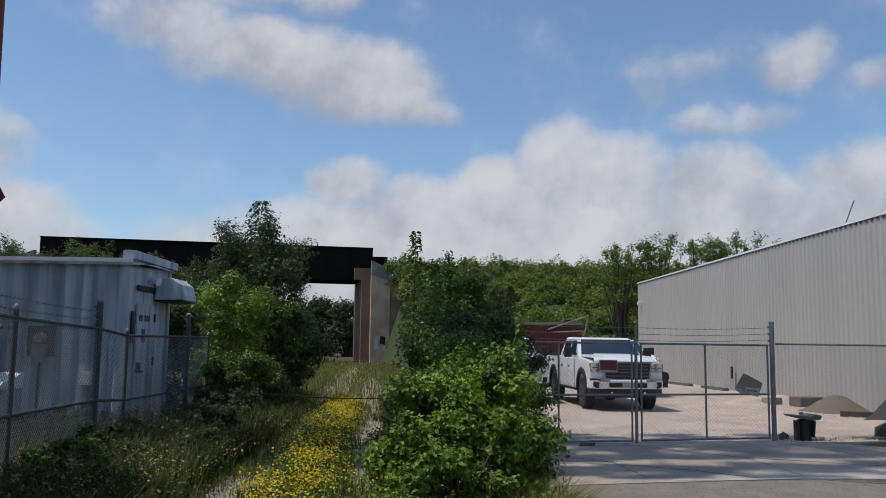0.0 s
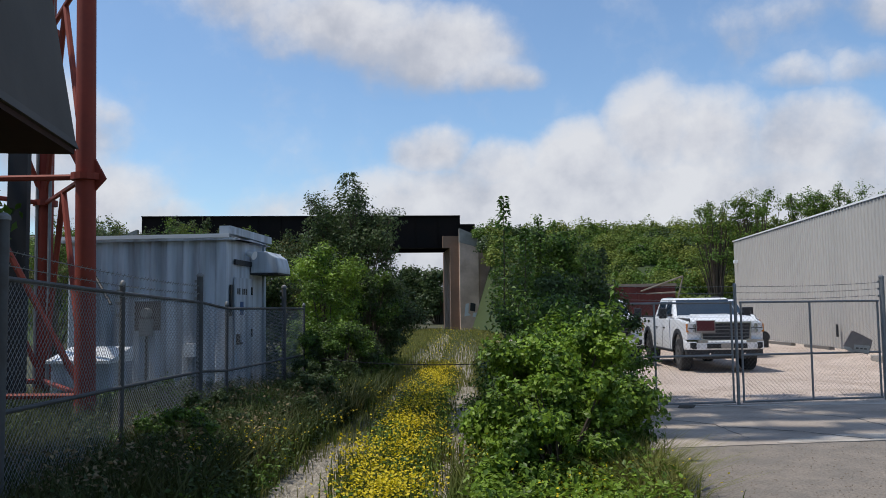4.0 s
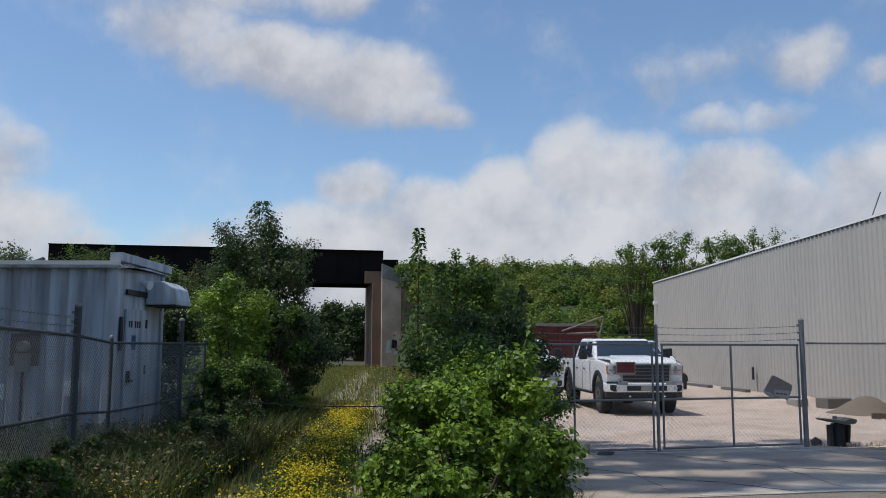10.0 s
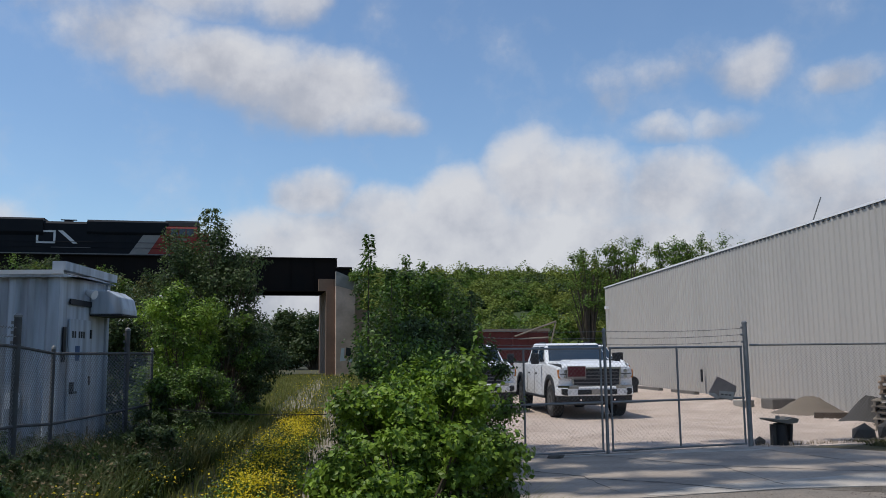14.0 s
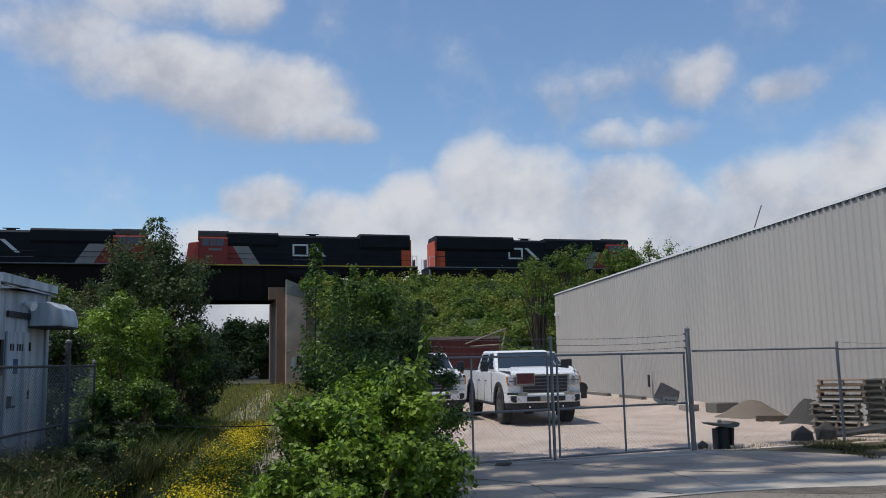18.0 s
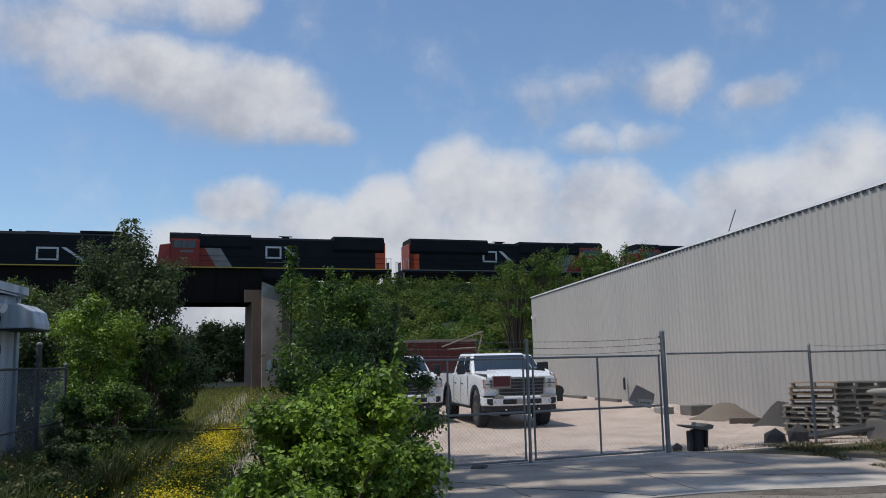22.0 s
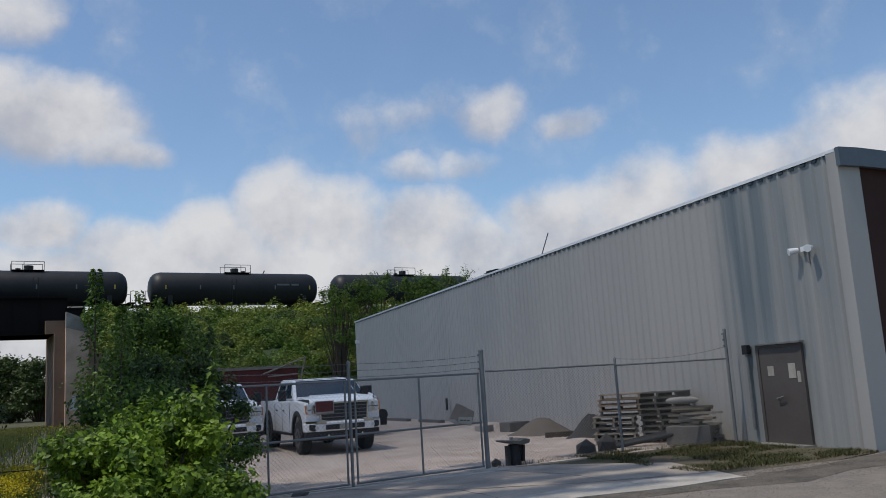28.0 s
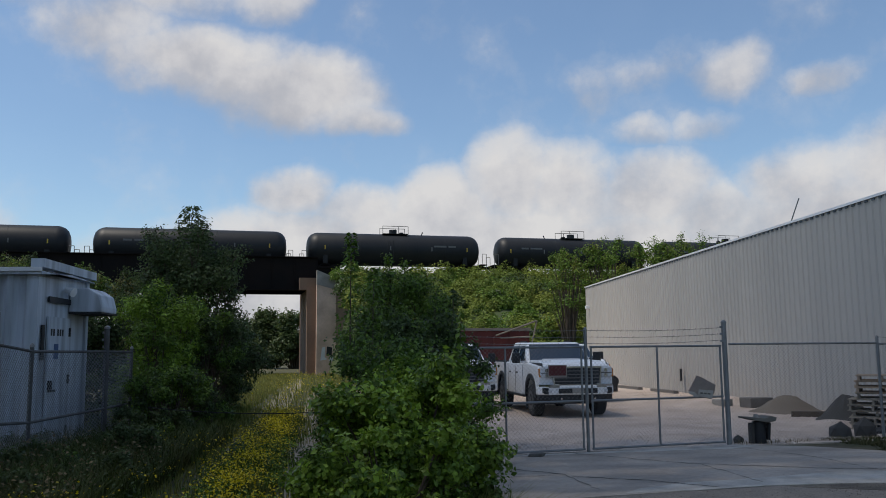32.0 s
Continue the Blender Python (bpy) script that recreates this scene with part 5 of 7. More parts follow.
# ---- railway vehicles ----
def bogie(parent, x, wheels=3, base=1.7):
    b = part("bogie", Mesh().box((x - base * (wheels - 1) / 2 - 0.5, -1.15, 0.45), (x + base * (wheels - 1) / 2 + 0.5, -0.95, 0.85)).box((x - base * (wheels - 1) / 2 - 0.5, 0.95, 0.45), (x + base * (wheels - 1) / 2 + 0.5, 1.15, 0.85)).box((x - 0.4, -1.15, 0.5), (x + 0.4, 1.15, 1.0)), M["girder"], parent, "dark bogie frame")
    for k in range(wheels):
        xx = x + (k - (wheels - 1) / 2) * base
        part("wheelset", Mesh().tube((xx, -0.82, 0.5), (xx, -0.68, 0.5), 0.5, n=22).tube((xx, 0.68, 0.5), (xx, 0.82, 0.5), 0.5, n=22).tube((xx, -0.7, 0.5), (xx, 0.7, 0.5), 0.09), M["girder"], b, "steel wheelset")


def coupler(parent, x, sx):
    part("coupler", Mesh().box((min(x, x + sx * 0.75), -0.12, 0.75), (max(x, x + sx * 0.75), 0.12, 1.0)), M["girder"], parent)


def locomotive(label, ln=22.3, style="wide"):
    v = empty("locomotive", track_pose(0), label, "locomotive", "locomotives")
    e = (22.3 if style == "wide" else ln) / 2 - 0.55
    small = style == "small"
    part("frame", Mesh().box((-e, -1.5, 1.35), (e, 1.5, 1.62)), M["loco_black"], v)
    for s in (-1, 1):
        part("sill_stripe", Mesh().box((-e, s * 1.503 - 0.003, 1.54), (e, s * 1.503 + 0.003, 1.63)), M["yellow" if style != "wide" else "loco_dull"], v, "thin sill stripe")
        for z in (2.15, 2.6):
            part("handrail", Mesh().tube((-e + 0.6, s * 1.46, z), (e - (3.9 if not small else 3.0), s * 1.46, z), 0.018, n=5), M["loco_black"], v)
    for s in (-1, 1):
        part("side_equipment", Mesh().box((-e + 0.5, s * 1.3 - 0.06, 0.75), (e - 0.5, s * 1.3 + 0.06, 1.36)), M["girder"], v)
    part("fuel_tank", Mesh().prism([(-1.3, 0.45), (-1.4, 0.9), (-1.4, 1.35), (1.4, 1.35), (1.4, 0.9), (1.3, 0.45)], "x", -3.2, 3.2), M["loco_black"], v)
    for x in (-ln * 0.315, ln * 0.315):
        bogie(v, x, 2 if small else 3, 2.4 if small else 1.85)
    for s in (-1, 1):
        coupler(v, s * e, s)
        part("pilot", Mesh().box((min(s * e, s * (e - 0.12)), -1.4, 0.35), (max(s * e, s * (e - 0.12)), 1.4, 1.4)), M["loco_black"], v)
        for y in (-1.42, 1.42):
            part("step_rail", Mesh().tube((s * (e - 0.05), y, 0.5), (s * (e - 0.05), y, 2.65), 0.03, n=6).tube((s * (e - 0.5), y, 1.5), (s * (e - 0.5), y, 2.65), 0.03, n=6).tube((s * (e - 0.5), y, 2.6), (s * (e - 0.05), y, 2.6), 0.025, n=6), M["loco_white"], v, "pale step handrail")
        part("snow_plate", Mesh().box((s * (e + 0.02) - 0.02, -0.45, 1.62), (s * (e + 0.02) + 0.02, 0.45, 2.4)), M["loco_dull"], v)
    if not small:
        # long hood with stepped roof, flared radiator at the rear
        part("hood", Mesh().prism([(-1.3, 1.62), (-1.3, 4.15), (-1.05, 4.36), (1.05, 4.36), (1.3, 4.15), (1.3, 1.62)], "x", -9.6, 6.7), M["loco_black"], v)
        part("radiator", Mesh().prism([(-1.3, 3.1), (-1.5, 3.4), (-1.5, 4.42), (-1.25, 4.6), (1.25, 4.6), (1.5, 4.42), (1.5, 3.4), (1.3, 3.1)], "x", -9.9, -2.6 if style == "wide" else -5.2), M["loco_black"], v)
        part("blower_housing", Mesh().prism([(-1.35, 3.3), (-1.45, 3.5), (-1.45, 4.35), (-1.2, 4.54), (1.2, 4.54), (1.45, 4.35), (1.45, 3.5), (1.35, 3.3)], "x", 0.6 if style == "wide" else 2.2, 6.7), M["loco_black"], v)
        for x in ((-8.2, -6.3, -4.2) if style == "wide" else (-9.0, -7.6, -6.2)):
            part("roof_fan", Mesh().tube((x, 0, 4.58), (x, 0, 4.7), 0.65, n=18), M["loco_black"], v)
        part("exhaust", Mesh().box((-1.3, -0.3, 4.34), (-0.7, 0.3, 4.62)).box((-1.6, -0.12, 4.62), (-0.4, 0.12, 4.68)), M["loco_black"], v)
        part("cab", Mesh().prism([(-1.5, 1.62), (-1.5, 3.9), (-1.25, 4.45), (-0.9, 4.62), (0.9, 4.62), (1.25, 4.45), (1.5, 3.9), (1.5, 1.62)], "x", 6.6, 9.0), M["loco_red"], v, "red cab")
        part("cab_roof", Mesh().prism([(-1.44, 4.1), (-1.27, 4.47), (-0.92, 4.66), (0.92, 4.66), (1.27, 4.47), (1.44, 4.1)], "x", 6.5, 9.1), M["loco_black"], v)
        part("nose", Mesh().add([(9.0, -1.45, 1.62), (10.15, -1.2, 1.62), (10.15, 1.2, 1.62), (9.0, 1.45, 1.62), (9.0, -1.4, 3.65), (9.9, -1.1, 3.55), (9.9, 1.1, 3.55), (9.0, 1.4, 3.65)],
                                [(0, 3, 2, 1), (4, 5, 6, 7), (0, 1, 5, 4), (1, 2, 6, 5), (2, 3, 7, 6), (3, 0, 4, 7)]), M["loco_red"], v, "red nose", bevel=0.08)
        for y in (-1.15, 0.1):
            part("front_window", Mesh().box((8.99, y, 3.72), (9.02, y + 1.05, 4.3)), M["glass"], v)
        part("horn", Mesh().box((7.3, -0.2, 4.64), (7.9, 0.2, 4.78)), M["loco_black"], v)
        part("rear_end", Mesh().box((-10.05, -1.32, 1.62), (-9.6, 1.32, 4.1)), M["loco_orange"], v, "orange-red rear end")
        for s in (-1, 1):
            y = s * 1.303
            part("grey_flash", Mesh().prism([(3.8, 1.64), (5.2, 1.64), (6.6, 4.05), (5.3, 4.05)], "y", min(y, y + s * 0.012), max(y, y + s * 0.012)), M["loco_grey"], v, "slanted grey flash")
            part("red_flash", Mesh().prism([(5.2, 1.64), (6.62, 1.64), (6.62, 4.05), (6.6, 4.05)], "y", min(y, y + s * 0.012), max(y, y + s * 0.012)), M["loco_red"], v, "red flash behind the cab")
            part("side_window", Mesh().box((6.95, s * 1.49 - 0.02, 3.25), (8.75, s * 1.49 + 0.02, 3.88)), M["glass"], v)
            for x in (7.55, 8.1):
                part("window_frame", Mesh().box((x, s * 1.5 - 0.02, 3.18), (x + 0.07, s * 1.5 + 0.025, 3.84)), M["loco_red"], v)
            part("number_bar", Mesh().box((7.1, s * 1.503 - 0.004, 2.85), (8.2, s * 1.503 + 0.004, 3.05)), M["loco_dull"], v, "faded number bar")
            part("end_panel", Mesh().box((-9.99, s * 1.31 - 0.01, 1.64), (-9.1, s * 1.31 + 0.012, 3.9)), M["loco_orange"], v, "orange-red end panel")
            emblem(v, -3.1 if style == "wide" else -2.1, s * 1.31, s, 3.05, 2.45)
            part("lettering_bar", Mesh().box((-2.0, s * 1.31 - 0.004, 2.1), (0.9, s * 1.31 + 0.006, 2.17)), M["loco_dull"], v, "small unreadable lettering bar")
    else:
        part("hood", Mesh().prism([(-1.05, 1.62), (-1.05, 4.2), (-0.8, 4.45), (0.8, 4.45), (1.05, 4.2), (1.05, 1.62)], "x", -7.5, 4.0), M["loco_black"], v)
        part("fan_hatch", Mesh().box((-6.9, -0.9, 4.4), (-3.4, 0.9, 4.62)), M["loco_black"], v, bevel=0.03)
        part("exhaust_hatch", Mesh().box((-1.0, -0.6, 4.4), (0.8, 0.6, 4.55)), M["loco_black"], v, bevel=0.03)
        part("cab", Mesh().prism([(-1.5, 1.62), (-1.5, 4.1), (-1.0, 4.65), (1.0, 4.65), (1.5, 4.1), (1.5, 1.62)], "x", 3.9, 6.0), M["loco_black"], v, "black cab")
        part("nose", Mesh().box((6.0, -1.1, 1.62), (7.7, 1.1, 3.35)), M["loco_red"], v, "low red nose", bevel=0.1)
        for y in (-1.2, 0.1):
            part("front_window", Mesh().box((5.99, y, 3.45), (6.02, y + 1.1, 4.2)), M["glass"], v)
        for s in (-1, 1):
            part("side_window", Mesh().box((4.3, s * 1.49 - 0.02, 3.2), (5.6, s * 1.49 + 0.02, 3.95)), M["glass"], v)
            part("red_cab_front", Mesh().box((5.6, s * 1.502 - 0.004, 1.64), (5.99, s * 1.502 + 0.006, 4.05)), M["loco_red"], v)
            part("number_bar", Mesh().box((4.3, s * 1.503 - 0.004, 2.85), (5.3, s * 1.503 + 0.004, 3.02)), M["loco_dull"], v, "faded number bar")
            emblem(v, -3.9, s * 1.06, s, 3.8, 2.05)
    if style == "wide":
        for c in v.children:
            if c.type == "MESH" and not c.children:
                for p in c.data.vertices:
                    p.co.x *= ln / 22.3
    for x in (-ln * 0.2, ln * 0.12):
        part("antenna_dome", Mesh().tube((x, 0, 4.3), (x, 0, 4.72 if small else 4.5), 0.12, n=10), M["loco_black"], v)
    return v


def emblem(v, x, y, s, w, z):
    """A pale open frame and a slanted band on a locomotive's side."""
    h, t = 1.1, 0.16
    lo, hi = min(y, y + s * 0.012), max(y, y + s * 0.012)
    k = w / 3.05
    a = 1.25 * k
    flip = s < 0
    def X(q):
        return x + q if flip else x + w - q
    def bar(q0, q1, z0, z1):
        part("emblem_bar", Mesh().box((min(X(q0), X(q1)), lo, z + z0), (max(X(q0), X(q1)), hi, z + z1)), M["loco_white"], v, "pale emblem bar")
    bar(0, t, 0, h)
    bar(t, a, h - t, h)
    bar(t, a, 0, t)
    bar(a, a + t, 0, h)
    part("emblem_band", Mesh().prism([(X(a + 0.32), z + h), (X(a + 0.32 + t * 2.2), z + h), (X(w), z), (X(w - t * 2.2), z)], "y", lo, hi), M["loco_white"], v, "slanted pale emblem band")


def tank_car(ln=17.4):
    v = empty("tank_car", track_pose(0), "black railway tank car with a railed walkway on top", "tank car", "tank cars")
    h = ln / 2 - 0.9
    prof = [(0, 0.25), (0.004, 0.75), (0.012, 1.08), (0.026, 1.31), (0.044, 1.45), (0.06, 1.5)]
    prof += [(1 - s, r) for s, r in reversed(prof)]
    tank = part("tank", Mesh().lathe((-h, 0, 2.42), (h, 0, 2.42), prof, 40), M["tank"], v, "black tank shell", smooth=True)
    for x in (-4.6, -2.0, 0.9, 3.4):
        part("weld_band", Mesh().lathe((x, 0, 2.42), (x + 0.05, 0, 2.42), [(0, 1.495), (0.3, 1.507), (0.7, 1.507), (1, 1.495)], 40), M["tank"], tank, smooth=True)
    for s in (-1, 1):
        for x in (-6.7, -3.3, 0.6, 3.6, 6.6):
            part("marker_bar", Mesh().box((x - 0.05, s * 1.5 - 0.01, 2.25), (x + 0.05, s * 1.5 + 0.012, 2.62)), M["yellow" if abs(x) > 6 else "loco_dull"], tank, "small reflective marker")
        part("lettering_bar", Mesh().prism([(-5.6, 2.62), (-5.6, 2.78), (-4.9, 2.78), (-4.9, 2.62)], "y", min(s * 1.47, s * 1.5), max(s * 1.47, s * 1.5)), M["loco_dull"], tank, "faded lettering bar")
        part("lettering_bar", Mesh().prism([(-4.7, 2.62), (-4.7, 2.78), (-3.5, 2.78), (-3.5, 2.62)], "y", min(s * 1.47, s * 1.5), max(s * 1.47, s * 1.5)), M["loco_dull"], tank, "faded lettering bar")
        part("walkway", Mesh().box((-1.2, s * 0.55 - 0.25, 3.88), (1.2, s * 0.55 + 0.25, 3.92)), M["tank"], v)
        for x in (-1.2, -0.3, 1.2):
            part("walkway_post", Mesh().tube((x, s * 0.78, 3.6), (x, s * 0.78, 4.62), 0.025, n=6), M["tank"], v)
        part("walkway_rail", Mesh().tube((-1.2, s * 0.78, 4.6), (1.2, s * 0.78, 4.6), 0.025, n=6), M["tank"], v)
        part("stub_sill", Mesh().box((min(s * (h - 2.6), s * (h + 0.5)), -0.35, 0.75), (max(s * (h - 2.6), s * (h + 0.5)), 0.35, 1.1)), M["girder"], v)
        part("saddle", Mesh().prism([(-1.3, 1.0), (-1.35, 2.0), (-0.9, 1.35), (0, 1.0), (0.9, 1.35), (1.35, 2.0), (1.3, 1.0)], "x", s * (h - 1.6) - 0.2, s * (h - 1.6) + 0.2), M["tank"], v)
        bogie(v, s * (h - 1.6), 2, 1.75)
        coupler(v, s * (h + 0.2), s)
        part("end_platform", Mesh().box((min(s * (h - 0.1), s * (h + 0.55)), -1.35, 1.05), (max(s * (h - 0.1), s * (h + 0.55)), 1.35, 1.12)), M["girder"], v)
        for y in (-1.3, 1.3):
            part("end_handrail", Mesh().tube((s * (h + 0.5), y, 0.5), (s * (h + 0.5), y, 2.1), 0.025, n=5).tube((s * (h + 0.1), y, 1.1), (s * (h + 0.1), y, 2.1), 0.025, n=5).tube((s * (h + 0.1), y, 2.1), (s * (h + 0.5), y, 2.1), 0.025, n=5), M["loco_dull"], v)
        part("ladder", Mesh().tube((0.35, s * 1.45, 1.0), (0.35, s * 1.5, 3.2), 0.02, n=5).tube((0.75, s * 1.45, 1.0), (0.75, s * 1.5, 3.2), 0.02, n=5), M["tank"], v)
    part("manway", Mesh().tube((0.1, 0, 3.85), (0.1, 0, 4.35), 0.36, n=18), M["tank"], v)
    part("valve_dome", Mesh().tube((-0.7, 0, 3.85), (-0.7, 0, 4.12), 0.2, n=14), M["tank"], v)
    part("vent_pipe", Mesh().tube((-2.6, 0.1, 3.9), (-2.75, 0.1, 4.2), 0.05, n=8), M["tank"], v)
    return v


MOVING = []
back_of = 0.0
ORDER = [("wide", False), ("long", True), ("wide", False), ("long", True), ("small", True)]
BLURB = {"wide": "black and red diesel locomotive with a grey flash", "long": "black locomotive with a red cab and grey flash", "small": "shorter black locomotive with a low red nose"}
for style, turned in ORDER:
    ln = {"small": 17.0, "long": 22.3, "wide": 23.8}[style]
    MOVING.append((locomotive(BLURB[style], ln, style), back_of + ln / 2, turned))
    back_of += ln
models = {}
for k in range(9):
    ln = 17.4 if k < 4 else 18.1
    if ln not in models:
        models[ln] = v = tank_car(ln)
    else:
        v = copy_thing(models[ln], track_pose(0))
    MOVING.append((v, back_of + ln / 2, k % 3 == 1))
    back_of += ln
TRAIN_ROWS = [(0, -167.0), (13, -21.0), (15.5, 8.2), (16.5, 19.8), (19, 48.1), (20, 59.4), (21, 71.3), (22, 82.7), (23, 93.8), (24, 105.0), (25.5, 122.0), (28, 150.3), (28.5, 156.0), (29.5, 167.5), (30.5, 178.8), (32, 195.6)]

# ---- plants ----
def bank_height(x, y):
    """The height of the right-hand embankment at a place."""
    rel = Vector((x, y, 0)) - TRACK
    s, d = rel.dot(ALONG), rel.dot(ACROSS)
    return 8.35 * min(1.0, max(0.0, (26 - abs(d)) / 21.5)) if s > 1.6 or s < -31 else 0.0


def shrub(name, x, y, rx, ry, h, n, leaf, size, seed, label, category="bush", z=0.0, lobes=16, low=0.12, spires=0, tone2="", wide=0.55, trunk=0.03, group="", core=0.55, sprigs=3, full=0.10):
    """A many-stemmed shrub or tree: stems to each lobe of a crown of single leaves, with shoots that stand out of it."""
    rng = np.random.default_rng(seed)
    t = empty(name, pose(x, y, z), label, category, group)
    cs, rs = [], []
    ph = rng.uniform(0, 6.28, 4)
    for k in range(int(lobes * 2.4)):
        a, rr = rng.uniform(0, 2 * np.pi), np.sqrt(rng.uniform(0.12, 1.0))
        zz = low + (0.93 - low) * rng.uniform(0, 1) ** 0.85
        taper = np.sqrt(max(full, 1 - ((zz - 0.38) / 0.70) ** 2)) if zz > 0.38 else 0.86 + 0.14 * zz / 0.38
        taper *= 1 + 0.16 * np.sin(2 * a + ph[0] + 5 * zz) + 0.10 * np.sin(3 * a + ph[1] - 7 * zz)
        cs.append((rx * 0.84 * rr * taper * np.cos(a), ry * 0.84 * rr * taper * np.sin(a), h * zz * (1 + 0.05 * np.sin(3 * a + ph[2]))))
        rs.append(min(rx, h * 0.5) * rng.uniform(0.10, 0.30) * (0.65 + 0.35 * min(1, taper)))
    for k in range(spires):
        a = rng.uniform(0, 2 * np.pi)
        px, py = rx * 0.45 * np.cos(a), ry * 0.45 * np.sin(a)
        for q in range(4):
            cs.append((px, py, h * (0.84 + 0.09 * q)))
            rs.append(min(rx, h * 0.5) * (0.2 - 0.045 * q))
    cs, rs = np.array(cs), np.array(rs)
    stems, shoots, owner, faced = Mesh(), [], [], []
    for i, (c, r) in enumerate(zip(cs, rs)):
        base = Vector((c[0] * 0.18, c[1] * 0.18, -0.05))
        knee = Vector((c[0] * 0.5, c[1] * 0.5, c[2] * 0.55))
        w = trunk * (0.4 + 0.6 * rng.uniform())
        stems.tube(base, knee, w, w * 0.6, 6, False).tube(knee, Vector(c), w * 0.6, w * 0.25, 5, False)
        out = np.array([c[0] / rx, c[1] / ry, (c[2] - 0.35 * h) / (0.5 * h)])
        for q in range(sprigs):
            d = out / (np.linalg.norm(out) + 1e-6) + rng.normal(0, 0.55, 3) + np.array([0, 0, 0.35])
            d /= np.linalg.norm(d)
            far = r * rng.uniform(1.1, 1.75)
            tip = c + d * far
            stems.tube(Vector(c), Vector(tip), w * 0.22, w * 0.08, 4, False)
            m = 14
            s = rng.uniform(0.45, 1.0, m)
            shoots.append(c + d * far * s[:, None] + rng.normal(0, size * 0.75, (m, 3)))
            owner += [i] * m
            faced.append(np.tile(d * 0.6 + np.array([0, 0, 0.6]), (m, 1)))
    tagged(part("trunk", stems, M["bark"], t, "thin brown branching stems"), kind="stuff")
    w = rs ** 2 * rng.uniform(0.35, 1.4, len(rs))
    which = rng.choice(len(cs), n, p=w / w.sum())
    d = rng.normal(0, 1, (n, 3))
    d /= np.linalg.norm(d, axis=1)[:, None]
    lump = 1 + 0.4 * np.sin(5 * d[:, 0] + which) * np.cos(4 * d[:, 1] + 2 * which) + 0.2 * np.sin(9 * d[:, 2] + 3 * which)
    rad = rs[which] * lump * (core * 0.6 + (1.3 - core * 0.6) * rng.uniform(0, 1, n) ** 0.6)
    d[:, 2] += 0.25
    pts = cs[which] + d * rad[:, None] * np.array([1.0, 1.0, 0.72])
    if shoots:
        pts, which = np.concatenate([pts] + shoots), np.concatenate([which, owner])
        d = np.concatenate([d + np.array([0, 0, 0.25])] + faced)
    ok = pts[:, 2] > 0.02 * h
    pts, which, d = pts[ok], which[ok].astype(int), d[ok]
    # tone2 leaves gather towards the top; leaf_light ones paint in sunlit tops
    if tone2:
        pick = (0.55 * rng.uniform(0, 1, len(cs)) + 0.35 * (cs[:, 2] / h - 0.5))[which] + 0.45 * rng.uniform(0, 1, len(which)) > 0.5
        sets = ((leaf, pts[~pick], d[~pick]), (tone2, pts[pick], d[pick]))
    else:
        sets = ((leaf, pts, d),)
    for k, (mat, p, q) in enumerate(sets):
        if len(p):
            c = new("crown", leaf_mesh("crown", p, size, M[mat], seed + k, wide=wide, up=q))
            c.parent = t
            tagged(c, kind="stuff")
    return t


def spire(name, x, y, h, n, leaf, size, seed, label, lean=0.0, r0=0.28, z=0.0):
    """A slim young tree."""
    rng = np.random.default_rng(seed)
    t = empty(name, pose(x, y, z), label, "sapling")
    part("trunk", Mesh().tube((0, 0, -0.05), (lean, 0, h * 0.97), 0.025, 0.006, 7), M["bark"], t)
    q = rng.uniform(0.25, 1.0, n)
    a = rng.uniform(0, 2 * np.pi, n)
    r = r0 * (1.05 - q) ** 0.6 * np.sqrt(rng.uniform(0.05, 1, n))
    pts = np.stack([lean * q + r * np.cos(a), r * np.sin(a), h * q], 1)
    c = new("crown", leaf_mesh("crown", pts, size, M[leaf], seed))
    c.parent = t
    tagged(c, kind="stuff")
    return t


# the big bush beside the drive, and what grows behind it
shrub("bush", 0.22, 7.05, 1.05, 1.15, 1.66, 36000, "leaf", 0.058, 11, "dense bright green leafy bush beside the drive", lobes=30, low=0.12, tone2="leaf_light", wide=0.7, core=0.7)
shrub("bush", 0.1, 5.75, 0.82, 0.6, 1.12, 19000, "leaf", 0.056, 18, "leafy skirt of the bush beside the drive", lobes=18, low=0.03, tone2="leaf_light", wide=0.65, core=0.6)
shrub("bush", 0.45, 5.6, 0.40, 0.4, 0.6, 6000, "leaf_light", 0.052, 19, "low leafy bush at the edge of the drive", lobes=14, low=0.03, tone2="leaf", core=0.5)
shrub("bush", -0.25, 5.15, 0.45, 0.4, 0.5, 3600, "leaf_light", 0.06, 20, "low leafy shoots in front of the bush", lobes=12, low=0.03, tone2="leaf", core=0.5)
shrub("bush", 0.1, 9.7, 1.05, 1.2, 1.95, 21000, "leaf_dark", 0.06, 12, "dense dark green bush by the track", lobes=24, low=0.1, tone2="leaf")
shrub("bush", 0.75, 11.3, 1.0, 0.75, 2.35, 19000, "leaf", 0.062, 13, "tall green bush against the gate", lobes=24, low=0.1, tone2="leaf_dark", spires=1)
shrub("small_tree", 0.55, 14.6, 1.2, 1.1, 3.1, 24000, "leaf_dark", 0.07, 14, "bushy small tree with dark green leaves", "tree", lobes=28, low=0.12, tone2="leaf", spires=2)
spire("sapling", -0.48, 12.6, 3.75, 700, "leaf", 0.075, 15, "slim young tree with a pointed top", 0.03, 0.42)
spire("sapling", -0.15, 12.9, 3.2, 420, "leaf", 0.075, 25, "slim young tree behind the bush", 0.08, 0.4)
spire("sapling", 1.1, 12.0, 2.75, 300, "leaf_dark", 0.07, 16, "thin upright shoot above the bush", 0.1, 0.22)
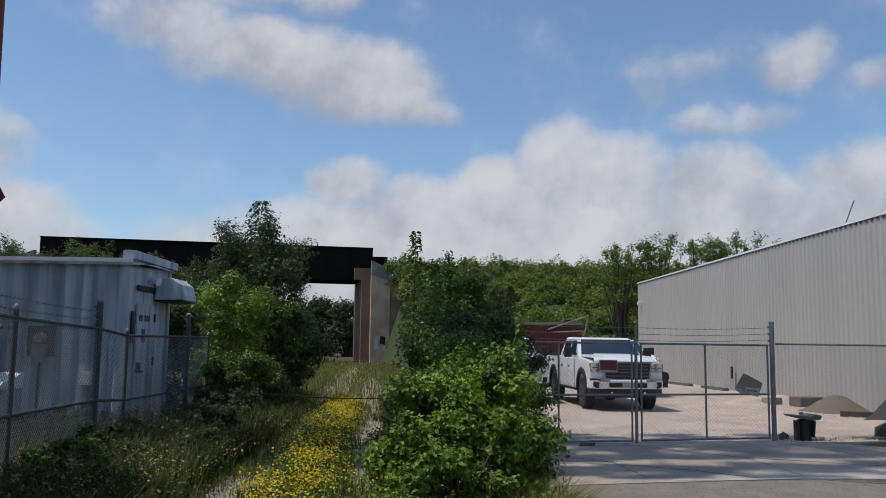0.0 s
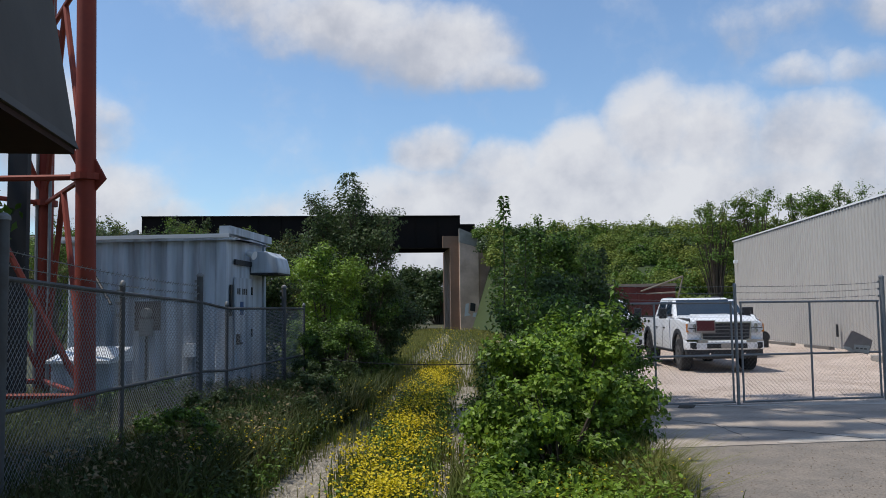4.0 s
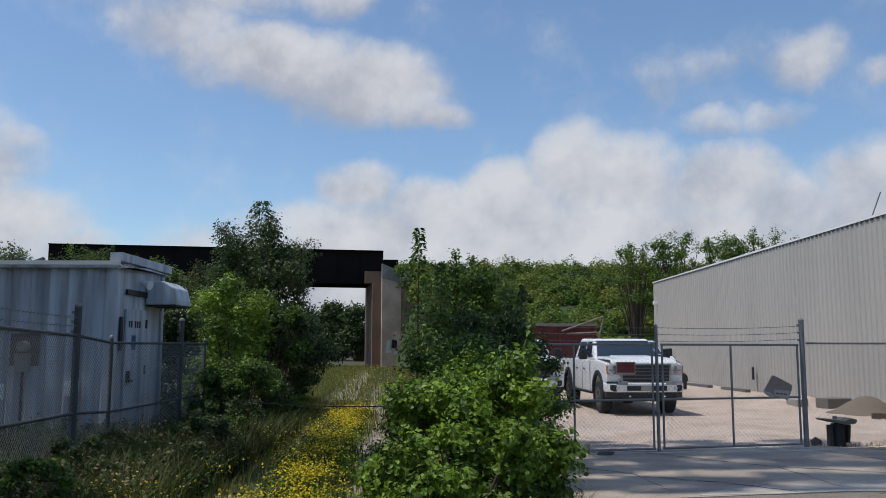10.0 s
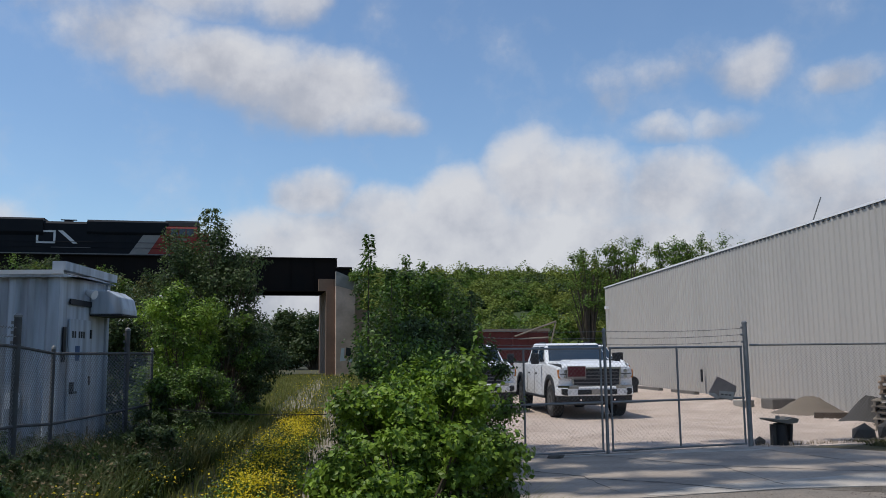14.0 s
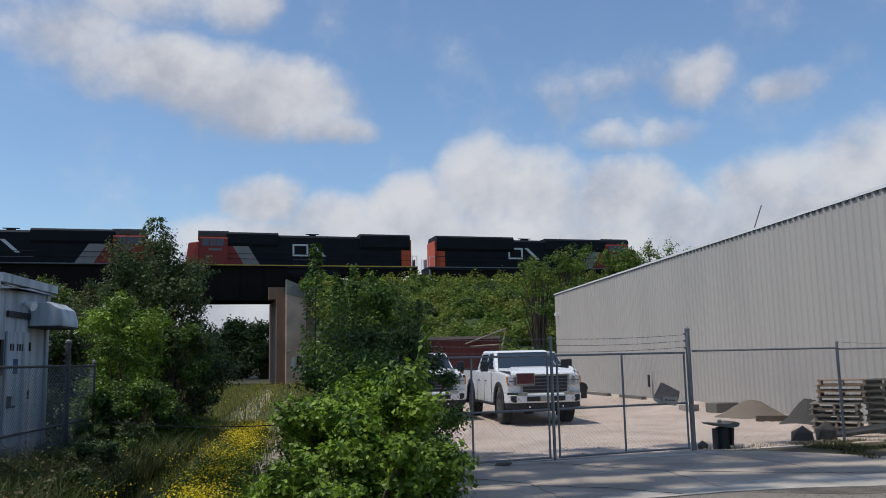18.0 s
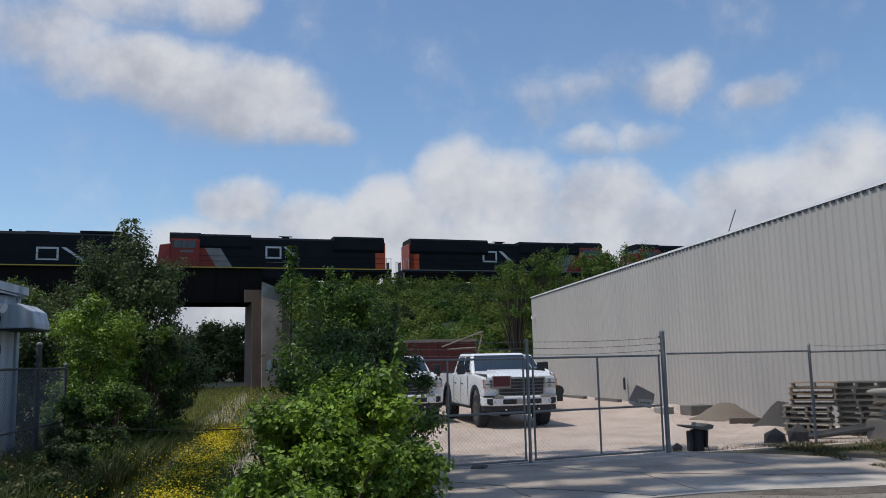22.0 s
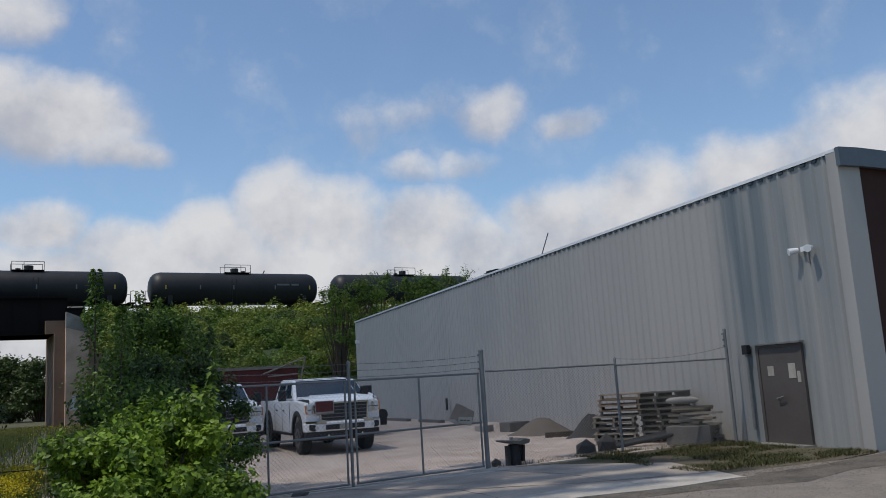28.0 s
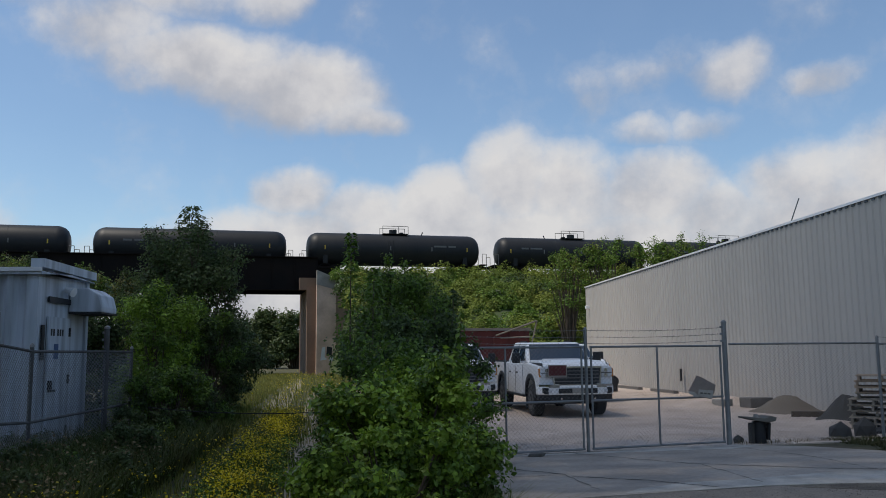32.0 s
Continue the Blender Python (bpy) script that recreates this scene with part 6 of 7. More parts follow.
spire("sapling", 0.75, 7.6, 2.15, 160, "leaf", 0.08, 17, "thin leafy shoot above the bush", 0.12, 0.16)
# left of the track
shrub("tree", -4.95, 21.3, 1.95, 1.7, 5.0, 34000, "leaf_dark", 0.085, 21, "multi-stemmed tree with grey-green leaves by the track", "tree", lobes=38, low=0.08, trunk=0.07, full=0.5, sprigs=5)
spire("sapling", -5.05, 21.2, 5.7, 2600, "leaf_dark", 0.08, 33, "pointed leader shoot of the tree by the track", 0.1, 1.4)
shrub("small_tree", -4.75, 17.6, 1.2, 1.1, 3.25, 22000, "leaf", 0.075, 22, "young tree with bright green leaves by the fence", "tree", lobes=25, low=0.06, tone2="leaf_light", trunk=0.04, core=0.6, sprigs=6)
shrub("small_tree", -4.15, 19.2, 0.9, 1.0, 2.9, 17000, "leaf", 0.075, 23, "leafy small tree at the track side", "tree", lobes=22, low=0.06, sprigs=6, tone2="leaf_dark", trunk=0.04)
shrub("bush", -4.1, 16.0, 1.0, 0.9, 1.45, 12000, "leaf_dark", 0.06, 24, "low tangled bush beside the track", lobes=26, low=0.05, sprigs=6, tone2="leaf")
shrub("bush", -5.0, 18.8, 1.2, 0.9, 1.7, 8000, "leaf_dark", 0.09, 29, "dense dark undergrowth beneath the small trees", lobes=20, low=0.03)
shrub("bush", -4.6, 24.2, 1.0, 1.2, 2.6, 8000, "leaf_dark", 0.11, 26, "dark shrub at the edge of the track", lobes=18, low=0.05)
shrub("bush", -7.3, 19.0, 1.6, 1.3, 3.2, 9000, "leaf_dark", 0.11, 27, "dark shrub behind the shelter", lobes=20, low=0.06)
shrub("bush", -10.5, 22.0, 2.2, 1.6, 3.6, 8000, "leaf", 0.13, 28, "broad green shrub behind the shelter", lobes=22, low=0.06)

# olive thicket between the shelter and the bridge
for k, (x, y, r, h) in enumerate(((-13.0, 29.0, 1.4, 5.3), (-11.4, 28.4, 1.2, 5.2), (-10.2, 28.8, 1.1, 4.9), (-8.4, 28.2, 1.1, 4.6), (-6.7, 28.6, 1.0, 3.8), (-16.2, 30.0, 1.6, 5.6), (-19.5, 31.0, 1.9, 5.0))):
    shrub("thicket_tree", x, y, r, r, h, 5200, "leaf_olive", 0.095, 150 + k, "scrubby tree with olive-brown leaves behind the shelter", "tree", lobes=15, low=0.1, tone2="leaf_dark" if k % 2 else "leaf", trunk=0.04, group="thicket", core=0.35, sprigs=6)
rngc = random.Random(17)
for k, (x, y) in enumerate(((-4.4, 7.0), (-4.1, 8.4), (-4.7, 9.3), (-4.2, 10.4), (-4.75, 11.4), (-4.3, 12.5), (-3.7, 13.4), (-4.6, 14.4), (-3.9, 15.0), (-5.6, 10.8), (-6.3, 12.0), (-5.5, 12.4), (-7.0, 11.2), (-3.5, 11.3), (-3.3, 9.4), (-3.6, 6.6))):
    shrub("weed_clump", x + rngc.uniform(-0.15, 0.15), y, 0.42, 0.42, rngc.uniform(0.42, 0.78), 2600, "leaf_dark", 0.05, 120 + k, "clump of dark leafy weeds by the fence", "weeds", lobes=9, low=0.03, tone2="leaf" if k % 3 == 0 else "", trunk=0.006, group="weed clumps", core=0.4, sprigs=4)

# a tree beyond the fence, added out of view to shade the grass
shrub("tree", -6.7, 4.7, 1.45, 1.6, 6.6, 9500, "leaf", 0.13, 31, "unseen leafy tree added beyond the fence for its shade", "tree", lobes=22, low=0.35, tone2="leaf_dark", trunk=0.06)

# far trees
rngt = random.Random(9)
FAR = [(-33, 56, 3.4, 8.6), (-29.5, 54, 2.6, 8.7), (-26.5, 57, 2.6, 7.6), (-23.2, 55, 2.4, 8.3), (-20.0, 56, 2.4, 7.9), (-17.0, 58, 2.2, 7.0), (-37.5, 55, 3.4, 8.0), (-42, 57, 4, 8.5), (-14.6, 60, 2.2, 5.6),
       (13.6, 57.0, 1.9, 7.1), (16.4, 57.0, 2.3, 7.9), (19.7, 57.5, 2.4, 7.9), (22.8, 58, 2.5, 8.1), (26.8, 59, 2.5, 8.0)]
for k, (x, y, r, h) in enumerate(FAR):
    shrub("tree", x, y, r, r, h + (1.0 if x > 0 else 0), (2600 if x < 15 else 6000) if x > 0 else 9000, "leaf_hill", 0.15 if x > 0 else 0.17, 40 + k, "leafy tree at the foot of the railway embankment", "tree", z=0.0 if x < 0 else bank_height(x, y) * 0.55, lobes=24, low=0.42 if x > 0 else 0.1, trunk=0.09, group="far trees", core=0.3 if x > 0 else 0.4, tone2="leaf" if x > 0 else "leaf_dark")
for k in range(9):
    x = -27 + k * 3.4
    shrub("tree", x, 106 + rngt.uniform(-4, 4), 3.0, 2.6, rngt.uniform(6.0, 8.0), 4500, "leaf_dark", 0.42, 60 + k, "dark tree beyond the railway bridge", "tree", lobes=22, low=0.01, trunk=0.1, group="trees beyond the bridge", core=0.3)

# shrubs over the embankment
def bank_cover(name, s0, s1, d0, d1, clumps, leaves, size, seed, mat, spread=1.3):
    rng = np.random.default_rng(seed)
    pts, ups = [], []
    for k in range(clumps):
        s, d = rng.uniform(s0, s1), rng.uniform(d0, d1)
        p = on_track(s, d, 8.35 * min(1.0, max(0.0, (26 - abs(d)) / 21.5)))
        r = spread * rng.uniform(0.5, 1.0)
        q = rng.normal(0, 1, (leaves, 3))
        q /= np.linalg.norm(q, axis=1)[:, None]
        q[:, 2] = np.abs(q[:, 2]) * rng.uniform(0.8, 1.5)
        ups.append(q + np.array([0, 0, 0.2]))
        lump = 1 + 0.22 * np.sin(4 * q[:, :1] + k) * np.cos(5 * q[:, 1:2] + 2 * k)
        pts.append(np.array(p) - np.array([0, 0, 0.25 * r]) + q * r * lump * (0.78 + 0.25 * rng.uniform(0, 1, (leaves, 1))))
    ob = new(name, leaf_mesh(name, np.concatenate(pts), size, M[mat], seed, wide=0.75, up=np.concatenate(ups)))
    return tagged(ob, "thick green shrubs covering the railway embankment", "shrubs", kind="stuff")


bank_cover("bank_shrubs", 2.2, 40, -26, -3.6, 420, 620, 0.19, 71, "leaf_hill", 1.35)
bank_cover("bank_shrubs", 2.2, 40, -26, -3.6, 260, 520, 0.18, 72, "leaf", 1.2)
bank_cover("bank_shrubs", 2.2, 40, -26, -4.2, 120, 520, 0.19, 73, "leaf_dark", 1.4)
bank_cover("bank_shrubs", 1.8, 45, -5.0, -3.4, 90, 300, 0.16, 78, "leaf", 0.8)
bank_cover("bank_shrubs", -90, -30, -26, -3.6, 420, 60, 0.34, 74, "leaf_hill", 1.7)
bank_cover("bank_shrubs", 40, 90, -26, -3.6, 200, 50, 0.4, 75, "leaf_hill", 1.8)
shrub("bush", 3.2, 66.0, 2.4, 2.0, 5.2, 3500, "leaf", 0.26, 76, "green shrub before the bridge abutment", lobes=18, low=0.05)
shrub("bush", -2.0, 70.0, 1.3, 1.2, 2.6, 1500, "leaf_dark", 0.24, 77, "low shrub at the foot of the abutment", lobes=12, low=0.05)

# far woods all round the horizon
rngw = np.random.default_rng(5)
ang = rngw.uniform(0, 2 * np.pi, 26000)
dist = rngw.uniform(170, 240, 26000)
hh = np.array([5.5 + 3.5 * noise.noise(Vector((math.cos(a) * 9, math.sin(a) * 9, 0))) for a in ang])
woods = np.stack([dist * np.cos(ang), dist * np.sin(ang), hh * rngw.uniform(0.0, 1.0, 26000)], 1)
tagged(new("far_woods", leaf_mesh("far_woods", woods, 4.0, M["leaf_dark"], 6, wide=0.9)), "distant dark green woods on the horizon", "woods", kind="stuff")


# ---- grass and flowers ----
def track_x(y):
    return -1.45 - 0.055 * (y - 4.5) - 0.00012 * (y - 4.5) ** 2


def field_points(n, x0, x1, y0, y1, seed, near=1.6):
    rng = np.random.default_rng(seed)
    y = y0 + (y1 - y0) * rng.uniform(0, 1, n) ** near
    x = rng.uniform(x0, x1, n)
    return np.stack([x, y, np.zeros(n)], 1)


def density(p, seed):
    return np.array([noise.noise(Vector((q[0] * 0.9, q[1] * 0.9, seed))) for q in p])


p = field_points(58000, -5.0, 0.98, -3.0, 26, 81)
p = p[(np.abs(p[:, 0]) > 0.8) | (p[:, 1] > 2.2) | (p[:, 1] < -0.8)]
off = p[:, 0] - track_x(p[:, 1])
ruts = (np.abs(off + 0.80) < 0.33) & (p[:, 1] < 7.5) | (np.abs(off - 0.64) < 0.26) & ((p[:, 1] < 6.0) | (p[:, 1] > 9.5))
keep = (~ruts | (np.random.default_rng(1).uniform(0, 1, len(p)) < 0.12)) & ~((p[:, 0] > 1.05) & (p[:, 1] > 8))
p = p[keep]
off = p[:, 0] - track_x(p[:, 1])
tall = (off < -1.2) | (off > 1.0)
front = (p[:, 0] > -0.75) & (p[:, 1] > 4.2) & (p[:, 1] < 7.6)
p, tall = p[~(tall & front)], tall[~(tall & front)]
tagged(new("short_grass", blade_mesh("short_grass", p[~tall], 0.15, M["grass_dry"], 82, 0.005)), "short rough grass along the track", "grass", kind="stuff")
tagged(new("tall_grass", blade_mesh("tall_grass", p[tall], 0.30, M["grass"], 83, 0.006)), "tall uncut grass beside the track and fence", "grass", kind="stuff")
p = field_points(52000, -9.5, -2.9, 2.0, 16, 84, 1.3)
p = p[(p[:, 0] > -5.5) | (p[:, 1] > 6.7)]
p = p[~((p[:, 0] < -5.6) & (p[:, 1] > 13.1))]
tagged(new("tall_grass", blade_mesh("tall_grass", p, 0.52, M["grass_dark"], 85, 0.009, 0.6)), "tall weeds along the chain-link fence", "weeds", kind="stuff")
p = field_points(60000, -12, 2.0, 17, 74, 86, 1.5)
p[:, 0] = track_x(p[:, 1]) + (p[:, 0] + 5) * 0.75
p = p[(p[:, 0] < -0.9) | (p[:, 1] > 52)]
p = p[np.random.default_rng(12).uniform(0, 1, len(p)) < np.where(np.abs(p[:, 0] - track_x(p[:, 1])) < 1.3, 0.3, 1.0)]
tagged(new("far_track_grass", blade_mesh("far_track_grass", p, 0.2, M["grass_dry"], 87, 0.012)), "yellow-green grass on the track to the bridge", "grass", kind="stuff")
# long drooping grass at the foot of the bush
rng2 = np.random.default_rng(88)
q = np.stack([0.84 + rng2.normal(0, 0.13, 2600), 5.6 + rng2.normal(0, 0.5, 2600), np.zeros(2600)], 1)
tagged(new("grass_tuft", blade_mesh("grass_tuft", q, 0.50, M["grass_dry"], 89, 0.006, 1.0)), "long arching grass at the foot of the bush", "grass", kind="stuff")
q = np.stack([rng2.uniform(-0.9, 1.0, 5000), rng2.uniform(4.4, 6.6, 5000), np.zeros(5000)], 1)
tagged(new("weeds", blade_mesh("weeds", q, 0.26, M["grass"], 90, 0.009, 0.6)), "weedy grass in front of the bush", "weeds", kind="stuff")
# grass patch by the building and the yard's edge
q = np.stack([rng2.uniform(8.6, 12.55, 16000), rng2.uniform(10.3, 14.6, 16000), np.zeros(16000)], 1)
q = q[(density(q, 3.0) > -0.12) & (q[:, 1] > 10.2 + (q[:, 0] - 9) * 0.05)]
tagged(new("grass_patch", blade_mesh("grass_patch", q, 0.075, M["grass_shade"], 91, 0.008, 0.9)), "thin grass between the drive and the building", "grass", kind="stuff")
q = np.stack([rng2.uniform(6.5, 12.4, 700), rng2.normal(0, 0.13, 700), np.zeros(700)], 1)
q[:, 1] += np.where(q[:, 0] < 9.8, 13.9 + (q[:, 0] - 6.44) * 0.182, 14.5 - (q[:, 0] - 9.8) * 0.22)
tagged(new("grass_edge", blade_mesh("grass_edge", q, 0.11, M["dry"], 92, 0.004, 0.8)), "weeds along the foot of the fence", "weeds", kind="stuff")


def weeds(name, n, x0, x1, y0, y1, seed, mat, size, top, label, ok=None):
    """Low broad-leaved weeds in patches."""
    rng = np.random.default_rng(seed)
    p = field_points(n, x0, x1, y0, y1, seed, 1.4)
    p = p[density(p * 1.4, seed) > 0.02]
    if ok is not None:
        p = p[ok(p)]
    k = 7
    q = np.repeat(p, k, 0) + rng.normal(0, 0.06, (len(p) * k, 3))
    q[:, 2] = rng.uniform(0.03, 1.0, len(q)) * top * (0.5 + rng.uniform(0, 0.5, len(q)))
    return tagged(new(name, leaf_mesh(name, q, size, M[mat], seed, droop=0.1, wide=0.6)), label, "weeds", kind="stuff")


clear = lambda p: (np.abs(p[:, 0] - track_x(p[:, 1]) + 0.80) > 0.36) & (np.abs(p[:, 0] - track_x(p[:, 1]) - 0.62) > 0.22)
weeds("leafy_weeds", 4600, -4.0, -1.2, 3.5, 16, 201, "leaf", 0.045, 0.36, "broad-leaved green weeds among the grass", clear)
weeds("leafy_weeds", 9000, -4.8, -2.0, 3.5, 16, 202, "leaf_dark", 0.05, 0.5, "broad-leaved green weeds among the grass", clear)
weeds("leafy_weeds", 2600, -0.8, 0.98, 4.2, 7.2, 208, "leaf_light", 0.055, 0.5, "bright leafy weeds at the foot of the bush", clear)
weeds("leafy_weeds", 2200, -0.8, 0.98, 4.2, 7.2, 203, "leaf", 0.06, 0.5, "leafy weeds in front of the bush", clear)
weeds("leafy_weeds", 2600, -8.5, -4.0, 7.0, 13.0, 204, "leaf_dark", 0.055, 0.6, "dark leafy weeds along the fence", lambda p: (p[:, 0] > -5.4) | (p[:, 1] < 12.9))
weeds("leafy_weeds", 2200, -2.4, -0.9, 3.6, 16, 207, "leaf_light", 0.05, 0.26, "green leaves between the yellow flowers", lambda p: np.abs(p[:, 0] - track_x(p[:, 1])) < 0.5)
weeds("dry_stalks", 1300, -5.2, -3.0, 4.0, 12.0, 205, "dry", 0.05, 0.75, "brown dry seed heads in the tall grass", clear)
weeds("leafy_weeds", 260, 9.0, 12.4, 10.6, 14.2, 206, "leaf_dark", 0.04, 0.10, "low weeds between the drive and the building")


def flowers(name, pts, seed, label, size=0.03):
    rng = np.random.default_rng(seed)
    n = len(pts)
    z = pts[:, 2]
    c = new(name, leaf_mesh(name, pts, size, M["petal"], seed, droop=0.0, wide=1.0))
    tagged(c, label, "flowers", kind="stuff")
    base = pts.copy()
    base[:, 2] = 0
    k = rng.uniform(0, 1, n) < 0.7
    g = new("flower_stems", blade_mesh("flower_stems", base[k], float(z.mean()) * 1.0, M["grass"], seed + 1, 0.008, 0.3))
    tagged(g, "green stems and leaves of yellow flowers", "flower stems", kind="stuff")
    return c


rng3 = np.random.default_rng(93)
y = 3.6 + 18.5 * rng3.uniform(0, 1, 15500) ** 1.25
x = track_x(y) + rng3.normal(0, 0.25, 15500) + 0.12 * np.sin(y * 1.7)
z = 0.30 + rng3.normal(0, 0.07, 15500) + 0.05 * np.sin(y * 3.1)
fl = np.stack([x, y, z], 1)
fl = fl[(np.abs(x - track_x(y)) < 0.62) & (density(fl * 2.2, 7.0) > -0.10)]
flowers("yellow_flowers", fl, 94, "thick band of small yellow wildflowers on the track", 0.026)
sc = []
for cx, cy, r, n in ((-3.0, 7.0, 0.22, 130), (-3.3, 6.0, 0.22, 80), (-2.7, 8.8, 0.2, 50), (0.0, 4.9, 0.3, 110), (0.6, 5.4, 0.2, 200), (0.7, 6.2, 0.16, 160), (0.2, 5.0, 0.2, 120), (-0.6, 7.6, 0.16, 150), (-0.55, 6.6, 0.16, 120), (1.0, 5.2, 0.2, 70), (-2.7, 12.5, 0.4, 140)):
    sc.append(np.stack([cx + rng3.normal(0, r, n), cy + rng3.normal(0, r, n), (0.42 if cx < -2 else 0.3) + rng3.normal(0, 0.08, n)], 1))
flowers("yellow_flowers", np.concatenate(sc), 96, "scattered yellow wildflowers in the grass", 0.022)
y = 22 + 40 * rng3.uniform(0, 1, 700)
fl = np.stack([track_x(y) + rng3.normal(0, 0.8, 700), y, 0.45 + rng3.normal(0, 0.08, 700)], 1)
flowers("yellow_flowers", fl, 97, "yellow wildflowers far along the track", 0.035)

# bare wheel ruts
def rut(name, off, half, y0, y1, seed):
    a, b = [], []
    for k in range(26):
        y = y0 + (y1 - y0) * k / 25
        w = half * min(1.0, k / 4 + 0.3, (25 - k) / 5 + 0.15)
        a.append((track_x(y) + off - w * (1 + 0.5 * noise.noise(Vector((y * 1.7, seed, 0)))), y))
        b.append((track_x(y) + off + w * (1 + 0.5 * noise.noise(Vector((y * 1.7, seed + 5, 0)))), y))
    return sheet(name, a + b[::-1], 0.012, M["rut_soil"], "bare stony wheel rut in the grass", "track", 0.03)


rut("wheel_rut", -0.80, 0.36, 1.5, 8.2, 1.0)
rut("wheel_rut", 0.66, 0.34, 9.0, 40.0, 4.0)
rut("wheel_rut", -0.60, 0.40, 14.0, 60.0, 6.0)
rut("wheel_rut", 0.62, 0.24, 1.5, 7.2, 3.0)

# loose stones in the wheel ruts and the yard
def stones(name, pts, size, mat, seed, label):
    rng = np.random.default_rng(seed)
    n = len(pts)
    s = size * rng.uniform(0.4, 1.5, (n, 1))
    dirs = np.array([(1, 0, 0), (-0.5, 0.87, 0), (-0.5, -0.87, 0), (0.1, 0.1, 0.8), (0.2, -0.5, 0.55)])
    v = pts[:, None, :] + dirs[None] * s[:, :, None] * rng.uniform(0.6, 1.2, (n, 5, 1))
    i = np.arange(n)[:, None] * 5
    f = np.concatenate([i + t for t in ([0, 1, 3], [1, 2, 3], [2, 4, 3], [0, 3, 4], [2, 0, 4])], 1).reshape(-1, 3)
    return tagged(new(name, array_mesh(name, v.reshape(-1, 3), f, M[mat])), label, "stones", kind="stuff")


y = 3.5 + 5.5 * rng3.uniform(0, 1, 5200)
side = np.where(rng3.uniform(0, 1, 5200) < 0.65, -0.80, 0.62)
st = np.stack([track_x(y) + side + rng3.normal(0, 0.2, 5200), y, np.full(5200, 0.013)], 1)
stones("rut_stones", st, 0.022, "rut_stone", 98, "pale loose gravel in the wheel ruts")
q = np.stack([rng3.uniform(1.5, 12.4, 13000), rng3.uniform(13.2, 34, 13000), np.full(13000, 0.026)], 1)
q = q[q[:, 1] > 13.0 + (q[:, 0] - 3) * 0.17]
stones("yard_stones", q, 0.026, "gravel", 99, "loose pale gravel on the yard")
q = np.stack([rng3.uniform(9.0, 12.4, 900), rng3.uniform(9.0, 10.6, 900), np.full(900, 0.02)], 1)
q2 = np.stack([rng3.uniform(1.4, 9.5, 4000), rng3.uniform(3.5, 9.4, 4000), np.full(4000, 0.021)], 1)
stones("drive_grit", q2, 0.009, "gravel_dark", 101, "fine pale grit on the asphalt drive")
q3 = np.stack([rng3.uniform(5.5, 13.0, 3600), rng3.normal(9.25, 0.38, 3600), np.full(3600, 0.024)], 1)
stones("broken_stones", q3, 0.010, "crumbled", 103, "loose broken asphalt along the apron")
stones("verge_stones", q, 0.016, "gravel_dark", 100, "loose grit at the edge of the drive")

# ---- cracks in the apron and drive ----
def crack(pts, width, z, mat, seed, parent_label="dark crack in the concrete apron"):
    rng = random.Random(seed)
    line = []
    for (ax, ay), (bx, by) in zip(pts, pts[1:]):
        n = max(2, int(math.hypot(bx - ax, by - ay) / 0.12))
        line += [(ax + (bx - ax) * k / n + rng.uniform(-0.03, 0.03), ay + (by - ay) * k / n + rng.uniform(-0.03, 0.03)) for k in range(n)]
    verts, faces = [], []
    for k, (x, y) in enumerate(line):
        w = width * rng.uniform(0.35, 1.2)
        verts += [(x - w * 0.4, y - w, z), (x + w * 0.4, y + w, z)]
        if k:
            faces.append((2 * k - 2, 2 * k - 1, 2 * k + 1, 2 * k))
    return solo("crack", Mesh().add(verts, faces), M[mat], parent_label, "crack", kind="structure")


CRACKS = [[(1.6, 11.6), (2.6, 10.6), (2.75, 9.2), (2.6, 8.85)], [(2.7, 10.4), (3.6, 9.9), (4.4, 9.15)], [(3.3, 13.0), (4.8, 11.4), (6.6, 10.6), (8.8, 10.2)],
          [(4.9, 11.3), (5.0, 9.4)], [(6.3, 13.6), (7.0, 11.9), (7.2, 9.75)], [(1.4, 10.4), (2.6, 10.55)]]
for k, c in enumerate(CRACKS):
    crack(c, 0.016, 0.0365, "crack", k)


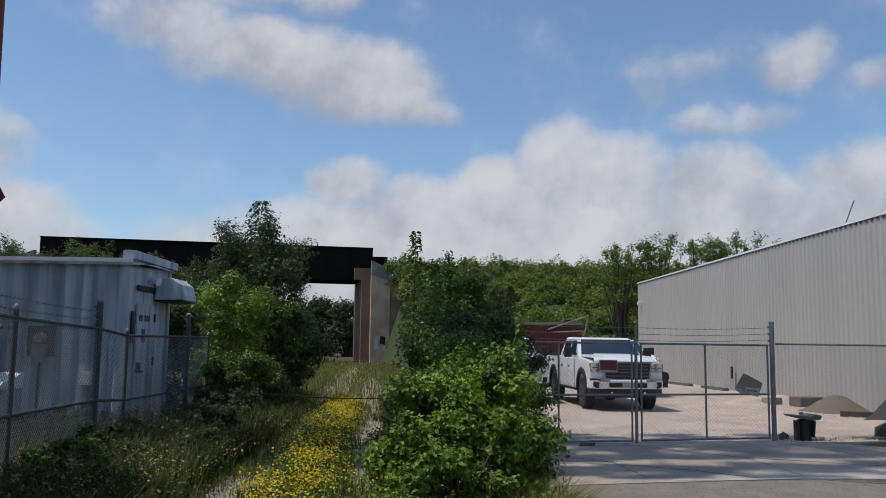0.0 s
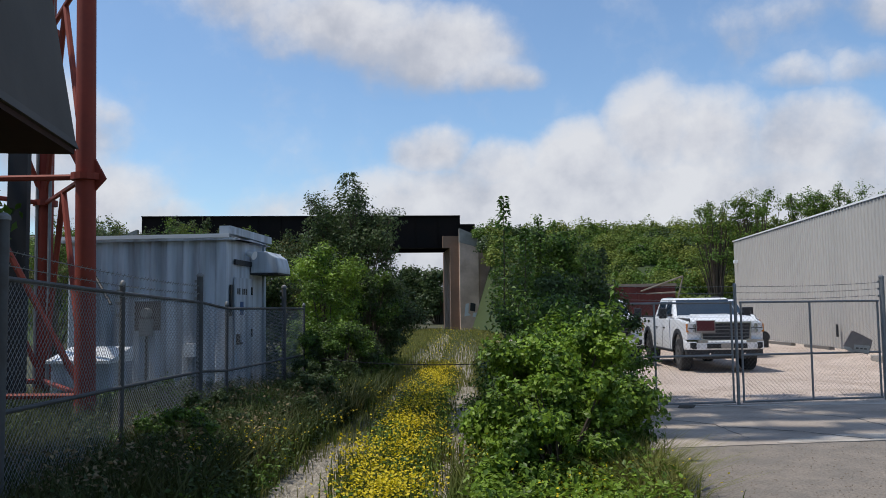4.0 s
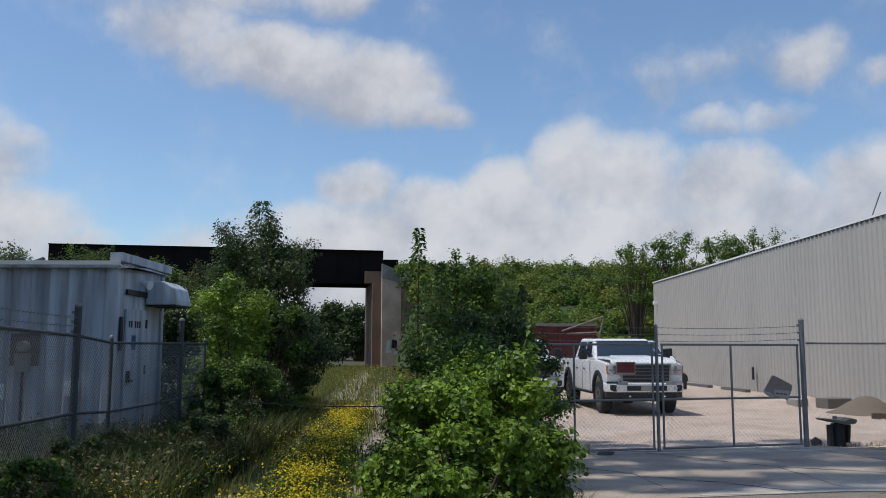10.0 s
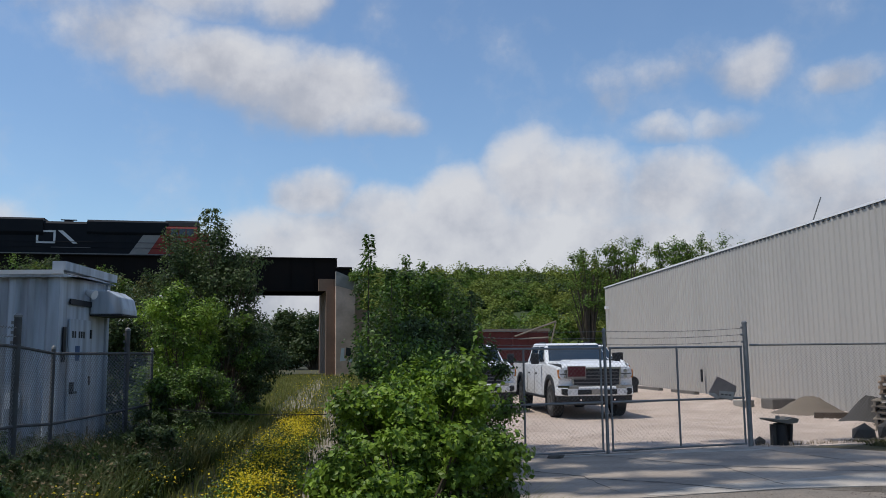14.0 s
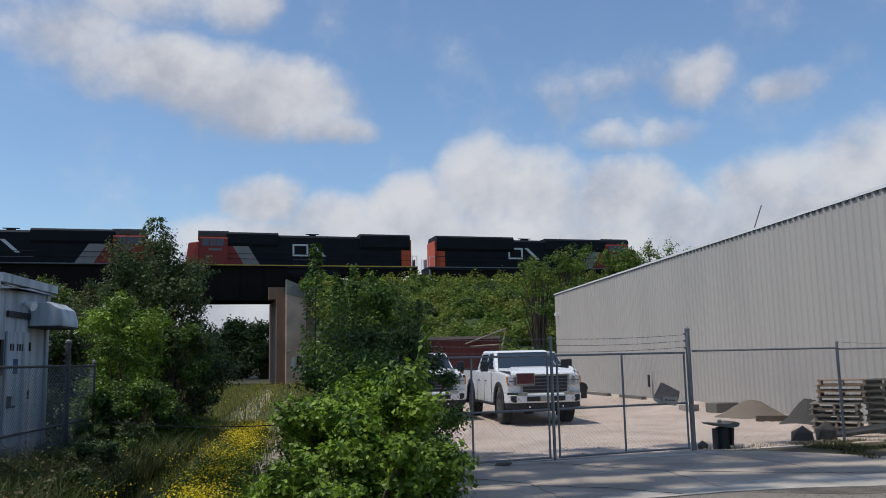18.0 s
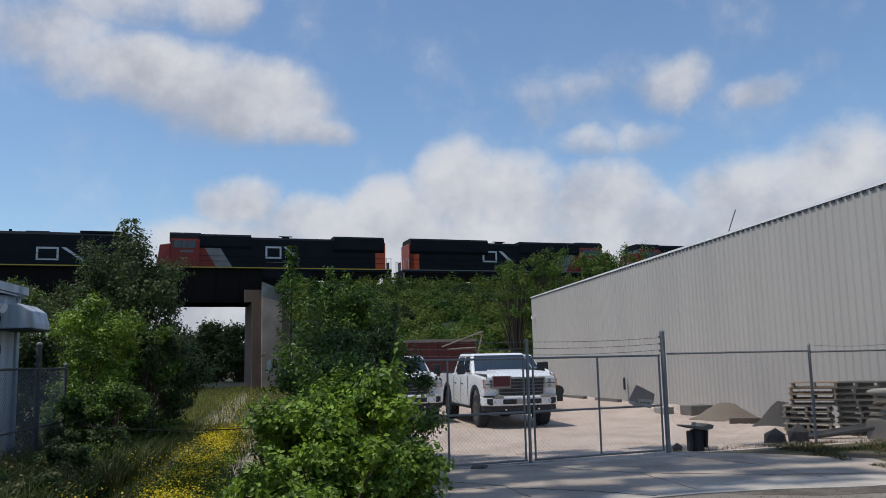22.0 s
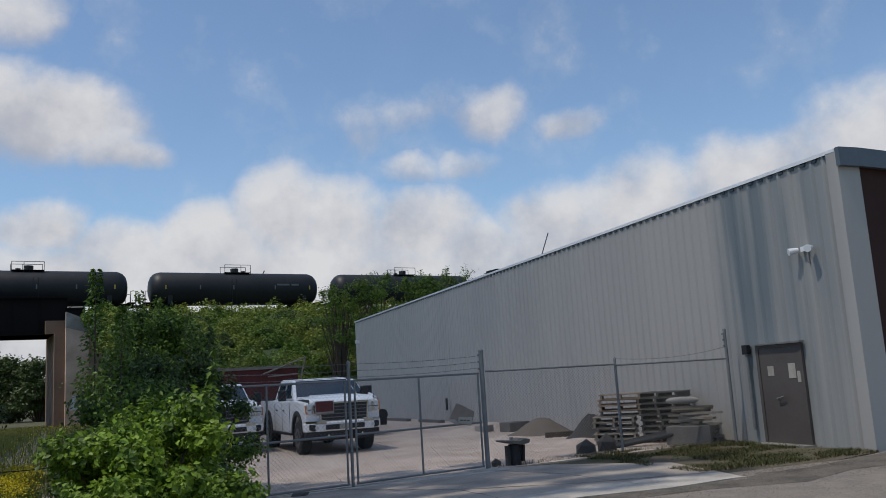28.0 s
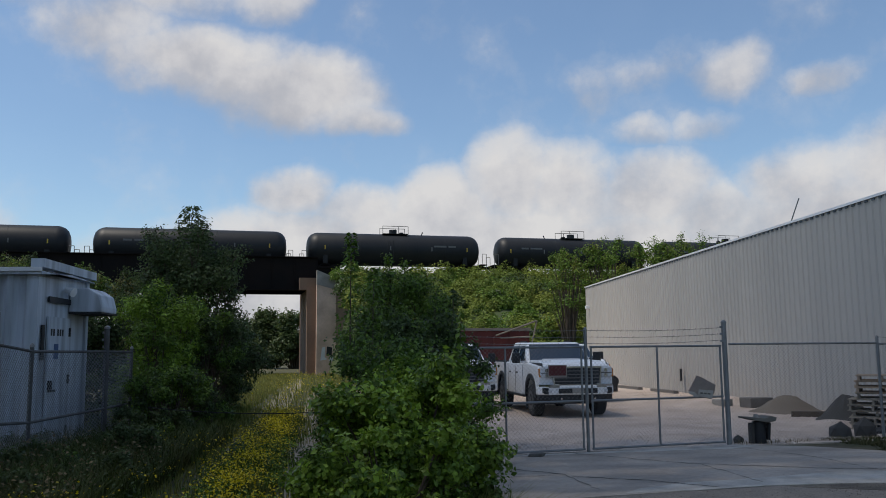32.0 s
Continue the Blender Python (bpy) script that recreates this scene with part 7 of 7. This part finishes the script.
# ---- the cloud that drifts over the sun ----
def drifting_cloud():
    m = bpy.data.materials.new("thin_cloud")
    m.use_nodes = True
    nt = m.node_tree
    nt.nodes.remove(nt.nodes["Principled BSDF"])
    tc = nt.nodes.new("ShaderNodeTexCoord")
    xyz = nt.nodes.new("ShaderNodeSeparateXYZ")
    nt.links.new(tc.outputs["Object"], xyz.inputs[0])
    tufts = nt.nodes.new("ShaderNodeTexNoise")
    tufts.inputs["Scale"].default_value, tufts.inputs["Detail"].default_value = 0.03, 5.0
    nt.links.new(tc.outputs["Object"], tufts.inputs["Vector"])
    inward = math_node(nt, "ADD", math_node(nt, "MULTIPLY", xyz.outputs[1], 1 / 80), math_node(nt, "MULTIPLY", math_node(nt, "SUBTRACT", tufts.outputs[0], 0.5), 0.12))
    thick = ramp_node(nt, inward, [(0.02, (0, 0, 0)), (0.20, (0.22, 0.22, 0.22)), (0.42, (0.56, 0.56, 0.56)), (0.60, (0.69, 0.69, 0.69)), (0.68, (0.62, 0.62, 0.62)), (0.80, (0.3, 0.3, 0.3)), (0.97, (0, 0, 0))])
    clear_part, white_part, both = nt.nodes.new("ShaderNodeBsdfTransparent"), nt.nodes.new("ShaderNodeBsdfTranslucent"), nt.nodes.new("ShaderNodeMixShader")
    white_part.inputs[0].default_value = (0.9, 0.9, 0.92, 1)
    nt.links.new(thick, both.inputs[0])
    nt.links.new(clear_part.outputs[0], both.inputs[1])
    nt.links.new(white_part.outputs[0], both.inputs[2])
    nt.links.new(both.outputs[0], nt.nodes["Material Output"].inputs[0])
    verts, faces, nx, ny = [], [], 36, 48
    for side in (0, 1):
        for i in range(nx + 1):
            for j in range(ny + 1):
                u, v = i / nx, j / ny
                rim = min(1.0, 6 * u * (1 - u), 6 * v * (1 - v))
                x, y = -230 + 460 * u, -6 + 90 * v + 5 * noise.noise(Vector((0, u * 9, 3)))
                puff = 14 + 14 * noise.noise(Vector((x * 0.013, y * 0.013, 1))) + 7 * noise.noise(Vector((x * 0.04, y * 0.04, 5)))
                verts.append((x, y, rim * puff if side else -3 * rim))
    n = (nx + 1) * (ny + 1)
    for i in range(nx):
        for j in range(ny):
            q = (i * (ny + 1) + j, (i + 1) * (ny + 1) + j, (i + 1) * (ny + 1) + j + 1, i * (ny + 1) + j + 1)
            faces += [q, tuple(n + c for c in q[::-1])]
    return solo("cloud", Mesh().add(verts, faces), m, "thin white cloud drifting over the sun", "cloud", smooth=True, kind="structure")


CLOUD = drifting_cloud()
CLOUD_ROWS = [(0, 185.0), (16, 57.0), (32, -71.0)]      # its leading edge


# ---- what moves ----
def motions():
    for v, behind, turned in MOVING:
        walk(v, [(t, track_pose(s - behind) @ pose(0, 0, 0, 0, 0, 180 if turned else 0)) for t, s in TRAIN_ROWS])
    walk(CLOUD, [(t, pose(-256, y, 600)) for t, y in CLOUD_ROWS])


motions()
